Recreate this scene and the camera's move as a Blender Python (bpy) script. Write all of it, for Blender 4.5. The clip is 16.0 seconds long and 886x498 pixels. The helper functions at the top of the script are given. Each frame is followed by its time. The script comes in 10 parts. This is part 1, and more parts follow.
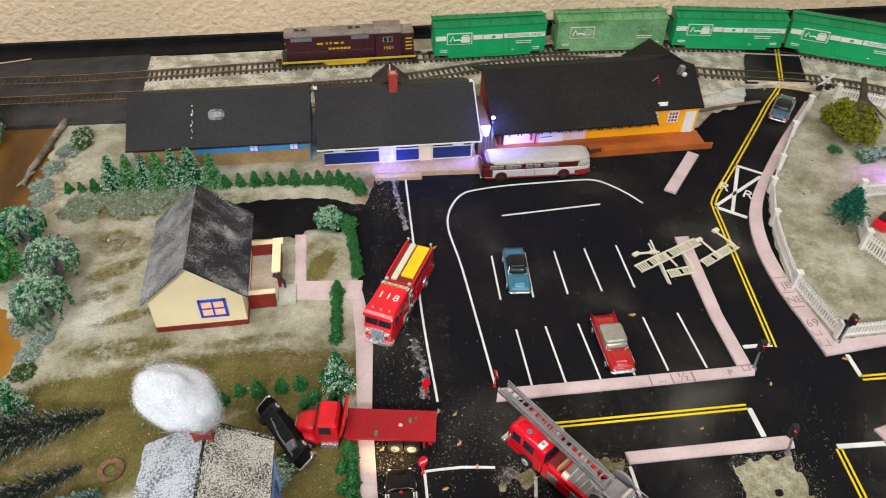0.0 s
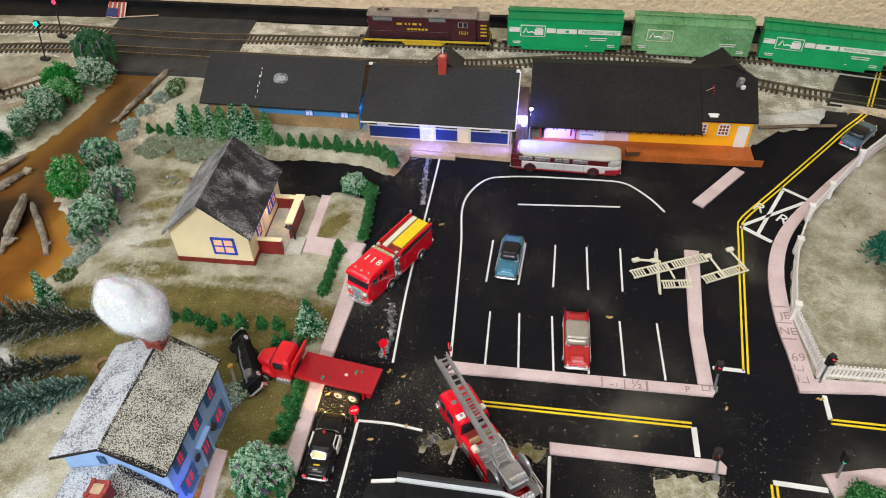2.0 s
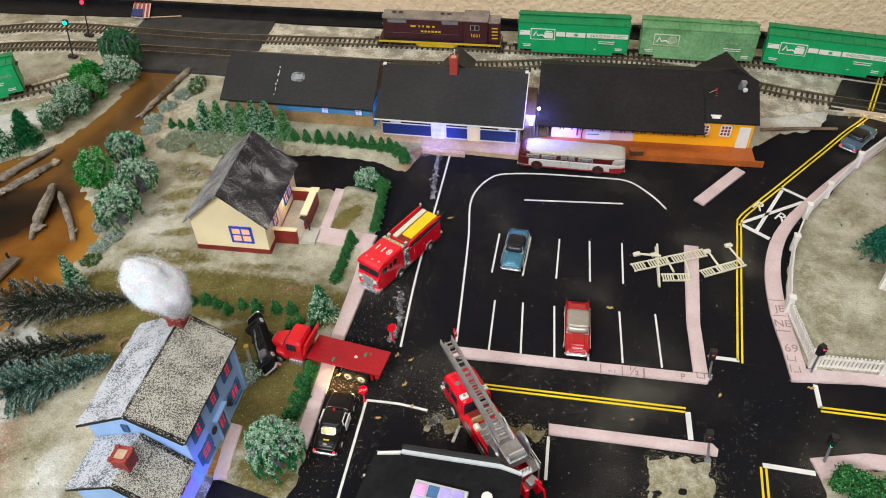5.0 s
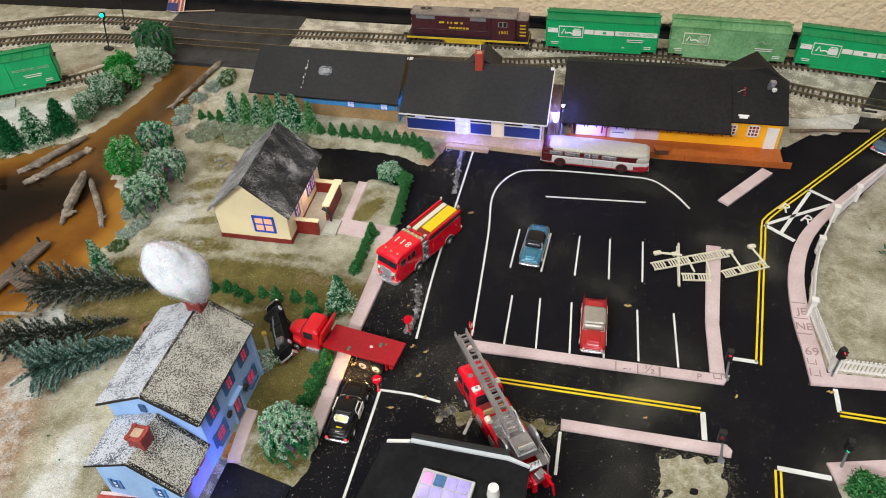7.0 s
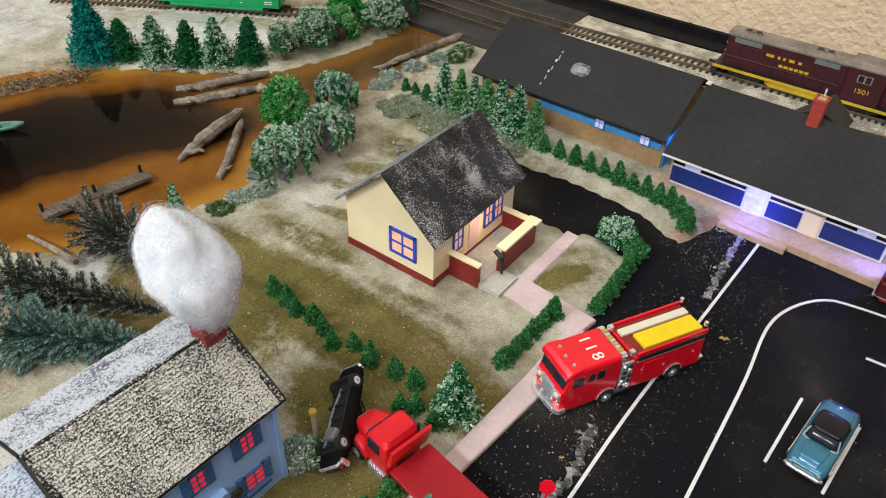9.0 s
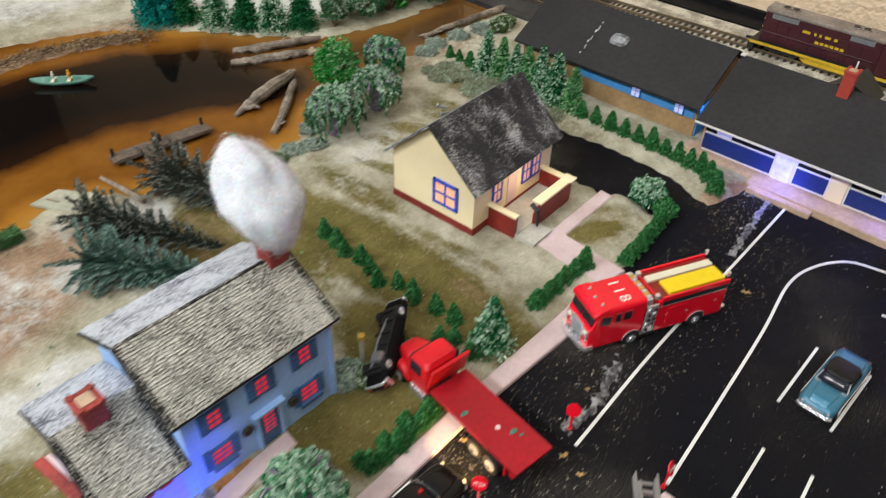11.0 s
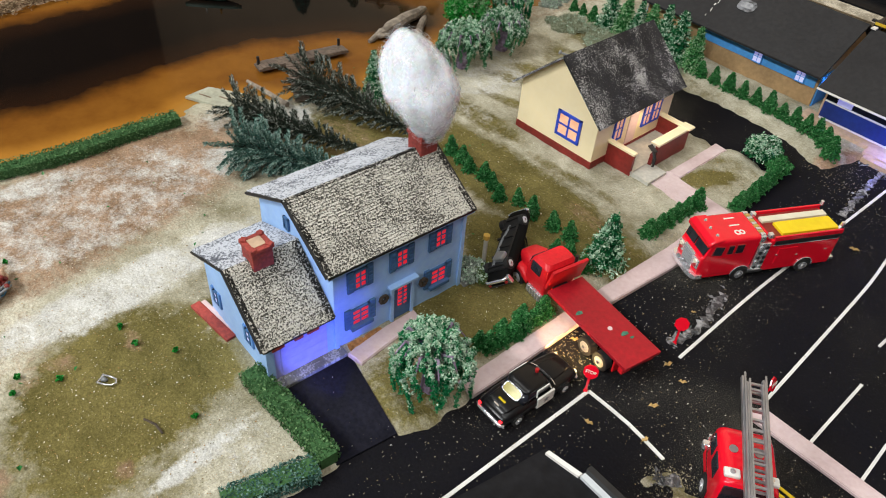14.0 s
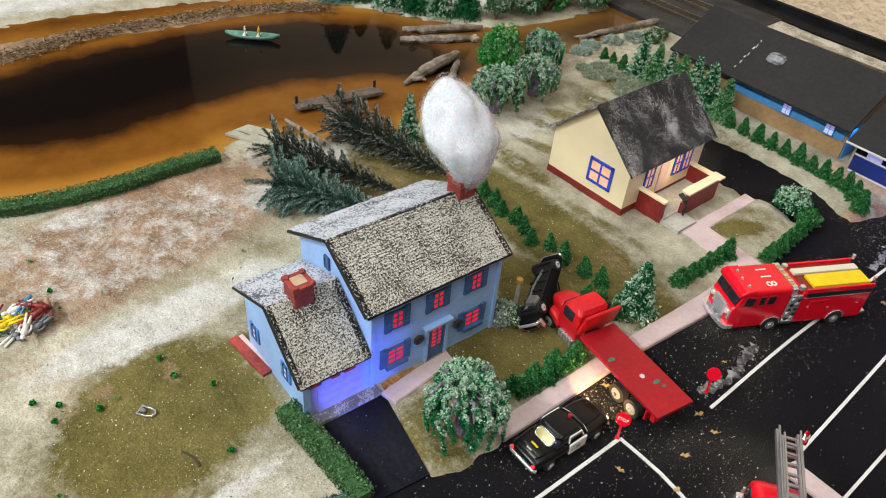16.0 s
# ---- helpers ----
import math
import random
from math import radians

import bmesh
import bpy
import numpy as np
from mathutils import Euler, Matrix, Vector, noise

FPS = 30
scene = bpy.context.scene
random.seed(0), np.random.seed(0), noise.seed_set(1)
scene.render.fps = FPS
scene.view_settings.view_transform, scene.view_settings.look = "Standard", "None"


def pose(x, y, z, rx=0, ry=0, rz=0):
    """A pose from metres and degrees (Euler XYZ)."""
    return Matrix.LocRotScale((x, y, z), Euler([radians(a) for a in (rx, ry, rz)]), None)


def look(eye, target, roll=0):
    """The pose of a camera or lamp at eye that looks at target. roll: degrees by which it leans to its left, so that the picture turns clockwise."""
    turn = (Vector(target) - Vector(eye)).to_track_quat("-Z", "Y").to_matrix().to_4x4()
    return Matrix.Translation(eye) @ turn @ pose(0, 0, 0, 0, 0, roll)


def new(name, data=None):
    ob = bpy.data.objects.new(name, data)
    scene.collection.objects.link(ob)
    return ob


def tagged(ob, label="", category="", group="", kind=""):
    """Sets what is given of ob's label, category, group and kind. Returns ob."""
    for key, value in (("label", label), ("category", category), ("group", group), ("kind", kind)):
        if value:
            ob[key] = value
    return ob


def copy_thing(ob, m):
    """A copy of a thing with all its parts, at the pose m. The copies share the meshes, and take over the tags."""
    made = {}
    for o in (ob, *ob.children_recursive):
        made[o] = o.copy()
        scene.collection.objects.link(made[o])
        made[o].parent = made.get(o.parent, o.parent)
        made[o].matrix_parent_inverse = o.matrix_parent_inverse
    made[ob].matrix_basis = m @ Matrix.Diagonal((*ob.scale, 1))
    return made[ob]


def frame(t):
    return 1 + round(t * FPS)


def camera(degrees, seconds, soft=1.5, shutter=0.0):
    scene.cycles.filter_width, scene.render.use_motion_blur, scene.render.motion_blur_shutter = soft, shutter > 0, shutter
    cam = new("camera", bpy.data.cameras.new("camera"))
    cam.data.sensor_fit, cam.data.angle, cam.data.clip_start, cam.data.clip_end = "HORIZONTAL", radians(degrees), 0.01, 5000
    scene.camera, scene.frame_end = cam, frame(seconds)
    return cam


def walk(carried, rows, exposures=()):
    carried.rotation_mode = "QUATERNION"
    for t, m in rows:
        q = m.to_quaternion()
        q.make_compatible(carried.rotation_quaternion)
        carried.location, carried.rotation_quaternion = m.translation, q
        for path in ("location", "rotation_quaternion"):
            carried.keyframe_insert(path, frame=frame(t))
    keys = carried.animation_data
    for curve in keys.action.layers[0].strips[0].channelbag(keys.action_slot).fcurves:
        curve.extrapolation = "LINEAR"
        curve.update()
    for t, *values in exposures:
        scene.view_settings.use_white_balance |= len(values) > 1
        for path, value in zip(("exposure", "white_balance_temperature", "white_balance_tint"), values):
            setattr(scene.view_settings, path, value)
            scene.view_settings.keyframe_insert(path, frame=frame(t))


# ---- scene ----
cam = camera(61.5, 16.0, soft=1.0, shutter=0.5)
PATH = [
    (0, (-0.062, -0.368, 0.491), (0.024, 1.091, -0.873), 1.3),
    (0.5, (-0.033, -0.365, 0.491), (-0.059, 1.089, -0.883), 1.0),
    (1, (0.023, -0.368, 0.489), (-0.15, 1.058, -0.902), 0.9),
    (1.5, (0.062, -0.378, 0.497), (-0.215, 1.031, -0.895), -0.3),
    (2, (0.093, -0.389, 0.505), (-0.247, 1.016, -0.877), -1.7),
    (2.5, (0.108, -0.398, 0.509), (-0.251, 1.009, -0.867), -1.5),
    (3, (0.112, -0.404, 0.512), (-0.25, 1.006, -0.859), -1.2),
    (3.5, (0.109, -0.407, 0.516), (-0.256, 1.009, -0.848), -1.2),
    (4, (0.104, -0.413, 0.515), (-0.264, 1.002, -0.85), -1.5),
    (6.5, (0.115, -0.42, 0.514), (-0.313, 0.971, -0.858), -2.4),
    (7, (0.119, -0.421, 0.511), (-0.341, 0.966, -0.854), -2.7),
    (7.5, (0.115, -0.411, 0.505), (-0.384, 0.966, -0.857), -2.8),
    (7.8, (0.106, -0.363, 0.473), (-0.454, 0.992, -0.887), -2.2),
    (8, (0.08, -0.317, 0.443), (-0.522, 1.029, -0.909), -0.1),
    (8.2, (0.068, -0.276, 0.417), (-0.715, 1.033, -0.877), 1.0),
    (8.3, (0.053, -0.256, 0.4), (-0.805, 1.012, -0.887), 1.8),
    (8.4, (0.046, -0.239, 0.383), (-0.859, 0.992, -0.908), 2.4),
    (8.5, (0.044, -0.223, 0.367), (-0.895, 0.978, -0.927), 2.7),
    (8.7, (0.045, -0.207, 0.337), (-0.96, 0.971, -0.929), 2.0),
    (10.8, (0.07, -0.222, 0.333), (-1.017, 0.859, -0.952), 1.1),
    (11, (0.0722, -0.242, 0.338), (-1.003, 0.8415, -0.955), 1.8),
    (11.5, (0.078, -0.282, 0.331), (-0.996, 0.782, -0.979), 2.3),
    (12, (0.086, -0.298, 0.325), (-0.997, 0.741, -0.997), 2.3),
    (12.5, (0.094, -0.302, 0.322), (-1.004, 0.736, -0.989), 3.2),
    (13, (0.09, -0.306, 0.321), (-1.037, 0.702, -0.988), 4.2),
    (13.5, (0.089, -0.309, 0.321), (-1.06, 0.671, -0.99), 4.5),
    (14, (0.089, -0.309, 0.32), (-1.07, 0.641, -1.005), 4.8),
    (14.5, (0.086, -0.31, 0.322), (-1.088, 0.621, -1.003), 4.7),
    (15, (0.087, -0.312, 0.323), (-1.112, 0.618, -0.981), 4.7),
    (15.5, (0.082, -0.318, 0.324), (-1.137, 0.62, -0.955), 5.2),
    (16, (0.084, -0.321, 0.327), (-1.15, 0.628, -0.928), 5.4),
]
walk(cam, [(t, look(eye, target, roll)) for t, eye, target, roll in PATH])

# ---- light and room exposure ----
scene.view_settings.exposure = 0.0
world = bpy.data.worlds.new("room_air")
world.use_nodes = True
world.node_tree.nodes["Background"].inputs[0].default_value = (0.9, 0.93, 1.0, 1)
world.node_tree.nodes["Background"].inputs[1].default_value = 0.02
scene.world = world


def area_lamp(name, loc, size, power, color):
    data = bpy.data.lights.new(name, "AREA")
    data.shape, data.size, data.size_y, data.energy, data.color = "RECTANGLE", size[0], size[1], power, color
    ob = new(name, data)
    ob.location = loc
    return ob


def point_lamp(name, loc, power, color, radius=0.0015):
    data = bpy.data.lights.new(name, "POINT")
    data.energy, data.color, data.shadow_soft_size = power, color, radius
    ob = new(name, data)
    ob.location = loc
    return ob


def spot_lamp(name, eye, target, power, color, angle, radius=0.001):
    data = bpy.data.lights.new(name, "SPOT")
    data.energy, data.color, data.shadow_soft_size = power, color, radius
    data.spot_size, data.spot_blend = radians(angle), 0.6
    ob = new(name, data)
    ob.matrix_world = look(eye, target)
    return ob


TUBE = (0.985, 1.0, 0.985)
for lx, ly, e in ((-0.8, -1.9, 68), (0.6, -1.9, 38), (-0.8, -0.25, 8.5), (0.6, -0.25, 8.5)):
    area_lamp("ceiling_tube_light", (lx, ly, 1.72), (1.1, 0.28), e, TUBE)
BLUE = (0.14, 0.18, 1.0)
for p, e in (((0.0225, 0.2985, 0.0405), 0.18), ((0.0285, 0.3035, 0.0545), 0.07), ((0.060, 0.306, 0.026), 0.09)):
    point_lamp("blue_led", p, e, BLUE)
point_lamp("blue_led", (-0.078, 0.276, 0.022), 0.026, BLUE)
spot_lamp("blue_led", (-0.110, -0.200, 0.008), (-0.155, -0.189, 0.018), 0.13, BLUE, 74)
point_lamp("blue_led", (-0.086, 0.2655, 0.016), 0.016, BLUE)
point_lamp("blue_led", (-0.164, 0.307, 0.03), 0.004, (0.1, 0.35, 1.0))
point_lamp("violet_led", (0.46, 0.25, 0.02), 0.07, (0.5, 0.2, 1.0))
WARM = (1.0, 0.55, 0.2)
point_lamp("porch_light", (-0.1955, 0.1135, 0.030), 0.008, (1.0, 0.72, 0.4))
for dx in (-0.007, 0.007):
    spot_lamp("headlight_beam", (-0.0725 + dx, -0.0815, 0.0075), (-0.0905 + dx * 2, -0.058, 0.0), 0.08, WARM, 92)
    spot_lamp("headlight_beam", (0.409 + dx, 0.4165, 0.0075), (0.432 + dx * 2, 0.45, 0.0), 0.02, WARM, 110)


# ---- materials ----
def mat(name, color, rough=0.6, metal=0.0, var=0.12, scale=300.0, bump=0.15, spec=0.5, color2=None, patch=40.0, emit=None, power=0.0, coat=0.0):
    m = bpy.data.materials.new(name)
    m.use_nodes = True
    nt = m.node_tree
    n, l = nt.nodes, nt.links
    b = n["Principled BSDF"]
    b.inputs["Roughness"].default_value, b.inputs["Metallic"].default_value = rough, metal
    b.inputs["Specular IOR Level"].default_value = spec
    b.inputs["Coat Weight"].default_value = coat
    b.inputs["Coat Roughness"].default_value = 0.1
    geo = n.new("ShaderNodeNewGeometry")
    fine, coarse = n.new("ShaderNodeTexNoise"), n.new("ShaderNodeTexNoise")
    for t, s in ((fine, scale), (coarse, patch)):
        t.inputs["Scale"].default_value, t.inputs["Detail"].default_value = s, 5
        l.new(geo.outputs["Position"], t.inputs["Vector"])
    c2 = color2 or tuple(min(1, c * (1 + 2.2 * var)) for c in color)
    c1 = tuple(c * (1 - 1.2 * var) for c in color)
    r1, r2 = n.new("ShaderNodeValToRGB"), n.new("ShaderNodeMix")
    r1.color_ramp.elements[0].position, r1.color_ramp.elements[1].position = 0.3, 0.72
    r1.color_ramp.elements[0].color, r1.color_ramp.elements[1].color = (*c1, 1), (*c2, 1)
    l.new(coarse.outputs["Fac"], r1.inputs["Fac"])
    r2.data_type, r2.blend_type = "RGBA", "OVERLAY"
    r2.inputs["Factor"].default_value = min(1.0, var * 3)
    l.new(r1.outputs["Color"], r2.inputs["A"])
    l.new(fine.outputs["Fac"], r2.inputs["B"])
    l.new(r2.outputs["Result"], b.inputs["Base Color"])
    if bump:
        bp = n.new("ShaderNodeBump")
        bp.inputs["Strength"].default_value, bp.inputs["Distance"].default_value = bump, 0.001
        l.new(fine.outputs["Fac"], bp.inputs["Height"])
        l.new(bp.outputs["Normal"], b.inputs["Normal"])
    if emit:
        b.inputs["Emission Color"].default_value, b.inputs["Emission Strength"].default_value = (*emit, 1), power
    return m


def nodes_of(m):
    nt = m.node_tree
    return nt.nodes, nt.links, nt.nodes["Principled BSDF"]


def ramp_node(n, stops):
    r = n.new("ShaderNodeValToRGB")
    r.color_ramp.elements[0].position, r.color_ramp.elements[0].color = stops[0][0], (*stops[0][1], 1)
    r.color_ramp.elements[1].position, r.color_ramp.elements[1].color = stops[-1][0], (*stops[-1][1], 1)
    for p, c in stops[1:-1]:
        r.color_ramp.elements.new(p).color = (*c, 1)
    return r


def leaf_mat(name, stops, rough=0.75):
    """Foliage flock: every leaf clump takes its own tone."""
    m = bpy.data.materials.new(name)
    m.use_nodes = True
    n, l, b = nodes_of(m)
    b.inputs["Roughness"].default_value, b.inputs["Specular IOR Level"].default_value = rough, 0.08
    geo = n.new("ShaderNodeNewGeometry")
    r = ramp_node(n, stops)
    l.new(geo.outputs["Random Per Island"], r.inputs["Fac"])
    noi, mx = n.new("ShaderNodeTexNoise"), n.new("ShaderNodeMix")
    noi.inputs["Scale"].default_value = 900
    l.new(geo.outputs["Position"], noi.inputs["Vector"])
    mx.data_type, mx.blend_type = "RGBA", "OVERLAY"
    mx.inputs["Factor"].default_value = 0.5
    l.new(r.outputs["Color"], mx.inputs["A"])
    l.new(noi.outputs["Fac"], mx.inputs["B"])
    l.new(mx.outputs["Result"], b.inputs["Base Color"])
    return m


def speckled(name, base, speck, size, amount, rough=0.7, bump=0.4, base2=None, patch=30.0, spec=0.4, streak=None, blend=0.08, sway=1.0):
    """A surface with a dusting of pale grains over it."""
    m = mat(name, base, rough, 0, 0.15, 700.0, bump, spec, base2, patch)
    n, l, b = nodes_of(m)
    src = b.inputs["Base Color"].links[0].from_socket
    geo = n.new("ShaderNodeNewGeometry")
    fine, big = n.new("ShaderNodeTexNoise"), n.new("ShaderNodeTexNoise")
    fine.inputs["Scale"].default_value, fine.inputs["Detail"].default_value = size, 3
    big.inputs["Scale"].default_value, big.inputs["Detail"].default_value = patch, 4
    if streak:
        mp = n.new("ShaderNodeMapping")
        mp.inputs["Scale"].default_value = streak
        l.new(geo.outputs["Position"], mp.inputs["Vector"])
        l.new(mp.outputs["Vector"], big.inputs["Vector"])
    else:
        l.new(geo.outputs["Position"], big.inputs["Vector"])
    l.new(geo.outputs["Position"], fine.inputs["Vector"])
    add, mr, mx = n.new("ShaderNodeMath"), n.new("ShaderNodeMapRange"), n.new("ShaderNodeMix")
    add.operation = "ADD"
    soft = n.new("ShaderNodeMapRange")
    soft.inputs["To Min"].default_value, soft.inputs["To Max"].default_value = 0.5 - 0.5 * sway, 0.5 + 0.5 * sway
    l.new(fine.outputs["Fac"], add.inputs[0])
    l.new(big.outputs["Fac"], soft.inputs["Value"])
    l.new(soft.outputs["Result"], add.inputs[1])
    mr.inputs["From Min"].default_value, mr.inputs["From Max"].default_value = 1.26 - amount - blend / 2, 1.26 - amount + blend / 2
    l.new(add.outputs[0], mr.inputs["Value"])
    mx.data_type = "RGBA"
    l.new(mr.outputs["Result"], mx.inputs["Factor"])
    l.new(src, mx.inputs["A"])
    mx.inputs["B"].default_value = (*speck, 1)
    l.new(mx.outputs["Result"], b.inputs["Base Color"])
    return m


# asphalt's blue tinge paints in the glow of the blue LEDs
ASPHALT = speckled("asphalt", (0.0084, 0.0084, 0.0122), (0.09, 0.085, 0.072), 1700, 0.09, 0.85, 0.3, (0.0135, 0.0122, 0.0115), 9, 0.05, None, 0.05, 0.9)
DARK_BOARD = mat("dark_board", (0.0075, 0.0075, 0.0088), 0.65, 0, 0.3, 200, 0.2, 0.15)
DRIVE = mat("drive_board", (0.010, 0.010, 0.016), 0.85, 0, 0.25, 500, 0.2, 0.08, (0.015, 0.015, 0.023), 30)
DUSTY_BOARD = mat("dusty_dark_board", (0.035, 0.035, 0.036), 0.75, 0, 0.25, 500, 0.3, 0.3)
LINE = mat("line_paint_white", (0.72, 0.72, 0.7), 0.6, 0, 0.08, 600, 0.1)
YELLOW_LINE = mat("line_paint_yellow", (0.80, 0.58, 0.012), 0.6, 0, 0.1, 600, 0.1)
PINK = mat("pale_pink_card", (0.60, 0.455, 0.455), 0.8, 0, 0.06, 400, 0.25, 0.2, (0.68, 0.55, 0.55))
INK = mat("print_ink", (0.32, 0.22, 0.21), 0.8, 0, 0.05, 400, 0)
PLASTER = mat("beige_plaster", (0.80, 0.62, 0.43), 0.85, 0, 0.05, 130, 1.0, 0.2, None, 5)
for nd in PLASTER.node_tree.nodes:
    if nd.bl_idname == "ShaderNodeBump":
        nd.inputs["Distance"].default_value = 0.004
ROOM = mat("room_wall", (0.07, 0.058, 0.05), 0.9, 0, 0.1, 10, 0)
CEIL = mat("ceiling_paint", (0.5, 0.49, 0.46), 0.9, 0, 0.05, 10, 0)
ROOF = mat("black_roof_card", (0.020, 0.020, 0.0225), 0.6, 0, 0.2, 260, 0.35, 0.35, (0.024, 0.024, 0.026), 18)
DEPOT_ROOF = mat("matt_black_roof_card", (0.0165, 0.0145, 0.015), 0.75, 0, 0.2, 260, 0.25, 0.2, (0.020, 0.018, 0.0185), 18)
CREAM = mat("cream_paint", (0.90, 0.77, 0.50), 0.6, 0, 0.03, 300, 0.05)
MAROON = mat("maroon_paint", (0.20, 0.018, 0.014), 0.5, 0, 0.15, 300, 0.1)
BLUE_TRIM = mat("blue_trim", (0.025, 0.07, 0.56), 0.5, 0, 0.1, 300, 0)
WIN_WARM = mat("lit_window_peach", (0.7, 0.4, 0.25), 0.4, 0, 0.2, 200, 0, 0.5, None, 60, (1.0, 0.5, 0.28), 0.35)
WIN_RED = mat("lit_window_red", (0.42, 0.012, 0.02), 0.3, 0, 0.4, 900, 0, 0.5, None, 420, (1.0, 0.02, 0.05), 0.5)
WIN_PALE = mat("lit_window_pale", (0.6, 0.6, 0.7), 0.35, 0, 0.2, 200, 0, 0.5, None, 60, (0.4, 0.42, 1.0), 0.45)
WIN_DARK = mat("dark_window", (0.02, 0.022, 0.03), 0.15, 0, 0.2, 200, 0)
HOUSE_BLUE = mat("powder_blue_siding", (0.33, 0.53, 0.88), 0.6, 0, 0.06, 300, 0.1)
SLATE_BLUE = mat("slate_blue_shutter", (0.05, 0.13, 0.28), 0.55, 0, 0.12, 300, 0.1)
SKY_BLUE = mat("sky_blue_wall", (0.06, 0.27, 0.62), 0.6, 0, 0.1, 300, 0.1)
NAVY = mat("navy_wall", (0.008, 0.028, 0.17), 0.5, 0, 0.12, 300, 0.05)
TAN = mat("tan_board", (0.36, 0.23, 0.11), 0.75, 0, 0.12, 300, 0.2)
TAN_PALE = mat("pale_tan_platform", (0.5, 0.35, 0.24), 0.75, 0, 0.1, 300, 0.2)
ORANGE = mat("orange_wall", (0.95, 0.42, 0.010), 0.55, 0, 0.06, 300, 0.05)
RUST = mat("rust_deck", (0.4, 0.098, 0.016), 0.6, 0, 0.1, 300, 0.1)
BRICK_RED = mat("brick_red", (0.30, 0.045, 0.035), 0.7, 0, 0.25, 500, 0.5)
TRIM_WHITE = mat("white_plastic", (0.78, 0.76, 0.72), 0.45, 0, 0.04, 300, 0.05)
TRIM_PINK = mat("pale_pink_wall", (0.72, 0.55, 0.55), 0.6, 0, 0.05, 300, 0.05)
LILAC = mat("lilac_garage", (0.42, 0.42, 0.75), 0.6, 0, 0.06, 300, 0.1)
IVORY = mat("ivory_plastic", (0.72, 0.68, 0.53), 0.4, 0, 0.05, 300, 0.05)
FIRE_RED = mat("fire_engine_red", (0.78, 0.005, 0.022), 0.2, 0, 0.06, 300, 0.03, 0.5, None, 40, None, 0, 0.5)
TRUCK_RED = mat("worn_red_plastic", (0.60, 0.010, 0.018), 0.42, 0, 0.12, 500, 0.1, 0.4, None, 30)
CAR_RED = mat("car_red", (0.42, 0.010, 0.014), 0.28, 0, 0.05, 300, 0, 0.5, None, 40, None, 0, 0.5)
CAR_BLUE = mat("car_blue", (0.035, 0.17, 0.27), 0.3, 0.2, 0.06, 300, 0, 0.5, None, 40, None, 0, 0.5)
CAR_SLATE = mat("car_slate_blue", (0.05, 0.11, 0.17), 0.3, 0.2, 0.06, 300, 0, 0.5, None, 40, None, 0, 0.5)
CAR_BLACK = mat("car_black", (0.005, 0.005, 0.006), 0.32, 0, 0.05, 300, 0, 0.3, None, 40, None, 0, 0.12)
CHROME = mat("chrome", (0.86, 0.87, 0.9), 0.16, 0.75, 0.05, 300, 0)
BRASS = mat("brassy_fitting", (0.7, 0.5, 0.16), 0.3, 0.6, 0.1, 300, 0)
SILVER = mat("silver_paint", (0.40, 0.40, 0.42), 0.35, 0.7, 0.08, 300, 0.05)
TAN_ROOF = mat("silver_tan_roof", (0.42, 0.39, 0.34), 0.32, 0.4, 0.06, 300, 0)
BRIGHT_HUB = mat("bright_hub", (0.7, 0.7, 0.72), 0.3, 0.35, 0.06, 300, 0)
RUBBER = mat("tyre_rubber", (0.012, 0.012, 0.012), 0.75, 0, 0.2, 300, 0.1)
GREY_HUB = mat("pale_grey_hub", (0.22, 0.22, 0.235), 0.5, 0, 0.15, 600, 0.1)
WHITE_HUB = mat("cream_hub", (0.46, 0.41, 0.36), 0.5, 0, 0.1, 300, 0)
ENGINE_YELLOW = mat("yellow_cover", (0.85, 0.62, 0.01), 0.5, 0, 0.05, 300, 0.1)
TAIL_RED = mat("tail_light", (0.5, 0.01, 0.01), 0.3, 0, 0.05, 300, 0, 0.5, None, 40, (1, 0.02, 0.03), 3.0)
LAMP_WARM = mat("lit_headlight", (0.9, 0.8, 0.6), 0.3, 0, 0.05, 300, 0, 0.5, None, 40, (1.0, 0.7, 0.35), 2.5)
LAMP_BLUE = mat("lit_blue_bulb", (0.3, 0.3, 1.0), 0.3, 0, 0.05, 300, 0, 0.5, None, 40, (0.25, 0.3, 1.0), 30.0)
LAMP_GREEN = mat("lit_green_lens", (0.0, 0.8, 0.4), 0.3, 0, 0.05, 300, 0, 0.5, None, 40, (0.0, 1.0, 0.45), 4.0)
LAMP_RED = mat("lit_red_lens", (0.8, 0.0, 0.05), 0.3, 0, 0.05, 300, 0, 0.5, None, 40, (1.0, 0.02, 0.05), 4.0)
LAMP_YELLOW = mat("lit_yellow_lens", (0.8, 0.6, 0.0), 0.3, 0, 0.05, 300, 0, 0.5, None, 40, (1.0, 0.75, 0.02), 4.0)
BLACK = mat("black_plastic", (0.012, 0.012, 0.013), 0.5, 0, 0.15, 300, 0.05)
GREY = mat("grey_plastic", (0.18, 0.19, 0.2), 0.5, 0, 0.1, 300, 0.05)
BOX_GREEN = mat("boxcar_green", (0.004, 0.35, 0.12), 0.42, 0, 0.06, 300, 0.05)
BOX_PALE = mat("boxcar_faded_green", (0.09, 0.30, 0.10), 0.5, 0, 0.16, 300, 0.05, 0.4, (0.23, 0.46, 0.24), 30)
BOX_INK = mat("worn_pale_ink", (0.3, 0.5, 0.3), 0.6, 0, 0.3, 500, 0.0, 0.3, (0.5, 0.62, 0.45), 120)
BOX_ROOF = mat("boxcar_roof_green", (0.0, 0.22, 0.07), 0.5, 0, 0.1, 300, 0.1)
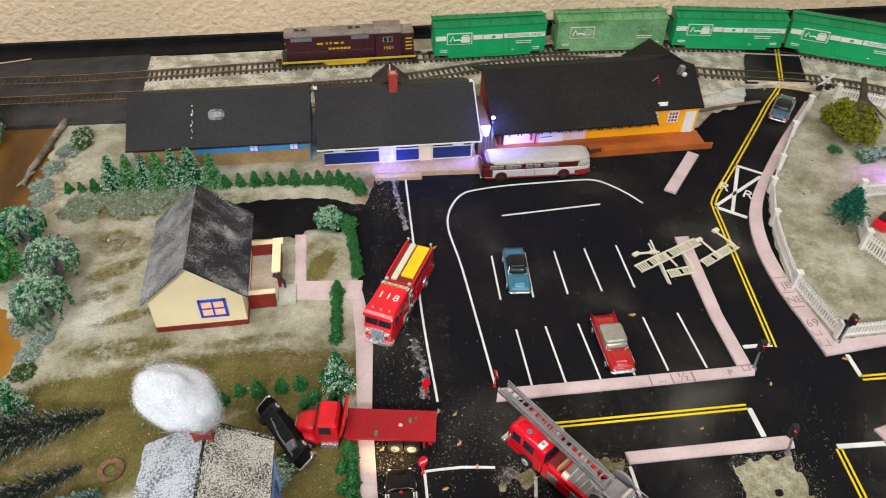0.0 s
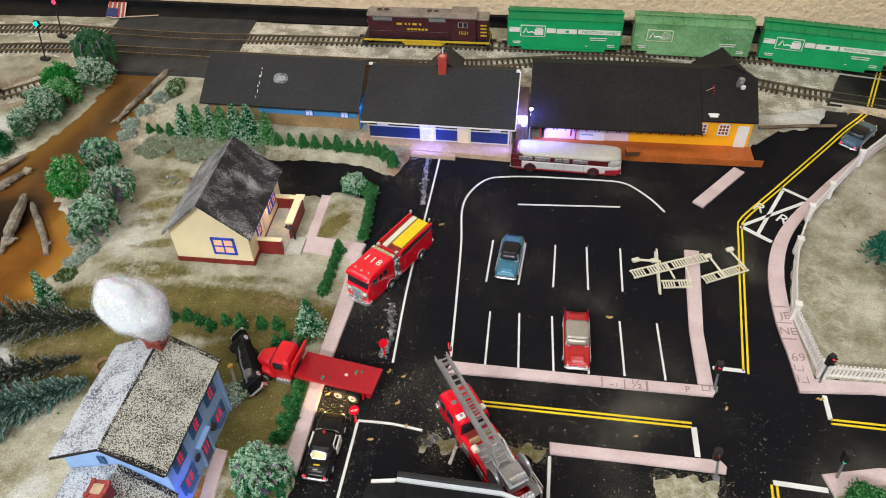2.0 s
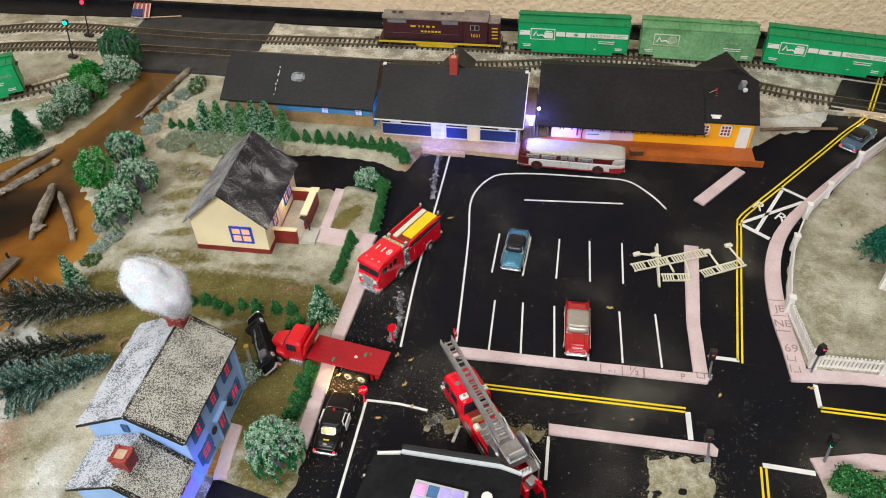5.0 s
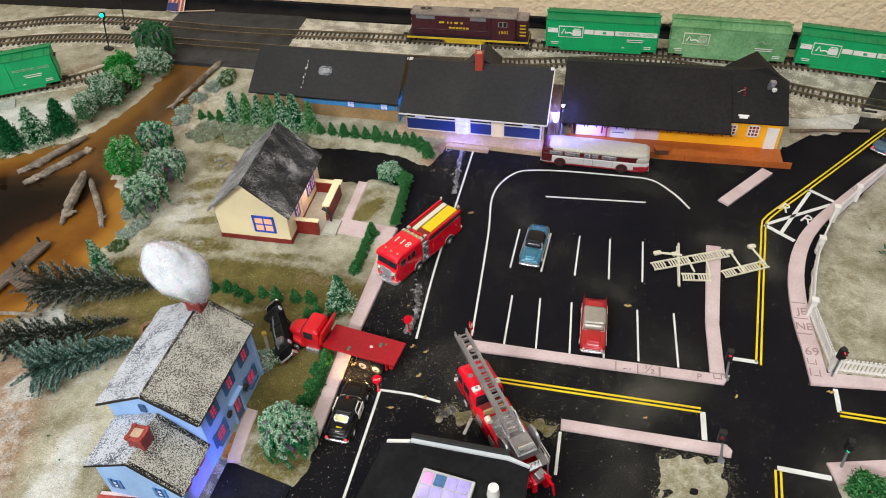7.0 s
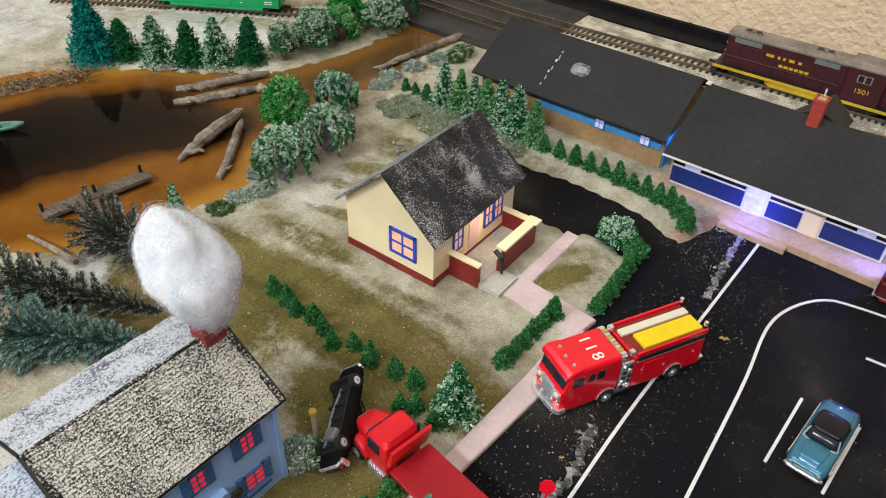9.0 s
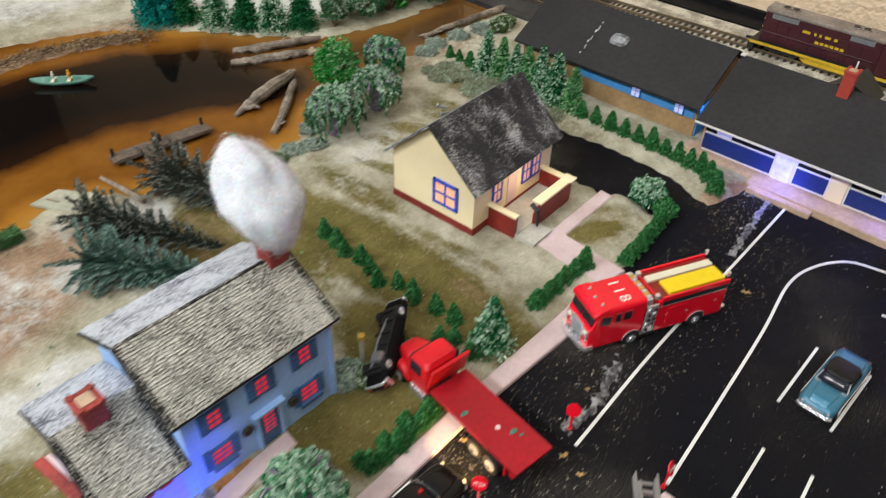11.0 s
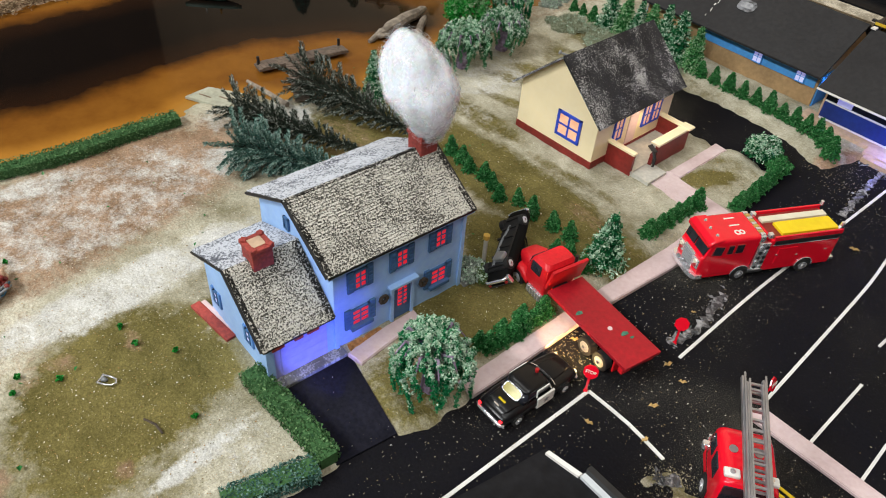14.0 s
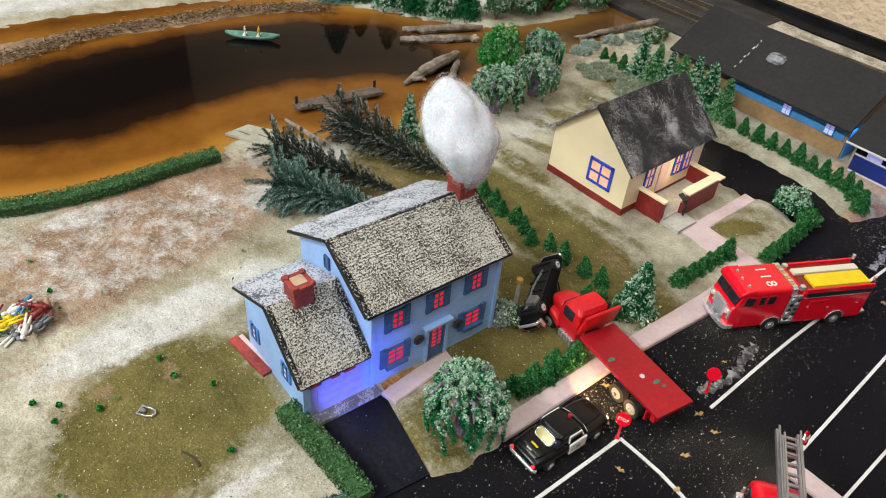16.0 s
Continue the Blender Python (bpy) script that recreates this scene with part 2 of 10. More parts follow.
LOCO = mat("loco_maroon", (0.055, 0.012, 0.018), 0.45, 0, 0.1, 300, 0.05)
LOCO_TOP = mat("dusty_grey_hood", (0.24, 0.2, 0.17), 0.8, 0, 0.2, 400, 0.15)
LOCO_YELLOW = mat("loco_yellow", (0.6, 0.4, 0.02), 0.5, 0, 0.1, 300, 0.05)
RAIL = mat("rail_metal", (0.3, 0.25, 0.18), 0.35, 0.9, 0.15, 300, 0.05)
TIE = mat("tie_plastic", (0.045, 0.034, 0.025), 0.8, 0, 0.25, 400, 0.2)
BALLAST = speckled("grey_ballast", (0.36, 0.33, 0.26), (0.66, 0.62, 0.52), 500, 0.22, 0.95, 1.0, (0.46, 0.42, 0.33), 60)
BARK = mat("bark", (0.16, 0.11, 0.075), 0.9, 0, 0.3, 400, 0.6)
DRIFT = mat("driftwood", (0.17, 0.135, 0.105), 0.85, 0, 0.3, 260, 0.9, 0.3, (0.33, 0.28, 0.225), 55)
BROKEN = mat("pale_broken_wood", (0.42, 0.34, 0.22), 0.85, 0, 0.3, 500, 0.9, 0.3, (0.62, 0.54, 0.4), 150)
TWIG = mat("dark_twig", (0.05, 0.036, 0.026), 0.9, 0, 0.3, 400, 0.3)
COTTON = mat("cotton_wool", (0.82, 0.84, 0.88), 1.0, 0, 0.01, 200, 0.0, 0.0)
COTTON.node_tree.nodes["Principled BSDF"].inputs["Subsurface Weight"].default_value = 0.6
COTTON.node_tree.nodes["Principled BSDF"].inputs["Subsurface Radius"].default_value = (0.012, 0.012, 0.012)
COTTON.node_tree.nodes["Principled BSDF"].inputs["Subsurface Scale"].default_value = 1.0


def gauze(name, low, high):
    """Loose teased wool: fibres with gaps between them."""
    m = mat(name, (0.74, 0.77, 0.84), 1.0, 0, 0.02, 200, 0.1, 0.0)
    n, l, b = nodes_of(m)
    geo, noi, fib, add, mr = (n.new(x) for x in ("ShaderNodeNewGeometry", "ShaderNodeTexNoise", "ShaderNodeTexNoise", "ShaderNodeMath", "ShaderNodeMapRange"))
    noi.inputs["Scale"].default_value, noi.inputs["Detail"].default_value = 110, 4
    fib.inputs["Scale"].default_value, fib.inputs["Detail"].default_value, fib.inputs["Distortion"].default_value = 260, 6, 1.5
    add.operation = "ADD"
    for t in (noi, fib):
        l.new(geo.outputs["Position"], t.inputs["Vector"])
    l.new(noi.outputs["Fac"], add.inputs[0])
    l.new(fib.outputs["Fac"], add.inputs[1])
    mr.inputs["From Min"].default_value, mr.inputs["From Max"].default_value = low, high
    mr.inputs["To Max"].default_value = 0.4
    l.new(add.outputs[0], mr.inputs["Value"])
    l.new(mr.outputs["Result"], b.inputs["Alpha"])
    b.inputs["Subsurface Weight"].default_value, b.inputs["Subsurface Scale"].default_value = 0.6, 0.006
    return m


DOCK = mat("weathered_dock", (0.105, 0.078, 0.06), 0.85, 0, 0.25, 400, 0.4)
PALE_PLANK = mat("pale_grey_plank", (0.36, 0.36, 0.28), 0.8, 0, 0.12, 300, 0.2)
BOAT_GREEN = mat("boat_green", (0.075, 0.23, 0.175), 0.45, 0, 0.15, 300, 0.05, 0.5, (0.16, 0.31, 0.25), 120)
LEAF_DRY = leaf_mat("dry_leaf_bits", ((0.0, (0.3, 0.2, 0.08)), (0.3, (0.4, 0.34, 0.22)), (0.7, (0.5, 0.46, 0.36)), (1.0, (0.7, 0.68, 0.62))))
FIR = leaf_mat("fir_green", ((0.0, (0.012, 0.075, 0.018)), (0.5, (0.028, 0.165, 0.042)), (0.85, (0.07, 0.27, 0.085)), (1.0, (0.2, 0.38, 0.19))))
FIR_SNOW = leaf_mat("flocked_fir", ((0.0, (0.003, 0.055, 0.018)), (0.6, (0.01, 0.125, 0.042)), (1.0, (0.045, 0.24, 0.09))))
WILLOW = leaf_mat("flocked_willow", ((0.0, (0.0, 0.075, 0.024)), (0.5, (0.008, 0.17, 0.058)), (0.9, (0.035, 0.28, 0.11)), (1.0, (0.14, 0.38, 0.2))))
BUSH_GREY = leaf_mat("frosted_bush", ((0.0, (0.012, 0.085, 0.03)), (0.5, (0.04, 0.17, 0.065)), (1.0, (0.13, 0.29, 0.15))))
SCRUB_GREY = leaf_mat("grey_moss_scrub", ((0.0, (0.16, 0.18, 0.11)), (0.5, (0.26, 0.29, 0.19)), (1.0, (0.4, 0.42, 0.32))))
SCRUB_PALE = leaf_mat("pale_blue_grey_scrub", ((0.0, (0.17, 0.21, 0.18)), (0.5, (0.28, 0.33, 0.28)), (1.0, (0.44, 0.48, 0.42))))
BUSH_BRIGHT = leaf_mat("bright_green_bush", ((0.0, (0.002, 0.10, 0.012)), (0.5, (0.015, 0.25, 0.03)), (0.85, (0.05, 0.38, 0.07)), (1.0, (0.18, 0.48, 0.18))))
BUSH_OLIVE = leaf_mat("olive_scrub", ((0.0, (0.03, 0.06, 0.015)), (0.5, (0.07, 0.12, 0.03)), (1.0, (0.17, 0.22, 0.09))))
BUSH_YELLOW = leaf_mat("yellow_green_bush", ((0.0, (0.07, 0.085, 0.006)), (0.5, (0.2, 0.22, 0.015)), (1.0, (0.36, 0.36, 0.05))))
TEAL = leaf_mat("teal_bottle_brush", ((0.0, (0.0, 0.1, 0.09)), (1.0, (0.015, 0.36, 0.3))))
SPRUCE_DARK = leaf_mat("dark_needles", ((0.0, (0.012, 0.018, 0.012)), (0.6, (0.032, 0.044, 0.032)), (1.0, (0.075, 0.09, 0.07))))
SPRUCE_BLUE = leaf_mat("blue_grey_needles", ((0.0, (0.03, 0.085, 0.07)), (0.6, (0.085, 0.18, 0.15)), (1.0, (0.2, 0.32, 0.27))))
FROST_NEEDLE = leaf_mat("frosted_needles", ((0.0, (0.12, 0.14, 0.12)), (0.6, (0.26, 0.29, 0.26)), (1.0, (0.5, 0.53, 0.49))))
FROST_BLUE = leaf_mat("frosted_blue_needles", ((0.0, (0.17, 0.29, 0.25)), (1.0, (0.46, 0.58, 0.52))))
HEDGE = leaf_mat("dense_hedge", ((0.0, (0.03, 0.085, 0.03)), (0.6, (0.075, 0.17, 0.065)), (1.0, (0.17, 0.29, 0.13))))
SHINGLE = speckled("snow_dusted_shingle", (0.055, 0.052, 0.046), (0.58, 0.56, 0.50), 1180, 0.276, 0.9, 0.8, (0.11, 0.105, 0.09), 60, 0.15, None, 0.09, 0.3)
BUTT = mat("bare_shingle_butt", (0.03, 0.029, 0.026), 0.9, 0, 0.3, 900, 0.3, 0.15)
EDGE_SHINGLE = speckled("worn_dark_shingle", (0.016, 0.0155, 0.014), (0.5, 0.48, 0.43), 950, 0.195, 0.9, 0.8, (0.045, 0.043, 0.038), 75, 0.15, None, 0.08, 0.5)
SNOW_ROOF = speckled("snow_covered_roof", (0.13, 0.14, 0.17), (0.54, 0.565, 0.62), 800, 0.31, 0.9, 0.6, (0.28, 0.30, 0.34), 60, 0.15, None, 0.12, 0.5)
BED_RED = mat("crimson_plastic", (0.34, 0.006, 0.015), 0.4, 0, 0.12, 400, 0.08, 0.45, (0.42, 0.008, 0.018), 30)
MAUVE_BARK = mat("mauve_bark", (0.2, 0.14, 0.2), 0.9, 0, 0.3, 500, 0.8, 0.3, (0.34, 0.27, 0.38), 160)
FROST = leaf_mat("frost_flock", ((0.0, (0.2, 0.42, 0.26)), (0.5, (0.38, 0.56, 0.41)), (1.0, (0.66, 0.77, 0.63))))
FROST_LIGHT = leaf_mat("thin_frost_flock", ((0.0, (0.06, 0.3, 0.08)), (0.5, (0.18, 0.4, 0.17)), (1.0, (0.46, 0.6, 0.4))))
FROST_GREY = leaf_mat("grey_frost_flock", ((0.0, (0.23, 0.39, 0.26)), (0.5, (0.42, 0.54, 0.42)), (1.0, (0.68, 0.76, 0.65))))
# cottage's west slope: paler base and denser pale grains than the east slope
STREAK_PALE = speckled("paler_black_roof", (0.045, 0.045, 0.048), (0.44, 0.45, 0.47), 1100, 0.235, 0.75, 0.4, (0.09, 0.09, 0.095), 45, 0.3, (1.0, 1.2, 0.8), 0.16, 0.45)
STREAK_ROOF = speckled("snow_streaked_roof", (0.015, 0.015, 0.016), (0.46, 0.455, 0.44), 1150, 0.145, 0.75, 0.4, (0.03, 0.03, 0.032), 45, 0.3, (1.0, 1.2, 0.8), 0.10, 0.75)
GLUE = speckled("dried_glue", (0.03, 0.03, 0.032), (0.36, 0.36, 0.37), 420, 0.2, 0.28, 0.5, (0.07, 0.07, 0.074), 130, 0.5, None, 0.3)
GRIT = speckled("grey_grit", (0.14, 0.14, 0.13), (0.42, 0.42, 0.4), 800, 0.15, 0.95, 0.8, (0.22, 0.22, 0.2), 80)

# ground cover: sand, moss, soil and snow by the scenery's own patches
GROUND = mat("scenery_ground", (0.4, 0.36, 0.27), 0.95, 0, 0.15, 600, 0.8, 0.15)
n, l, b = nodes_of(GROUND)
att = n.new("ShaderNodeVertexColor")
att.layer_name = "cover"
sep = n.new("ShaderNodeSeparateColor")
l.new(att.outputs["Color"], sep.inputs["Color"])
geo = n.new("ShaderNodeNewGeometry")
TONES = {"sand": ((0.21, 0.19, 0.118), (0.56, 0.53, 0.425)), "moss": ((0.062, 0.055, 0.013), (0.215, 0.178, 0.062)), "soil": ((0.155, 0.095, 0.055), (0.40, 0.27, 0.18)), "snow": ((0.38, 0.37, 0.34), (0.74, 0.74, 0.71))}
last = None
for k, (key, (lo, hi)) in enumerate(TONES.items()):
    t = n.new("ShaderNodeTexNoise")
    t.inputs["Scale"].default_value, t.inputs["Detail"].default_value, t.inputs["Roughness"].default_value = 520 if key != "sand" else 300, 8, 0.8
    l.new(geo.outputs["Position"], t.inputs["Vector"])
    r = ramp_node(n, ((0.3, lo), (0.7, hi)))
    broad, mad = n.new("ShaderNodeTexNoise"), n.new("ShaderNodeMath")
    broad.inputs["Scale"].default_value, broad.inputs["Detail"].default_value, broad.inputs["Roughness"].default_value = 20 + 9 * k, 9, 0.7
    l.new(geo.outputs["Position"], broad.inputs["Vector"])
    mad.operation = "MULTIPLY_ADD"
    mad.inputs[1].default_value = 0.75 if key in ("moss", "snow") else 1.2
    l.new(broad.outputs["Fac"], mad.inputs[0])
    sub = n.new("ShaderNodeMath")
    sub.operation = "MULTIPLY_ADD"
    sub.inputs[1].default_value, sub.inputs[2].default_value = (0.4, -0.3) if key == "sand" else (0.75, -0.25 if key in ("moss", "snow") else -0.475)
    l.new(t.outputs["Fac"], sub.inputs[0])
    l.new(sub.outputs[0], mad.inputs[2])
    l.new(mad.outputs[0], r.inputs["Fac"])
    if last is None:
        last = r.outputs["Color"]
        continue
    edge = n.new("ShaderNodeTexNoise")
    edge.inputs["Scale"].default_value, edge.inputs["Detail"].default_value, edge.inputs["Roughness"].default_value = (55 + 60 * k if key != "snow" else 70), 10, (0.78 if key != "snow" else 0.86)
    l.new(geo.outputs["Position"], edge.inputs["Vector"])
    add, mr, mx = n.new("ShaderNodeMath"), n.new("ShaderNodeMapRange"), n.new("ShaderNodeMix")
    add.operation = "ADD"
    l.new(sep.outputs[("Red", "Green", "Blue")[k - 1]], add.inputs[0])
    l.new(edge.outputs["Fac"], add.inputs[1])
    mr.inputs["From Min"].default_value, mr.inputs["From Max"].default_value = (0.86, 1.16) if key != "snow" else (0.94, 1.14)
    l.new(add.outputs[0], mr.inputs["Value"])
    mx.data_type = "RGBA"
    l.new(mr.outputs["Result"], mx.inputs["Factor"])
    l.new(last, mx.inputs["A"])
    l.new(r.outputs["Color"], mx.inputs["B"])
    last = mx.outputs["Result"]
grain, gr, mx = n.new("ShaderNodeTexNoise"), n.new("ShaderNodeMapRange"), n.new("ShaderNodeMix")
grain.inputs["Scale"].default_value, grain.inputs["Detail"].default_value, grain.inputs["Roughness"].default_value = 1050, 4, 0.75
l.new(geo.outputs["Position"], grain.inputs["Vector"])
gr.inputs["From Min"].default_value, gr.inputs["From Max"].default_value = 0.36, 0.64
l.new(grain.outputs["Fac"], gr.inputs["Value"])
mx.data_type, mx.blend_type = "RGBA", "OVERLAY"
mx.inputs["Factor"].default_value = 0.26
l.new(last, mx.inputs["A"])
l.new(gr.outputs["Result"], mx.inputs["B"])
l.new(mx.outputs["Result"], b.inputs["Base Color"])

# resin pond: amber shallows; painted dark shape is deep bed plus the room's reflection
WATER = mat("pond_resin", (0.2, 0.09, 0.02), 0.05, 0, 0.1, 60, 0.0, 0.09, None, 12)
n, l, b = nodes_of(WATER)
att = n.new("ShaderNodeVertexColor")
att.layer_name = "depth"
sep = n.new("ShaderNodeSeparateColor")
l.new(att.outputs["Color"], sep.inputs["Color"])
r = ramp_node(n, ((0.0, (0.38, 0.21, 0.05)), (0.3, (0.33, 0.145, 0.022)), (0.55, (0.15, 0.056, 0.009)), (0.7, (0.018, 0.008, 0.004)), (1.0, (0.005, 0.0035, 0.003))))
noi, add = n.new("ShaderNodeTexNoise"), n.new("ShaderNodeMath")
noi.inputs["Scale"].default_value, noi.inputs["Detail"].default_value, noi.inputs["Roughness"].default_value = 22, 9, 0.65
add.operation = "MULTIPLY_ADD"
add.inputs[1].default_value = 0.3
l.new(n.new("ShaderNodeNewGeometry").outputs["Position"], noi.inputs["Vector"])
l.new(noi.outputs["Fac"], add.inputs[0])
low = n.new("ShaderNodeMath")
low.operation = "SUBTRACT"
low.inputs[1].default_value = 0.07
l.new(sep.outputs["Red"], low.inputs[0])
l.new(low.outputs[0], add.inputs[2])
l.new(add.outputs[0], r.inputs["Fac"])
silt, amount_ = n.new("ShaderNodeMix"), n.new("ShaderNodeMath")
silt.data_type = "RGBA"
silt.inputs["B"].default_value = (0.105, 0.062, 0.026, 1)
amount_.operation = "MULTIPLY"
amount_.inputs[1].default_value = 0.62
l.new(sep.outputs["Green"], amount_.inputs[0])
l.new(amount_.outputs[0], silt.inputs["Factor"])
l.new(r.outputs["Color"], silt.inputs["A"])
l.new(silt.outputs["Result"], b.inputs["Base Color"])


# ---- building blocks ----
def part(name, bm, material, parent=None, label="", smooth=False):
    """Link a bmesh as one mesh object, under a thing where one is given."""
    me = bpy.data.meshes.new(name)
    if smooth:
        for f in bm.faces:
            f.smooth = True
    bm.to_mesh(me)
    bm.free()
    me.materials.append(material)
    ob = new(name, me)
    if parent:
        ob.parent = parent
    if label:
        ob["label"] = label
    return ob


def thing(name, label, category, loc=(0, 0, 0), rz=0.0, group="", kind=""):
    ob = new(name)
    ob.empty_display_size = 0.01
    ob.matrix_basis = pose(*loc, 0, 0, rz)
    return tagged(ob, label, category, group, kind)


def box(c, s, rz=0.0, rx=0.0, ry=0.0, bm=None, bev=0.0):
    own = bm if bm is not None else bmesh.new()
    tmp = bmesh.new() if bev else own
    r = bmesh.ops.create_cube(tmp, size=1, matrix=pose(*c, rx, ry, rz) @ Matrix.Diagonal((*s, 1)))
    if bev:
        bmesh.ops.bevel(tmp, geom=tmp.edges[:], offset=bev, segments=2, profile=0.6, affect="EDGES")
        me = bpy.data.meshes.new("tmp")
        tmp.to_mesh(me)
        tmp.free()
        own.from_mesh(me)
        bpy.data.meshes.remove(me)
    return own


def cyl(c, r, h, axis="Z", bm=None, seg=16, r2=None):
    own = bm if bm is not None else bmesh.new()
    turn = {"Z": (0, 0, 0), "X": (0, 90, 0), "Y": (90, 0, 0)}[axis]
    bmesh.ops.create_cone(own, cap_ends=True, segments=seg, radius1=r, radius2=r if r2 is None else r2, depth=h, matrix=pose(*c, *turn))
    return own


def prism(poly, z0, z1, bm=None):
    """An upright slab over a plan outline."""
    own = bm if bm is not None else bmesh.new()
    lo, hi = [own.verts.new((x, y, z0)) for x, y in poly], [own.verts.new((x, y, z1)) for x, y in poly]
    k = len(poly)
    faces = [own.faces.new(hi), own.faces.new(lo[::-1])]
    for i in range(k):
        faces.append(own.faces.new((lo[i], lo[(i + 1) % k], hi[(i + 1) % k], hi[i])))
    bmesh.ops.recalc_face_normals(own, faces=faces)
    return own


def loft(rings, bm=None):
    own = bm if bm is not None else bmesh.new()
    rows = [[own.verts.new(p) for p in ring] for ring in rings]
    k = len(rows[0])
    faces = []
    for a, c in zip(rows, rows[1:]):
        for i in range(k):
            faces.append(own.faces.new((a[i], a[(i + 1) % k], c[(i + 1) % k], c[i])))
    faces += [own.faces.new(rows[0]), own.faces.new(rows[-1])]
    bmesh.ops.recalc_face_normals(own, faces=faces)
    return own


def rounded(w, h, r, k=3):
    """A rounded rectangle's outline about its middle."""
    pts = []
    for cx, cy, a0 in ((w - r, h - r, 0), (-w + r, h - r, 90), (-w + r, -h + r, 180), (w - r, -h + r, 270)):
        for i in range(k + 1):
            a = radians(a0 + 90 * i / k)
            pts.append((cx + r * math.cos(a), cy + r * math.sin(a)))
    return pts


def tube(pts, radii, seg=6, bm=None):
    """A round bar along a run of points."""
    pts = [Vector(p) for p in pts]
    if not hasattr(radii, "__len__"):
        radii = [radii] * len(pts)
    rings = []
    for i, p in enumerate(pts):
        d = (pts[min(i + 1, len(pts) - 1)] - pts[max(i - 1, 0)]).normalized()
        u = d.cross(Vector((0, 0, 1)))
        u = u.normalized() if u.length > 0.05 else Vector((1, 0, 0))
        v = d.cross(u)
        rings.append([p + radii[i] * (math.cos(6.2832 * j / seg) * u + math.sin(6.2832 * j / seg) * v) for j in range(seg)])
    return loft(rings, bm)


def ribbon(pts, width, z0, z1, bm=None):
    """A flat strip of even width along a plan line."""
    left, right = [], []
    for i, p in enumerate(pts):
        a, c = Vector(pts[max(i - 1, 0)]), Vector(pts[min(i + 1, len(pts) - 1)])
        d = (c - a).normalized()
        nrm = Vector((-d.y, d.x)) * width / 2
        left.append((p[0] + nrm.x, p[1] + nrm.y))
        right.append((p[0] - nrm.x, p[1] - nrm.y))
    return prism(left + right[::-1], z0, z1, bm) if len(pts) == 2 else strip(left, right, z0, z1, bm)


def strip(left, right, z0, z1, bm=None):
    return loft([[(*a, z1), (*c, z1), (*c, z0), (*a, z0)] for a, c in zip(left, right)], bm)


def smooth_line(pts, step=0.01):
    """A Catmull-Rom line through plan points."""
    out = []
    q = [Vector(pts[0]) * 2 - Vector(pts[1])] + [Vector(p) for p in pts] + [Vector(pts[-1]) * 2 - Vector(pts[-2])]
    for i in range(1, len(q) - 2):
        a, b_, c, d = q[i - 1:i + 3]
        k = max(2, int((c - b_).length / step))
        for j in range(k):
            t = j / k
            out.append(tuple(0.5 * (2 * b_ + (c - a) * t + (2 * a - 5 * b_ + 4 * c - d) * t * t + (3 * b_ - a - 3 * c + d) * t ** 3)))
    out.append(tuple(pts[-1]))
    return out


def lettering(name, text, size, m, material, parent, depth=0.0002, align="CENTER"):
    """Raised lettering in the built-in font, as a mesh."""
    cu = bpy.data.curves.new(name, "FONT")
    cu.body, cu.size, cu.extrude, cu.align_x, cu.align_y = text, size, depth, align, "CENTER"
    cu.resolution_u = 2
    tmp = bpy.data.objects.new("tmp", cu)
    me = bpy.data.meshes.new_from_object(tmp)
    bpy.data.objects.remove(tmp)
    me.materials.append(material)
    ob = new(name, me)
    ob.parent, ob.matrix_basis = parent, m
    return ob


def scatter_mesh(name, centers, axes_u, axes_v, material, parent=None, fold=0.35):
    """Many small folded leaves (two triangles each) as one mesh."""
    c, u, v = np.asarray(centers), np.asarray(axes_u), np.asarray(axes_v)
    w = np.cross(u, v)
    ln = np.linalg.norm(w, axis=1, keepdims=True) + 1e-12
    w = w / ln * np.linalg.norm(u, axis=1, keepdims=True) * fold
    k = len(c)
    verts = np.stack([c - u, c - v + w, c + u, c + v + w], 1).reshape(-1, 3)
    i = np.arange(k)[:, None] * 4
    faces = np.concatenate([i + np.array([[0, 1, 2]]), i + np.array([[0, 2, 3]])], 0)
    me = bpy.data.meshes.new(name)
    me.from_pydata(verts.tolist(), [], faces.tolist())
    me.materials.append(material)
    ob = new(name, me)
    ob.parent = parent
    return ob


def rand_dirs(rng, k):
    d = rng.normal(size=(k, 3))
    return d / np.linalg.norm(d, axis=1, keepdims=True)


def perp(rng, d):
    e = np.cross(d, rand_dirs(rng, len(d)))
    return e / (np.linalg.norm(e, axis=1, keepdims=True) + 1e-9)

def split_leaves(t, c, o, s, v, wide, frosted, material, frost):
    """One mesh of green flock, and one of frosted flock where there is frost."""
    if frost is None:
        frosted = np.zeros(len(c), bool)
    scatter_mesh("crown", c[~frosted], o[~frosted] * s[~frosted], v[~frosted] * s[~frosted] * wide, material, t)
    if frosted.any():
        scatter_mesh("frosting", c[frosted], o[frosted] * s[frosted], v[frosted] * s[frosted] * wide, frost, t)


def unit(o):
    return o / (np.linalg.norm(o, axis=1, keepdims=True) + 1e-9)


def tufts(rng, c, d, n, spread_, leaf, cold):
    """Round every twig end n crumbs of flock; a twig is frosted as a whole."""
    k = len(c)
    cold = rng.random(k) < cold
    c = np.repeat(c, n, 0) + rng.normal(size=(k * n, 3)) * spread_
    d = unit(np.repeat(d, n, 0) * 0.8 + rand_dirs(rng, k * n))
    s = leaf * (0.55 + 0.7 * rng.random((k * n, 1)))
    flip = rng.random(k * n) < 0.12
    return c, d, s, np.repeat(cold, n) ^ (flip & np.repeat(cold, n))


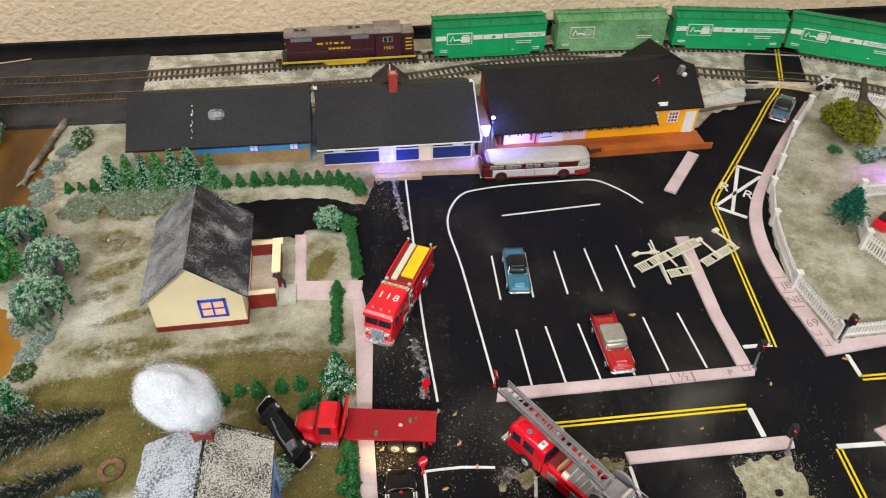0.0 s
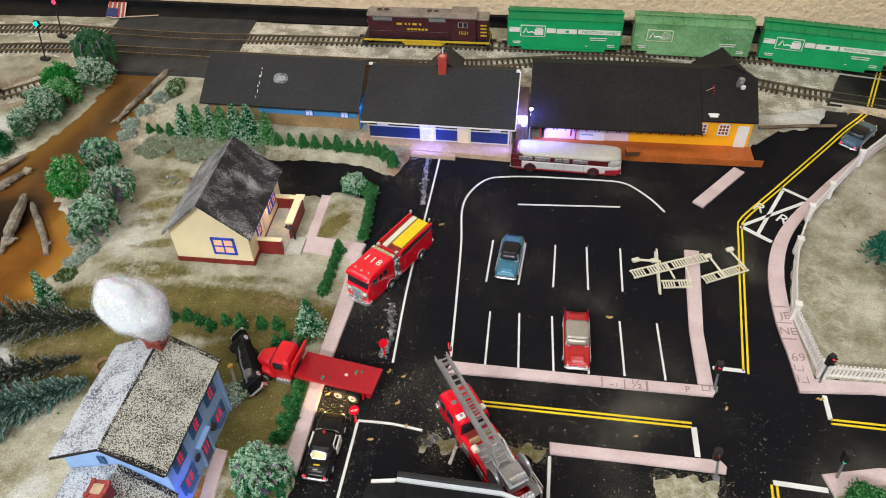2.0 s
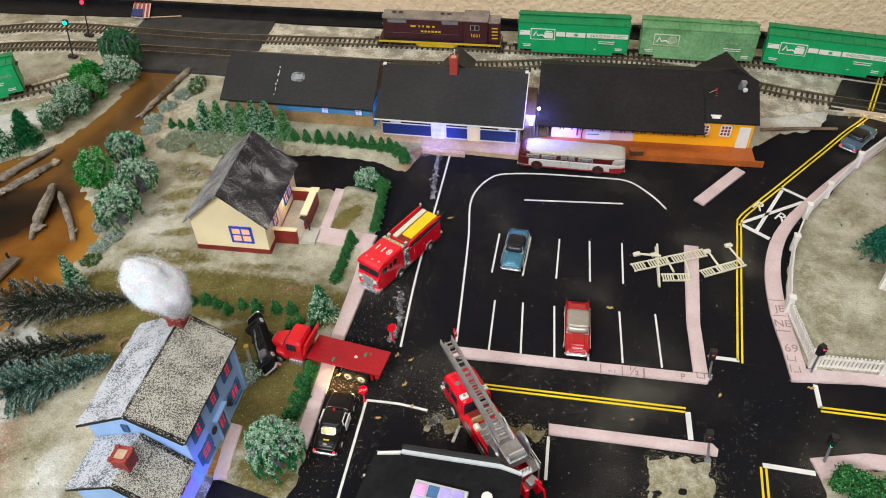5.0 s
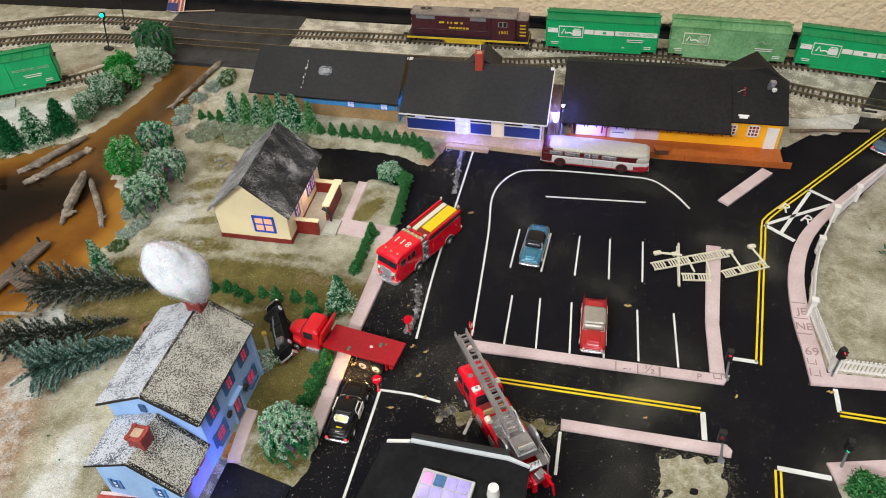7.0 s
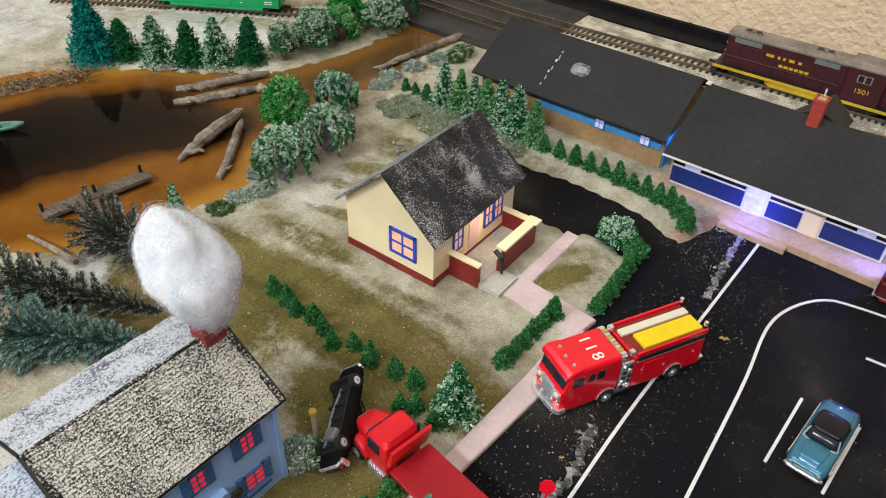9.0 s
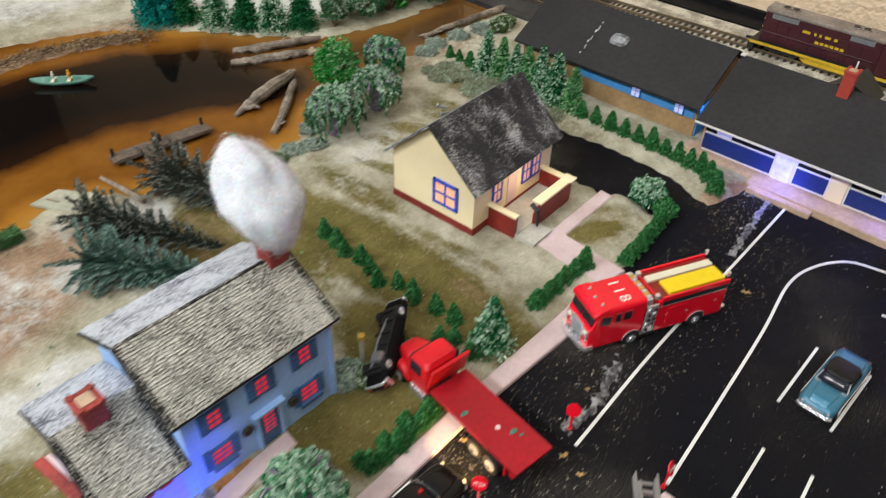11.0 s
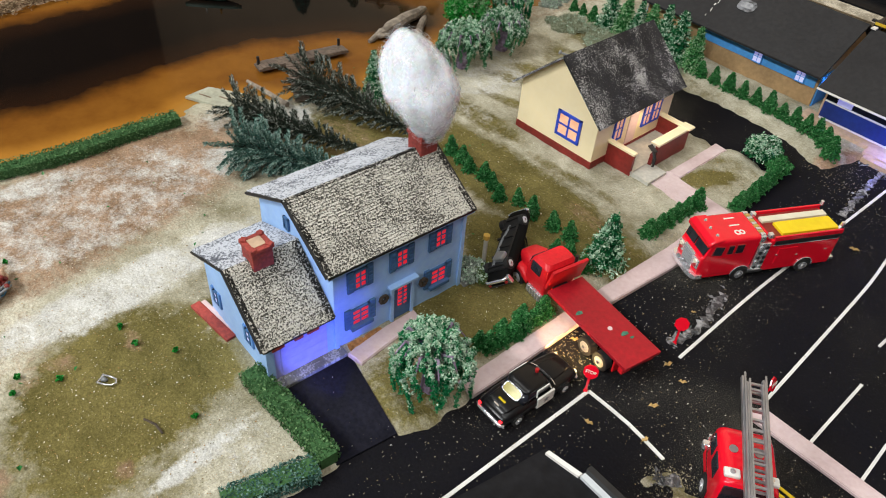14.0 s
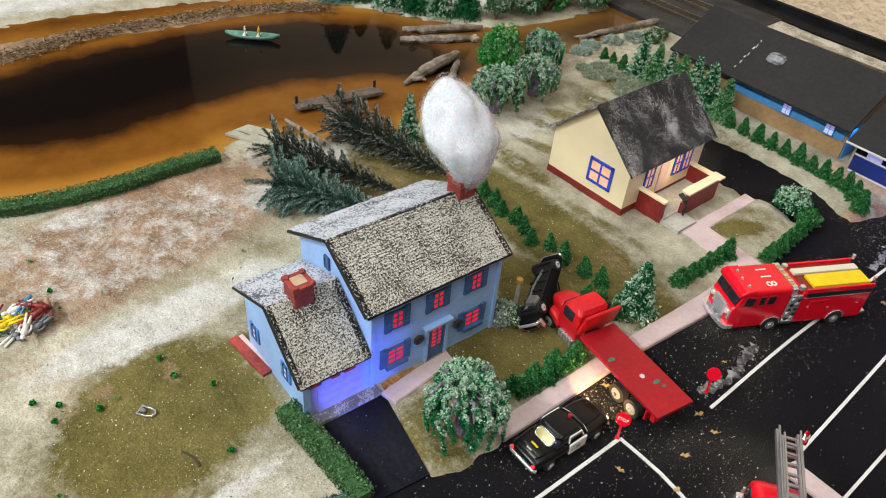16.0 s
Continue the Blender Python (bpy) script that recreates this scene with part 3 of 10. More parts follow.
def fir_tree(h, r, material, seed, name="fir_tree", label="small green model fir tree", boughs=100, per=18, leaf=0.00085, frost=None, group="", category="tree"):
    rng = np.random.default_rng(seed)
    t = thing(name, label, category, group=group)
    part("trunk", cyl((0, 0, h * 0.25), r * 0.1, h * 0.5, seg=6, r2=r * 0.05), BARK, t)
    f = 0.04 + 0.96 * (np.arange(boughs) / boughs) ** 1.25
    f = np.round(f * 9 + 0.5 * rng.random(boughs) - 0.25) / 9 * 0.75 + f * 0.25
    f = np.clip(f, 0.03, 0.985)
    a = np.arange(boughs) * 2.39996 + 0.4 * rng.random(boughs)
    ln = r * (1 - f) ** 0.95 * (0.78 + 0.4 * rng.random(boughs)) + 0.08 * r
    twigs = max(4, per // 4)
    q = (np.arange(twigs) + 0.3 + 0.6 * rng.random((boughs, twigs))) / twigs
    tilt = 0.05 + 0.5 * f[:, None] + 0.12 * rng.random((boughs, 1))
    side = 0.22 * (rng.random((boughs, twigs)) - 0.5)
    x = ln[:, None] * q * np.cos(a[:, None] + side)
    y = ln[:, None] * q * np.sin(a[:, None] + side)
    z = f[:, None] * h * 0.95 + ln[:, None] * q * (tilt - 0.28 * q)
    c = np.stack([x, y, z], -1).reshape(-1, 3)
    d = np.stack([np.cos(a)[:, None] + 0 * q, np.sin(a)[:, None] + 0 * q, tilt + 0 * q], -1).reshape(-1, 3)
    cold = np.clip((q - 0.35) / 0.4, 0, 1) * np.clip(1.5 * rng.random((boughs, 1)) - 0.05, 0, 0.9)
    c, d, s, fr = tufts(rng, c, unit(d), 5, r * 0.06, leaf * 1.1, cold.reshape(-1))
    split_leaves(t, c, d, s, perp(rng, d), 0.55, fr, material, frost)
    return t


def bush(r, h, material, seed, name="bush", label="rounded green model bush", leaves=3200, category="bush", group="", leaf=0.00088, frost=None, icing=1.0):
    rng = np.random.default_rng(seed)
    t = thing(name, label, category, group=group)
    r, h, leaves = r * 1.28, h * 1.2, int(leaves * 2.9)
    bm = bmesh.new()
    for k in range(5):
        a = k * 1.2566 + rng.random()
        tube([(0, 0, 0), (0.3 * r * math.cos(a), 0.3 * r * math.sin(a), h * 0.35), (0.6 * r * math.cos(a), 0.6 * r * math.sin(a), h * (0.55 + 0.2 * rng.random()))], [r * 0.07, r * 0.05, r * 0.02], 5, bm)
    part("stem", bm, BARK, t)
    nb = 44
    d0 = rand_dirs(rng, nb)
    d0[:, 2] = np.abs(d0[:, 2]) * 1.15 - 0.25
    cb = d0 * (0.66, 0.66, 0.55) * (0.72 + 0.36 * rng.random((nb, 1))) + (0, 0, 0.44)
    rb = 0.16 + 0.1 * rng.random(nb)
    icy = rng.random(nb)
    n = 9
    k = max(6, leaves // n)
    i = rng.integers(0, nb, k)
    d = rand_dirs(rng, k)
    deep = rng.random((k, 1)) ** 0.5
    c = cb[i] + d * rb[i][:, None] * (0.35 + 0.75 * deep)
    c[:, 2] = np.clip(c[:, 2], 0.03, None)
    out = unit(c - (0, 0, 0.35))
    cold = 0.95 * np.clip(0.28 + 0.75 * d[:, 2] + 0.35 * out[:, 2], 0, 1) * np.clip((deep[:, 0] - 0.3) / 0.4, 0, 1)
    lump = np.array([noise.noise(Vector(p) * 2.2 + Vector((seed, 0, 0))) for p in c])
    cold = np.clip((1.5 * (cold + 0.75 * lump + 0.9 * (icy[i] - 0.5)) + 0.02) * icing, 0, 0.9) * (cold > 0.06)
    c *= (r, r, h)
    c, d, s, fr = tufts(rng, c, d, n, min(0.00085, r * 0.06), leaf * 1.1, cold)
    c[:, 2] = np.clip(c[:, 2], 0.0004, None)
    split_leaves(t, c, d, s, perp(rng, d), 0.7, fr, material, frost)
    return t


def willow(r, h, material, seed, name="willow_tree", label="drooping willow tree with frosted green strands", strands=46, per=420, leaf=0.0007, frost=None, low=0.05):
    rng = np.random.default_rng(seed)
    t = thing(name, label, "tree")
    bm = bmesh.new()
    tube([(0, 0, 0), (0.03 * r, 0, h * 0.35), (0, 0.02 * r, h * 0.8)], [r * 0.24, r * 0.18, r * 0.08], 8, bm)
    for k in range(11):
        a = k * 0.571 + 0.3 * rng.random()
        tube([(0, 0, h * 0.35), (0.3 * r * math.cos(a), 0.3 * r * math.sin(a), h * 0.68), (0.62 * r * math.cos(a), 0.62 * r * math.sin(a), h * 0.8), (0.84 * r * math.cos(a), 0.84 * r * math.sin(a), h * 0.62)], [r * 0.08, r * 0.055, r * 0.035, r * 0.015], 5, bm)
    part("trunk", bm, MAUVE_BARK, t)
    a = np.arange(strands) * 2.39996 + 0.5 * rng.random(strands)
    reach = r * (0.2 + 0.8 * np.sqrt((np.arange(strands) + 0.5) / strands)) * (0.88 + 0.2 * rng.random(strands))
    top = h * (1.0 - 0.36 * (reach / r) ** 1.6) * (0.92 + 0.12 * rng.random(strands))
    end = h * (low + 0.7 * (1 - reach / r) + 0.3 * rng.random(strands) ** 2)
    end = np.minimum(end, top * 0.8)
    n = 6
    per = per // n
    q = (np.arange(per) + rng.random((strands, per))) / per
    arch = np.clip(q / 0.42, 0, 1)
    fall = np.clip((q - 0.3) / 0.7, 0, 1)
    rr = reach[:, None] * (0.2 + 0.8 * np.sin(arch * 1.5708)) * (1 - 0.08 * fall)
    z = top[:, None] - 0.03 * h * (1 - arch) ** 2 - (top - end)[:, None] * fall ** 1.2
    ang = a[:, None] + 0.12 * np.sin(q * 5 + a[:, None] * 3)
    c = np.stack([rr * np.cos(ang), rr * np.sin(ang), z], -1).reshape(-1, 3)
    c += rng.normal(size=c.shape) * (r * 0.017 * (1.5 - 0.6 * q.reshape(-1, 1)))
    d = unit(np.stack([np.cos(ang) * (1 - fall), np.sin(ang) * (1 - fall), 0.2 - 1.3 * fall], -1).reshape(-1, 3))
    icy = rng.random((strands, 1))
    cold = np.clip(1.05 * icy + 0.3 - 1.2 * fall + 0.35 * np.sin(q * 17 + 9 * icy), 0.02, 0.93).reshape(-1)
    c, d, s, fr = tufts(rng, c, d, n, r * 0.022, leaf * 1.15, cold)
    split_leaves(t, c, d, s, perp(rng, d), 0.6, fr, material, frost)
    return t


def needle_tree(h, r, material, seed, label, frost, boughs=120, twigs=11, per=10, needle=0.0013, cold=0.75, sweep=0.75, wide=0.16):
    """A fallen conifer: stem along +z, feathery boughs swept back, with thin needles."""
    rng = np.random.default_rng(seed)
    t = thing("fallen_conifer", label, "tree")
    bm = tube([(0, 0, 0), (0, 0, h * 0.5), (0, 0, h)], [r * 0.07, r * 0.045, r * 0.01], 6)
    c, o, w_ = [], [], []
    for k in range(boughs):
        f = 0.03 + 0.97 * k / boughs
        a = k * 2.39996 + 0.4 * rng.random()
        ln = r * (1 - f) ** 0.7 * (0.75 + 0.5 * rng.random()) + 0.12 * r
        d = np.array([math.cos(a), math.sin(a), -sweep + 0.4 * rng.random()])
        d /= np.linalg.norm(d)
        side = np.cross(d, (0.0, 0.0, 1.0))
        side /= np.linalg.norm(side)
        lift = np.cross(side, d)
        p0 = np.array([0, 0, f * h])
        if k % 2 == 0:
            tube([p0, p0 + d * ln * 0.9], [r * 0.02, r * 0.006], 4, bm)
        m_ = max(5, int(twigs * ln / r) + 3) * per
        u = rng.random(m_) ** 0.85
        ph = rng.random(m_) * 6.2832
        ring = np.outer(np.cos(ph), side) + np.outer(np.sin(ph), lift)
        wd = ln * 0.085 * (1.15 - 0.6 * u)
        c.append(p0 + np.outer(ln * u, d) + ring * (wd * (0.4 + 0.6 * rng.random(m_)))[:, None])
        o.append(unit(d * 0.95 + ring * 0.75 + 0.22 * rng.normal(size=(m_, 3))))
        w_.append(np.clip(0.75 * u + 0.35 * np.sin(ph) * (0.4 + 0.6 * u), 0, 1))
    part("trunk", bm, TWIG, t)
    c, o, w_ = np.concatenate(c), np.concatenate(o), np.concatenate(w_)
    s = needle * (0.6 + 0.8 * rng.random(len(c)))[:, None]
    fr = rng.random(len(c)) < np.clip(1.3 * cold * (w_ - 0.4) / 0.6, 0, 1)
    split_leaves(t, c, o, s, perp(rng, o), wide, fr, material, frost)
    return t


def hedge_run(line, w, h, name, label, material, seed):
    """A clipped hedge along a plan line, with a flocked skin."""
    rng = np.random.default_rng(seed)
    pts = smooth_line(line, 0.004)
    t = thing(name, label, "hedge")
    bm = ribbon(pts, w * 0.8, 0, h * 0.88)
    part("core", bm, HEDGE, t)
    p = np.array(pts)
    seg = np.diff(p, axis=0)
    ln = np.linalg.norm(seg, axis=1)
    k = int(ln.sum() * 52000)
    i = rng.choice(len(seg), k, p=ln / ln.sum())
    d = seg[i] / ln[i][:, None]
    base = p[i] + seg[i] * rng.random((k, 1))
    side = rng.random(k)
    off = np.where(side < 0.35, -0.5, np.where(side < 0.7, 0.5, rng.random(k) - 0.5)) * w * (0.9 + 0.25 * rng.random(k))
    z = np.where(side < 0.7, rng.random(k) * h, h * (0.9 + 0.18 * rng.random(k)))
    c = np.stack([base[:, 0] - d[:, 1] * off, base[:, 1] + d[:, 0] * off, z], 1)
    o = rand_dirs(rng, k)
    s = 0.00062 * (0.6 + 0.8 * rng.random(k))[:, None]
    scatter_mesh("foliage", c, o * s, perp(rng, o) * s * 0.8, material, t)
    return t


# ---- room and table ----
def structure(name, bm, material, label="", category="", smooth=False):
    return tagged(part(name, bm, material, None, "", smooth), label, category, "", "structure")


WALL_TURN = 4.7
structure("wall_back", box((-0.004, 0.603 + 0.0502, 0.5), (5.0, 0.1, 2.9), WALL_TURN), PLASTER, "beige textured plaster wall behind the layout", "wall")
structure("wall_left", box((-2.5, -0.9, 0.5), (0.1, 4.2, 2.9)), ROOM, "dim brown room wall", "wall")
structure("wall_right", box((2.5, -0.9, 0.5), (0.1, 4.2, 2.9)), ROOM, "dim brown room wall", "wall")
structure("wall_front", box((0, -2.9, 0.5), (5.1, 0.1, 2.9)), ROOM, "dim brown room wall", "wall")
structure("floor", box((0, -1.1, -0.95), (5.1, 4.0, 0.06)), ROOM, "dark room floor", "floor")
structure("ceiling", box((0, -1.0, 1.95), (5.3, 4.6, 0.1)), CEIL, "plain off-white ceiling", "ceiling")
structure("layout_table", box((-0.1, 0.02, -0.03), (2.1, 1.1, 0.04)), DARK_BOARD, "dark board that carries the model railway", "table")
for lx, ly in ((-1.05, -0.45), (0.85, -0.45), (-1.05, 0.45), (0.85, 0.45)):
    structure("table_leg", box((lx, ly, -0.485), (0.07, 0.07, 0.87)), DARK_BOARD, "square dark table leg", "table leg")


# ---- ground ----
def inside_distance(px, py, poly):
    """Distance to an outline, above zero inside it."""
    p = np.array(poly)
    best, odd = np.full(px.shape, 9.0), np.zeros(px.shape, bool)
    for (ax, ay), (bx, by) in zip(p, np.roll(p, -1, 0)):
        dx, dy = bx - ax, by - ay
        t = np.clip(((px - ax) * dx + (py - ay) * dy) / (dx * dx + dy * dy + 1e-12), 0, 1)
        best = np.minimum(best, np.hypot(px - ax - t * dx, py - ay - t * dy))
        hit = ((ay > py) != (by > py)) & (px < (bx - ax) * (py - ay) / (by - ay + 1e-12) + ax)
        odd ^= hit
    return np.where(odd, best, -best)


def blur_noise(px, py, s, seed):
    r = np.random.default_rng(seed)
    out = np.zeros(px.shape)
    for k in range(9):
        a, f, ph = r.random() * 6.28, s * (0.6 + 1.6 * r.random()), r.random() * 6.28
        out += np.sin((px * math.cos(a) + py * math.sin(a)) * f + ph)
    return out / 4.5


WEST = [(-1.1, -0.52), (-0.086, -0.52), (-0.0895, -0.213), (-0.0885, -0.183), (-0.083, -0.168), (-0.09, -0.12), (-0.105, -0.03), (-0.113, 0.1), (-0.11, 0.125), (-0.118, 0.19), (-0.106, 0.235), (-0.098, 0.272), (-0.02, 0.285), (0.1, 0.297), (0.262, 0.322), (0.285, 0.384), (0.307, 0.391), (0.337, 0.4), (0.35, 0.412), (0.36, 0.43), (0.371, 0.46), (0.46, 0.452), (0.47, 0.41), (0.9, 0.40), (0.9, 0.8), (-1.1, 0.8)]
DRIVE_LOOP = [(-0.262, 0.172), (-0.262, 0.226), (-0.207, 0.237), (-0.15, 0.238), (-0.115, 0.227), (-0.06, 0.21), (-0.06, 0.12), (-0.108, 0.12), (-0.122, 0.185), (-0.16, 0.19), (-0.17, 0.178), (-0.2, 0.176)]
BLUE_DRIVE = [(-0.152, -0.217), (-0.1475, -0.1765), (-0.089, -0.1825), (-0.06, -0.185), (-0.06, -0.214)]
YARD = [(0.424, 0.391), (0.382, 0.337), (0.342, 0.273), (0.318, 0.234), (0.301, 0.18), (0.294, 0.138), (0.289, 0.095), (0.301, 0.033), (0.348, 0.037), (0.9, 0.09), (0.9, 0.47), (0.46, 0.46)]
PATCH_A = [(0.178, -0.08), (0.219, -0.078), (0.225, -0.108), (0.233, -0.2), (0.168, -0.2), (0.177, -0.11)]
PATCH_B = [(0.300, -0.072), (0.34, -0.055), (0.9, -0.02), (0.9, -0.3), (0.315, -0.3)]
PATCH_C = [(0.001, -0.085), (0.012, -0.08), (0.03, -0.09), (0.02, -0.096), (0.004, -0.093)]
PATCH_D = [(0.055, -0.076), (0.094, -0.078), (0.096, -0.084), (0.058, -0.088)]
RIVER = [(-0.433, -0.52), (-0.433, -0.318), (-0.417, -0.274), (-0.42, -0.164), (-0.432, -0.15), (-0.424, -0.108), (-0.413, -0.095), (-0.395, -0.07), (-0.38, -0.04), (-0.391, 0.0), (-0.386, 0.046), (-0.402, 0.075), (-0.452, 0.117), (-0.458, 0.163), (-0.445, 0.21), (-0.44, 0.255), (-0.452, 0.308), (-0.462, 0.375), (-0.522, 0.375), (-0.518, 0.25), (-0.536, 0.18), (-0.579, 0.14), (-0.61, 0.115), (-0.66, 0.07), (-0.70, 0.02), (-0.725, -0.06), (-0.742, -0.2), (-0.738, -0.3), (-0.76, -0.52)]
DEEP = [(-0.6, -0.36), (-0.50, -0.33), (-0.478, -0.25), (-0.492, -0.165), (-0.505, -0.099), (-0.497, -0.042), (-0.478, 0.02), (-0.455, 0.06), (-0.452, 0.11), (-0.49, 0.125), (-0.552, 0.106), (-0.60, 0.085), (-0.645, 0.0), (-0.66, -0.12), (-0.648, -0.235), (-0.625, -0.32)]
BANK = [(-0.64, -0.36), (-0.655, -0.28), (-0.672, -0.228), (-0.677, -0.175), (-0.669, -0.121), (-0.674, -0.06), (-0.668, 0.0), (-0.655, 0.035), (-0.67, 0.045), (-0.69, 0.0), (-0.697, -0.08), (-0.702, -0.165), (-0.695, -0.272), (-0.68, -0.36)]

STEP = 0.0035
gx, gy = np.meshgrid(np.arange(-1.1, 0.9, STEP), np.arange(-0.5, 0.72, STEP))
fx, fy = gx.ravel(), gy.ravel()
rag = 0.0022 * blur_noise(fx, fy, 330, 3) * np.clip(np.abs(inside_distance(fx, fy, BLUE_DRIVE)) / 0.012, 0.1, 1)
lawn = np.minimum(inside_distance(fx, fy, WEST), -inside_distance(fx, fy, DRIVE_LOOP))
lawn = np.minimum(lawn, -inside_distance(fx, fy, BLUE_DRIVE))
thin = np.maximum(np.maximum(inside_distance(fx, fy, PATCH_A), inside_distance(fx, fy, PATCH_C)), inside_distance(fx, fy, PATCH_D))
for poly in (YARD, PATCH_B):
    lawn = np.maximum(lawn, inside_distance(fx, fy, poly))
wet = inside_distance(fx, fy, RIVER) + rag * 2
wet = np.minimum(wet, -(inside_distance(fx, fy, BANK) + rag * 2))
tall = 0.0028 + 0.0016 * np.clip((-fx - 0.33) / 0.08, 0, 1)
height = np.clip((lawn + rag) * 0.6, -0.006, None)
height = np.maximum(height, np.minimum((thin + rag * 2.5 + 0.0015 * blur_noise(fx, fy, 900, 8)) * 0.12, 0.0005))
height = np.minimum(height, tall) + 0.0005 * blur_noise(fx, fy, 220, 5) * (np.maximum(lawn, thin) > 0.002)
ledge = np.clip(1 - np.abs(inside_distance(fx, fy, [(-0.42, 0.225), (-0.3, 0.232), (-0.12, 0.246), (-0.11, 0.262), (-0.3, 0.268), (-0.42, 0.262)]) - 0.02) / 0.02, 0, 1)
height += 0.004 * ledge * (lawn > 0)
height = np.where(wet > -0.012, np.minimum(height, 0.0026 - wet * 0.35), height)
height = np.clip(height, -0.008, None)


def blob(x, y, rx, ry, turn=0.0):
    a = radians(turn)
    u = ((fx - x) * math.cos(a) + (fy - y) * math.sin(a)) / rx
    v = (-(fx - x) * math.sin(a) + (fy - y) * math.cos(a)) / ry
    return np.clip(1.75 - 1.15 * np.sqrt(u * u + v * v), 0, 1)


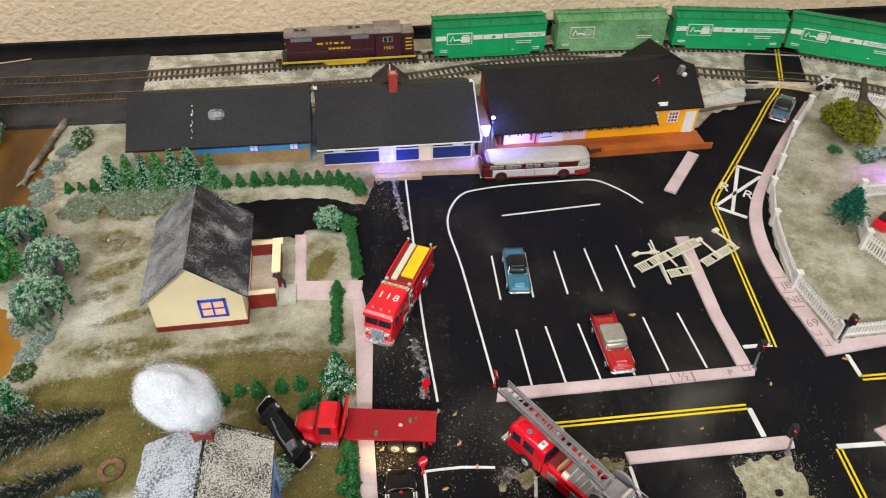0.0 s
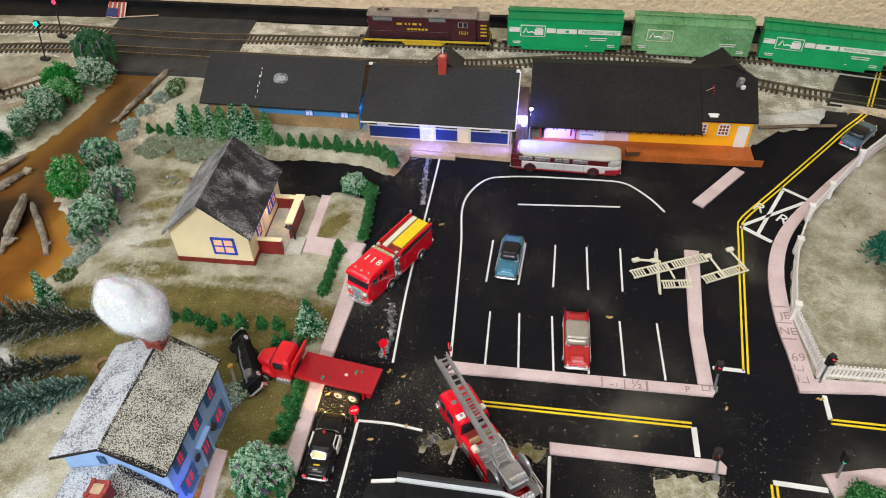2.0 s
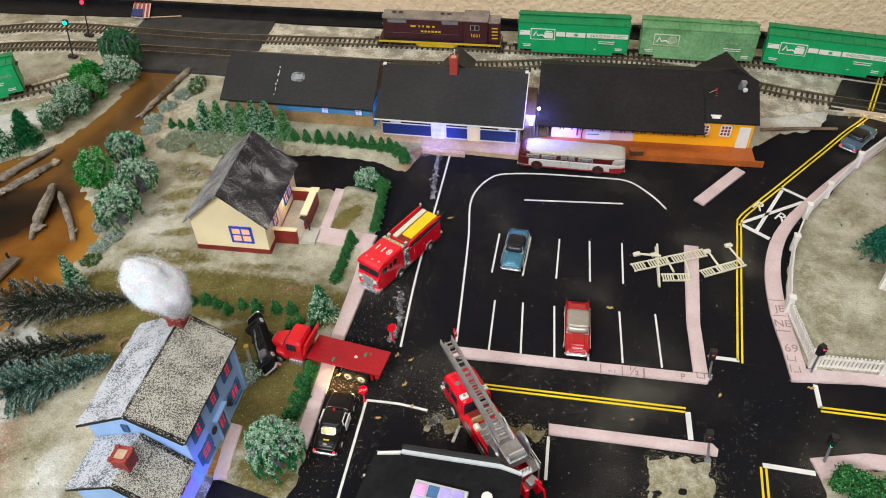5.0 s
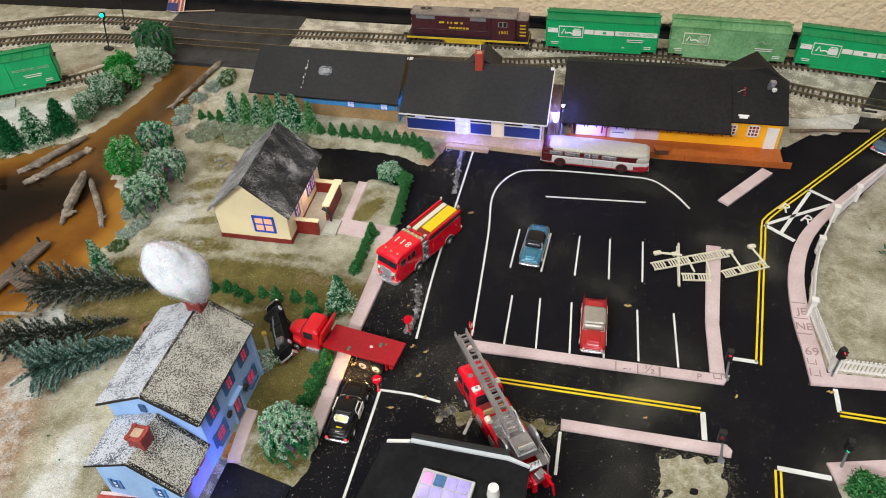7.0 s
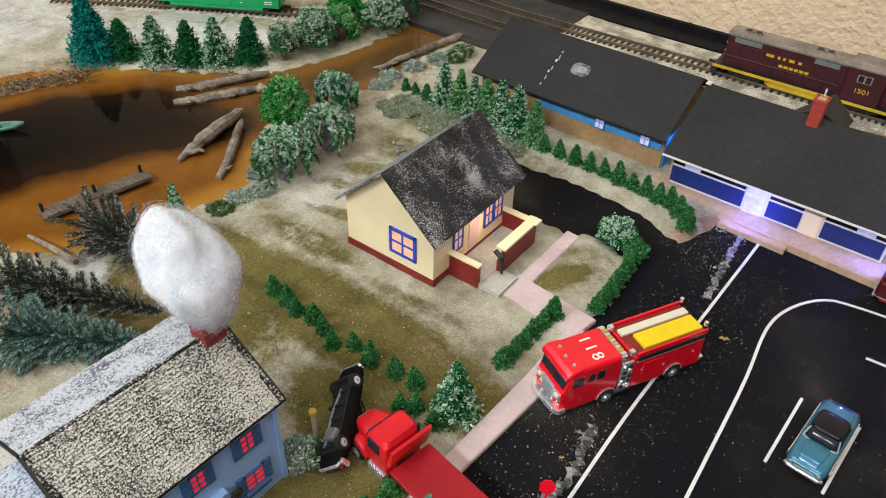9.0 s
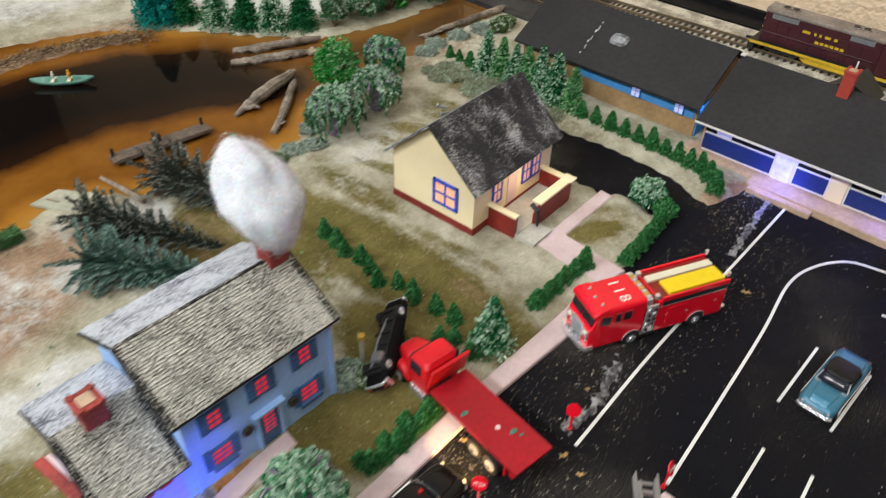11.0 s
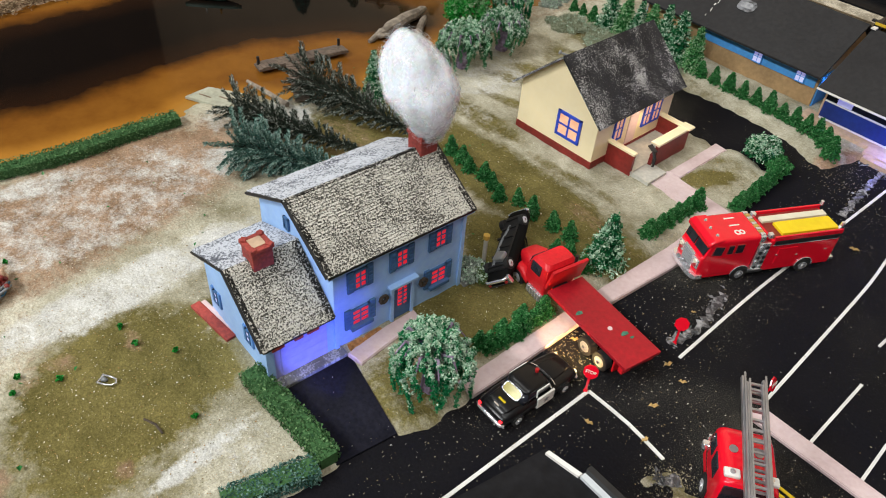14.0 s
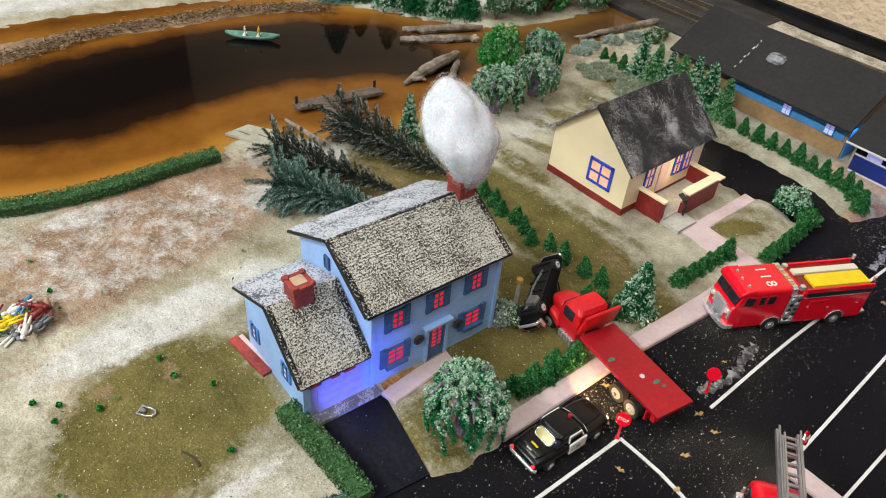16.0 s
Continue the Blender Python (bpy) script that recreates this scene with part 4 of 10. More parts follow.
cover = np.zeros((len(fx), 3))
for ch, amount, *shape in (
        (0, 0.96, -0.305, -0.062, 0.065, 0.04, 15), (0, 0.8, -0.335, -0.012, 0.04, 0.025), (1, 0.42, -0.33, -0.075, 0.04, 0.03), (0, 0.88, -0.21, 0.002, 0.13, 0.032, 4), (0, 0.62, -0.29, -0.05, 0.08, 0.05), (0, 0.66, -0.11, -0.165, 0.03, 0.025), (0, 0.82, -0.16, -0.045, 0.05, 0.03), (0, 0.5, -0.15, 0.155, 0.02, 0.02), (0, 0.85, -0.135, -0.085, 0.035, 0.065), (0, 0.6, -0.35, 0.222, 0.07, 0.02), (0, 0.55, -0.345, 0.172, 0.03, 0.022), (0, 0.5, -0.395, 0.16, 0.02, 0.015),
        (0, 0.5, -0.12, -0.15, 0.04, 0.03), (0, 0.86, -0.19, -0.285, 0.05, 0.062, 30), (0, 0.7, -0.165, -0.3, 0.035, 0.05, 30), (0, 0.8, -0.185, -0.248, 0.03, 0.022, 30), (0, 0.75, -0.215, -0.232, 0.012, 0.03), (0, 0.5, -0.15, -0.32, 0.08, 0.06),
        (0, 0.42, -0.14, 0.15, 0.022, 0.035), (0, 0.42, -0.16, 0.035, 0.05, 0.02), (0, 0.40, -0.33, 0.155, 0.03, 0.035), (0, 0.42, -0.36, 0.05, 0.02, 0.02),
        (0, 0.42, 0.32, 0.12, 0.025, 0.08), (0, 0.38, 0.42, 0.2, 0.08, 0.08), (0, 0.46, -0.3, 0.236, 0.12, 0.014), (0, 0.45, 0.2, -0.1, 0.05, 0.03),
        (0, 0.6, 0.01, -0.088, 0.02, 0.01), (0, 0.6, 0.075, -0.082, 0.03, 0.012), (0, 0.42, 0.36, 0.25, 0.03, 0.03), (0, 0.4, -0.42, 0.28, 0.02, 0.05),
        (1, 0.72, -0.355, -0.24, 0.06, 0.13, 12), (2, 0.5, -0.345, -0.245, 0.055, 0.11, 12), (2, 0.5, -0.375, -0.262, 0.018, 0.03, 20), (2, 0.5, -0.318, -0.285, 0.02, 0.035, 20), (1, 0.8, -0.092, 0.262, 0.022, 0.012, 0), (1, 0.7, -0.108, 0.236, 0.012, 0.014, 0), (1, 0.5, -0.088, -0.06, 0.012, 0.03), (2, 0.6, -0.35, -0.16, 0.02, 0.02), (0, 0.6, -0.335, 0.133, 0.035, 0.012, 35), (0, 0.62, -0.30, 0.04, 0.05, 0.014, 8), (2, 0.5, -0.345, 0.085, 0.03, 0.045), (2, 0.5, -0.30, 0.135, 0.025, 0.02), (1, 0.6, -0.3, -0.285, 0.02, 0.06, 15), (1, 0.4, -0.40, -0.06, 0.03, 0.05), (1, 0.45, -0.16, 0.022, 0.03, 0.008), (1, 0.4, -0.25, -0.33, 0.05, 0.03),
        (1, 0.5, 0.31, 0.36, 0.03, 0.06), (1, 0.45, -0.43, 0.23, 0.02, 0.08), (1, 0.5, -0.62, 0.3, 0.06, 0.05), (1, 0.75, -0.675, -0.16, 0.05, 0.25),
        (2, 0.62, -0.262, -0.255, 0.022, 0.10, 10), (2, 0.62, -0.13, -0.268, 0.007, 0.038, 12), (1, 0.55, -0.142, -0.3, 0.007, 0.006), (1, 0.6, -0.167, -0.353, 0.012, 0.01), (1, 0.5, -0.218, -0.27, 0.012, 0.006), (1, 0.5, -0.222, -0.305, 0.008, 0.008), (2, 0.55, -0.385, -0.275, 0.015, 0.04), (2, 0.5, -0.31, -0.248, 0.016, 0.02), (2, 0.5, -0.335, -0.205, 0.02, 0.012),
        (2, 0.52, -0.37, -0.325, 0.03, 0.02), (2, 0.45, -0.125, -0.25, 0.025, 0.025), (2, 0.42, -0.36, 0.09, 0.035, 0.06), (2, 0.45, -0.31, 0.04, 0.03, 0.012),
        (2, 0.6, -0.66, 0.16, 0.12, 0.08, 30), (2, 0.9, -0.65, 0.185, 0.10, 0.028, 40), (2, 0.6, -0.86, 0.05, 0.12, 0.3), (2, 0.7, -0.81, -0.22, 0.06, 0.16), (2, 0.42, -0.19, 0.072, 0.06, 0.012), (2, 0.42, -0.3, -0.13, 0.03, 0.02), (2, 0.6, -0.378, -0.098, 0.03, 0.028), (2, 0.5, -0.4, -0.14, 0.02, 0.02),
        (2, 0.38, 0.42, 0.28, 0.08, 0.06), (2, 0.62, 0.31, 0.44, 0.08, 0.05), (0, 0.72, -0.146, 0.135, 0.012, 0.03, -20), (0, 0.62, -0.16, 0.115, 0.006, 0.03, -40), (0, 0.6, -0.34, 0.10, 0.03, 0.008, 30), (0, 0.6, -0.31, 0.075, 0.035, 0.007, 20), (0, 0.55, -0.20, 0.045, 0.05, 0.007, 8), (2, 0.42, -0.41, 0.31, 0.02, 0.04), (2, 0.4, -0.25, 0.268, 0.1, 0.008)):
    cover[:, ch] = np.maximum(cover[:, ch], amount * blob(*shape))
ny, nx = gx.shape
idx = np.arange(nx * ny).reshape(ny, nx)
quads = np.stack([idx[:-1, :-1], idx[:-1, 1:], idx[1:, 1:], idx[1:, :-1]], -1).reshape(-1, 4)
keep = (height[quads].max(1) > -0.0055)
me = bpy.data.meshes.new("ground")
me.from_pydata(np.stack([fx, fy, height], 1).tolist(), [], quads[keep].tolist())
col = me.color_attributes.new("cover", "FLOAT_COLOR", "POINT")
col.data.foreach_set("color", np.concatenate([cover, np.ones((len(fx), 1))], 1).astype(np.float32).ravel())
me.materials.append(GROUND)
me.polygons.foreach_set("use_smooth", [True] * len(me.polygons))
tagged(new("ground", me), "sandy scenic ground with moss, soil and scattered snow", "ground", "", "structure")

wx, wy = np.meshgrid(np.arange(-0.9, -0.366, 0.005), np.arange(-0.5, 0.378, 0.005))
ux, uy = wx.ravel(), wy.ravel()
depth = np.clip(0.5 + inside_distance(ux, uy, DEEP) * 9, 0.0, 0.95)
shore = np.clip(inside_distance(ux, uy, RIVER) * 14 + 0.05, 0, 0.42)
depth = np.maximum(np.where(depth > 0.3, depth, 0), shore)
depth = np.where(ux < -0.69, 0.34 + 0.18 * np.clip((-0.70 - ux) / 0.03, 0, 1) - 0.25 * np.clip((-0.725 - ux) / 0.05, 0, 1), depth)
depth += 0.15 * np.clip(1.6 - 1.6 * np.hypot((ux + 0.474) / 0.034, (uy - 0.2) / 0.15), 0, 1)
depth += 0.13 * np.clip(1.6 - 1.6 * np.hypot((ux + 0.476) / 0.05, (uy - 0.35) / 0.1), 0, 1)
wi = np.arange(len(ux)).reshape(wx.shape)
wq = np.stack([wi[:-1, :-1], wi[:-1, 1:], wi[1:, 1:], wi[1:, :-1]], -1).reshape(-1, 4)
me = bpy.data.meshes.new("water")
me.from_pydata(np.stack([ux, uy, 0.0022 + 0 * ux], 1).tolist(), [], wq.tolist())
col = me.color_attributes.new("depth", "FLOAT_COLOR", "POINT")
col.data.foreach_set("color", np.stack([depth, np.clip((uy - 0.07) / 0.09, 0, 1), depth, np.ones_like(depth)], 1).astype(np.float32).ravel())
me.materials.append(WATER)
tagged(new("water", me), "glossy amber resin pond, dark bed with the room's reflection painted in", "water", "", "structure")

structure("road", prism([(-0.30, -0.5), (0.86, -0.5), (0.86, 0.42), (0.48, 0.455), (0.36, 0.455), (0.28, 0.36), (-0.30, 0.30)], -0.004, 0.0), ASPHALT, "matt black asphalt road and parking lot with grit", "road")
road_cross = [(0.366, 0.45), (0.446, 0.45), (0.47, 0.55), (0.4, 0.55)]
structure("track_crossing", prism(road_cross, 0.002, 0.0072), ASPHALT, "black road crossing between the rails", "road")
for a, c in (((0.369, 0.4525), (0.447, 0.4445)), ((0.383, 0.524), (0.463, 0.516))):
    structure("crossing_plank", ribbon([a, c], 0.0021, 0.003, 0.0082), WHITE_HUB, "thin cream plank along the crossing", "plank")
structure("backdrop_strip", prism([(-1.1, 0.445), (-0.5, 0.522), (-0.236, 0.548), (-0.05, 0.578), (0.9, 0.62), (0.9, 0.76), (-1.1, 0.56)], 0.003, 0.0052), DARK_BOARD, "bare black board along the wall", "board")
structure("backdrop_edge", ribbon([(-1.1, 0.5085), (0.9, 0.673)], 0.006, 0.003, 0.0125), DARK_BOARD, "low black batten against the wall", "board")
structure("bridge_deck", prism([(-0.585, 0.362), (-0.385, 0.378), (-0.385, 0.438), (-0.398, 0.535), (-0.60, 0.515)], -0.002, 0.0054), DUSTY_BOARD, "dusty black bridge deck under two tracks", "bridge")
structure("bridge_girder", ribbon([(-0.60, 0.3605), (-0.385, 0.3765)], 0.003, -0.004, 0.0075), DUSTY_BOARD, "plain dark girder along the bridge", "bridge")

# ---- road markings ----
MARK = 0.0005


def marking(name, pts, w, material, label):
    return structure(name, ribbon(pts, w, 0.0, MARK), material, label, "road marking")


WL, YL = "white painted line on the asphalt", "yellow painted line on the asphalt"
ARC = [(0.004, -0.004), (-0.005, 0.063), (-0.015, 0.134), (-0.0245, 0.187), (-0.021, 0.217), (-0.008, 0.240), (0.010, 0.248), (0.043, 0.2545), (0.09, 0.2595), (0.118, 0.262), (0.131, 0.2625), (0.143, 0.259), (0.156, 0.249), (0.169, 0.236), (0.180, 0.2215)]
marking("lot_outline", smooth_line(ARC, 0.006), 0.0019, LINE, WL)
marking("lot_dash", [(0.031, 0.205), (0.135, 0.221)], 0.0018, LINE, WL)
marking("road_line", smooth_line([(-0.067, 0.274), (-0.060, 0.175), (-0.053, 0.071), (-0.043, -0.020)]), 0.0019, LINE, WL)
for a, c in (((0.015, 0.146), (0.018, 0.089)), ((0.047, 0.148), (0.048, 0.091)), ((0.076, 0.151), (0.080, 0.094)), ((0.106, 0.154), (0.112, 0.097)), ((0.138, 0.158), (0.143, 0.101)), ((0.171, 0.160), (0.176, 0.105)),
             ((0.028, 0.053), (0.034, -0.008)), ((0.054, 0.056), (0.062, -0.006)), ((0.083, 0.058), (0.091, -0.002)), ((0.112, 0.061), (0.120, 0.001)), ((0.142, 0.064), (0.149, 0.005)), ((0.174, 0.068), (0.182, 0.007))):
    marking("stall_line", [a, c], 0.0017, LINE, "white parking stall line on the asphalt")
marking("stop_line", smooth_line([(-0.055, -0.081), (-0.028, -0.0785), (-0.003, -0.0795)]), 0.002, LINE, WL)
marking("road_line", [(-0.055, -0.081), (-0.048, -0.176), (-0.044, -0.24)], 0.002, LINE, WL)
marking("stop_line", [(0.2035, -0.034), (0.206, -0.060)], 0.0042, LINE, WL)
marking("stop_line", [(0.220, 0.028), (0.246, 0.0295)], 0.0036, LINE, WL)
marking("stop_line", [(0.306, 0.017), (0.3075, -0.006)], 0.0036, LINE, WL)
marking("stop_line", [(0.259, -0.0705), (0.297, -0.069)], 0.004, LINE, WL)
marking("lot_line", [(0.097, -0.082), (0.100, -0.12)], 0.0024, LINE, WL)
marking("lot_line", [(0.026, -0.088), (0.024, -0.104)], 0.0024, LINE, WL)
marking("stall_line", [(-0.036, -0.147), (-0.014, -0.149)], 0.0022, LINE, WL)
RIGHT_Y = [(0.4135, 0.452), (0.401, 0.434), (0.382, 0.409), (0.353, 0.366), (0.299, 0.287), (0.259, 0.229), (0.2535, 0.213), (0.2525, 0.189), (0.2505, 0.143), (0.2465, 0.028)]
for off in (-0.0019, 0.0019):
    marking("centre_line", smooth_line([(x + off, y - off * 0.5) for x, y in RIGHT_Y], 0.008), 0.0017, YELLOW_LINE, YL)
    marking("centre_line", [(0.036, -0.0455 + off), (0.202, -0.0325 + off)], 0.0017, YELLOW_LINE, YL)
    marking("centre_line", [(0.3075, -0.0075 + off), (0.6, 0.012 + off)], 0.0017, YELLOW_LINE, YL)
    marking("centre_line", [(0.2595 + off, -0.0725), (0.262 + off, -0.3)], 0.0017, YELLOW_LINE, YL)
for off in (-0.0021, 0.0021):
    structure("centre_line", ribbon([(0.4135 + off, 0.453), (0.4385 + off, 0.535)], 0.0018, 0.0072, 0.0077), YELLOW_LINE, YL, "road marking")
for a, c, w in (((0.299, 0.285), (0.326, 0.268), 0.0036), ((0.254, 0.214), (0.282, 0.196), 0.0042), ((0.3005, 0.280), (0.270, 0.206), 0.0036), ((0.3205, 0.264), (0.257, 0.2165), 0.0036)):
    marking("rail_crossing_mark", [a, c], w, LINE, "white rail crossing mark on the asphalt")
for k, (x, y) in enumerate(((0.2745, 0.2465), (0.2955, 0.2325))):
    letter = lettering("crossing_letter", "R", 0.0195, pose(x, y, 0.0004, 0, 0, -33), LINE, None, 0.0002)
    tagged(letter, "white painted capital letter R on the asphalt", "road marking", "", "structure")

# ---- pavements of pale pink card ----
def pavement(name, poly, label="pale pink card pavement", z=0.0022):
    bm = prism(poly, -0.001, z)
    top = [e for e in bm.edges if all(v.co.z > z - 1e-5 for v in e.verts)]
    bmesh.ops.bevel(bm, geom=top, offset=0.0006, segments=2, affect="EDGES")
    return structure(name, bm, PINK, label, "pavement")


pavement("pavement_lot_front", [(0.0035, -0.022), (0.06, -0.0165), (0.12, -0.0115), (0.219, -0.0025), (0.2235, 0.008), (0.2, 0.006), (0.123, -0.0005), (0.06, -0.0055), (0.006, -0.0095)])
pavement("pavement_lot_side", [(0.2075, 0.0075), (0.2195, 0.009), (0.2135, 0.064), (0.2125, 0.168), (0.1985, 0.167), (0.2015, 0.064)])
pavement("pavement_lower", [(0.0955, -0.0705), (0.16, -0.0655), (0.222, -0.0605), (0.2265, -0.065), (0.2255, -0.071), (0.16, -0.0755), (0.097, -0.0805)])
pavement("pavement_west", [(-0.1165, 0.101), (-0.1065, 0.1005), (-0.0955, 0.05), (-0.0945, -0.027), (-0.087, -0.12), (-0.086, -0.137), (-0.0975, -0.139), (-0.099, -0.12), (-0.1065, -0.028), (-0.1105, 0.047)], z=0.0033)
pavement("path_house", [(-0.169, 0.0905), (-0.108, 0.0905), (-0.1065, 0.114), (-0.1695, 0.1145)], z=0.0036)
pavement("path_side", [(-0.1685, 0.1145), (-0.158, 0.1145), (-0.1635, 0.178), (-0.1745, 0.178)], z=0.0036)
pavement("path_blue_house", [(-0.146, -0.1775), (-0.1353, -0.1748), (-0.1405, -0.15), (-0.1438, -0.129), (-0.1537, -0.1285), (-0.1515, -0.15)], z=0.0042)
OUT = smooth_line([(0.430, 0.412), (0.367, 0.330), (0.325, 0.270), (0.298, 0.228), (0.281, 0.188), (0.2735, 0.142), (0.2755, 0.089), (0.2815, 0.055), (0.287, 0.016)], 0.012)
INN = [(x + 0.0145, y + 0.003) for x, y in OUT]
INN[0], INN[1] = (0.434, 0.404), (OUT[1][0] + 0.009, OUT[1][1] - 0.003)
structure("pavement_yard", strip(INN, OUT, -0.001, 0.0024), PINK, "pale pink card pavement curving round the fenced yard", "pavement")
pavement("pavement_yard_south", [(0.287, 0.0155), (0.344, 0.0255), (0.7, 0.055), (0.7, 0.068), (0.344, 0.037), (0.301, 0.032)])
pavement("pavement_corner", [(0.294, -0.057), (0.336, -0.043), (0.6, -0.02), (0.6, -0.035), (0.34, -0.056), (0.3005, -0.074)])
plank = thing("pavement_strip", "loose strip of pale pink card beside the depot deck", "card strip")
part("strip", ribbon([(0.258, 0.306), (0.213, 0.2385)], 0.0125, 0.0, 0.0024), PINK, plank)
# print left on the card: rules, a few characters, and bars where it is worn away
for x, y, a, ln, w_ in ((0.131, -0.0065, 96, 0.0095, 0.0009), (0.149, -0.005, 96, 0.0098, 0.0009), (0.167, -0.0035, 96, 0.0098, 0.0016), (0.139, -0.0078, 10, 0.0035, 0.0007), (0.143, -0.0072, 80, 0.003, 0.0007), (0.2105, 0.0035, 96, 0.005, 0.0007), (0.2135, 0.0015, 5, 0.005, 0.0007), (0.2165, 0.0040, 96, 0.005, 0.0007), (0.281, 0.1075, 6, 0.012, 0.0009), (0.2825, 0.0885, 6, 0.012, 0.0009), (0.2845, 0.0705, 6, 0.012, 0.0012),
                        (0.2855, 0.040, 95, 0.006, 0.0009), (0.289, 0.0375, 5, 0.004, 0.0009), (0.292, 0.040, 95, 0.006, 0.0009), (0.287, 0.0285, 95, 0.008, 0.0009), (0.2915, 0.0255, 5, 0.004, 0.0009), (0.2945, 0.0285, 95, 0.007, 0.0009)):
    d = Vector((math.cos(radians(a)), math.sin(radians(a)))) * ln / 2
    structure("print_stroke", ribbon([(x - d.x, y - d.y), (x + d.x, y + d.y)], w_, 0.002, 0.0026), INK, "faded printed stroke on the card", "print")
for text, x, y, a, size in (("JE", 0.2835, 0.097, 6, 0.0115), ("NE", 0.2845, 0.079, 6, 0.0115), ("69", 0.2895, 0.051, 6, 0.0125), ("\u00bd", 0.159, -0.0035, 6, 0.012), ("P", 0.199, -0.0005, 6, 0.0085)):
    tagged(lettering("printed_letter", text, size, pose(x, y, 0.0024, 0, 0, a), INK, None), "faded dark print on the pink card", "print", "", "structure")


# ---- tracks ----
BACK = smooth_line([(-1.0, 0.34), (-0.844, 0.405), (-0.769, 0.441), (-0.682, 0.459), (-0.585, 0.464), (-0.492, 0.468), (-0.40, 0.478), (-0.22, 0.502), (-0.05, 0.520), (0.04, 0.529), (0.2, 0.543), (0.29, 0.546), (0.37, 0.544), (0.44, 0.535), (0.5, 0.518), (0.56, 0.492), (0.68, 0.42)], 0.0066)
FRONT = smooth_line([(-0.95, 0.29), (-0.809, 0.36), (-0.733, 0.390), (-0.648, 0.409), (-0.56, 0.417), (-0.42, 0.428), (-0.30, 0.437), (-0.147, 0.452), (-0.05, 0.472), (0.038, 0.496), (0.12, 0.511), (0.2, 0.505), (0.313, 0.479), (0.376, 0.469), (0.447, 0.460), (0.5, 0.442), (0.56, 0.415), (0.66, 0.36)], 0.0066)
SIDE = smooth_line([(-0.86, 0.12), (-0.75, 0.205), (-0.69, 0.25), (-0.632, 0.292), (-0.585, 0.345), (-0.57, 0.37)], 0.0066)


def track(name, line, label):
    t = thing(name, label, "railway track", kind="structure")
    p = np.array(line)
    d = np.gradient(p, axis=0)
    d /= np.linalg.norm(d, axis=1, keepdims=True)
    for s in (-1, 1):
        q = p + s * 0.0081 * np.stack([-d[:, 1], d[:, 0]], 1)
        part("rail", strip([tuple(a) for a in q + 0.0006 * np.stack([-d[:, 1], d[:, 0]], 1)], [tuple(a) for a in q - 0.0006 * np.stack([-d[:, 1], d[:, 0]], 1)], 0.0055, 0.0085), RAIL, t)
    bm = bmesh.new()
    for (x, y), (dx, dy) in zip(p, d):
        box((x, y, 0.0054), (0.0028, 0.0265, 0.0014), math.degrees(math.atan2(dy, dx)), bm=bm)
    tagged(part("ties", bm, TIE, t), kind="stuff")
    left = p + np.stack([-d[:, 1], d[:, 0]], 1) * (0.021 + 0.003 * np.sin(p[:, :1] * 90))
    right = p - np.stack([-d[:, 1], d[:, 0]], 1) * (0.021 + 0.003 * np.sin(p[:, :1] * 70 + 1))
    part("ballast", strip([tuple(a) for a in left], [tuple(a) for a in right], 0.0, 0.0050 - 0.0004 * (name == "track_front")), BALLAST, t)
    return t


track("track_back", BACK, "back main track with dark ties on pale ballast")
track("track_front", FRONT, "front track with dark ties on pale ballast")
track("track_siding", SIDE, "short siding track with dark ties")
structure("ballast_field", prism([(-0.4, 0.40), (0.3, 0.42), (0.365, 0.45), (0.375, 0.55), (0.2, 0.575), (-0.24, 0.545), (-0.395, 0.528)], -0.002, 0.0042), BALLAST, "pale grey ballast between the tracks", "gravel")
structure("ballast_field", prism([(0.445, 0.44), (0.62, 0.35), (0.7, 0.38), (0.7, 0.5), (0.55, 0.55), (0.46, 0.56)], -0.002, 0.0042), BALLAST, "pale grey ballast between the tracks", "gravel")

structure("drive", prism([(-0.1515, -0.2165), (-0.1475, -0.1755), (-0.0895, -0.1825), (-0.0905, -0.2165)], -0.002, 0.0012), DRIVE, "smooth black drive beside the blue house", "drive")


# ---- houses ----
def gable_roof(half, y0, y1, z_eave, z_ridge, thick, side, over=0.0):
    """One slope of a ridge roof that runs along y; side -1 or 1."""
    n_ = Vector((z_ridge - z_eave, 0, half)).normalized() * thick
    a, r_ = Vector((side * half, 0, z_eave)), Vector((0, 0, z_ridge))
    d = (a - r_).normalized() * over
    up = Vector((side * n_.x, 0, n_.z))
    ring = [a + d, r_, r_ + Vector((0, 0, thick * 1.2)), a + d + up]
    return loft([[(p.x, y, p.z) for p in ring] for y in (y0, y1)])


def gable_wall(half, y, thick, z0, z_eave, z_ridge):
    return loft([[(-half, yy, z0), (half, yy, z0), (half, yy, z_eave), (0, yy, z_ridge), (-half, yy, z_eave)] for yy in (y - thick / 2, y + thick / 2)])


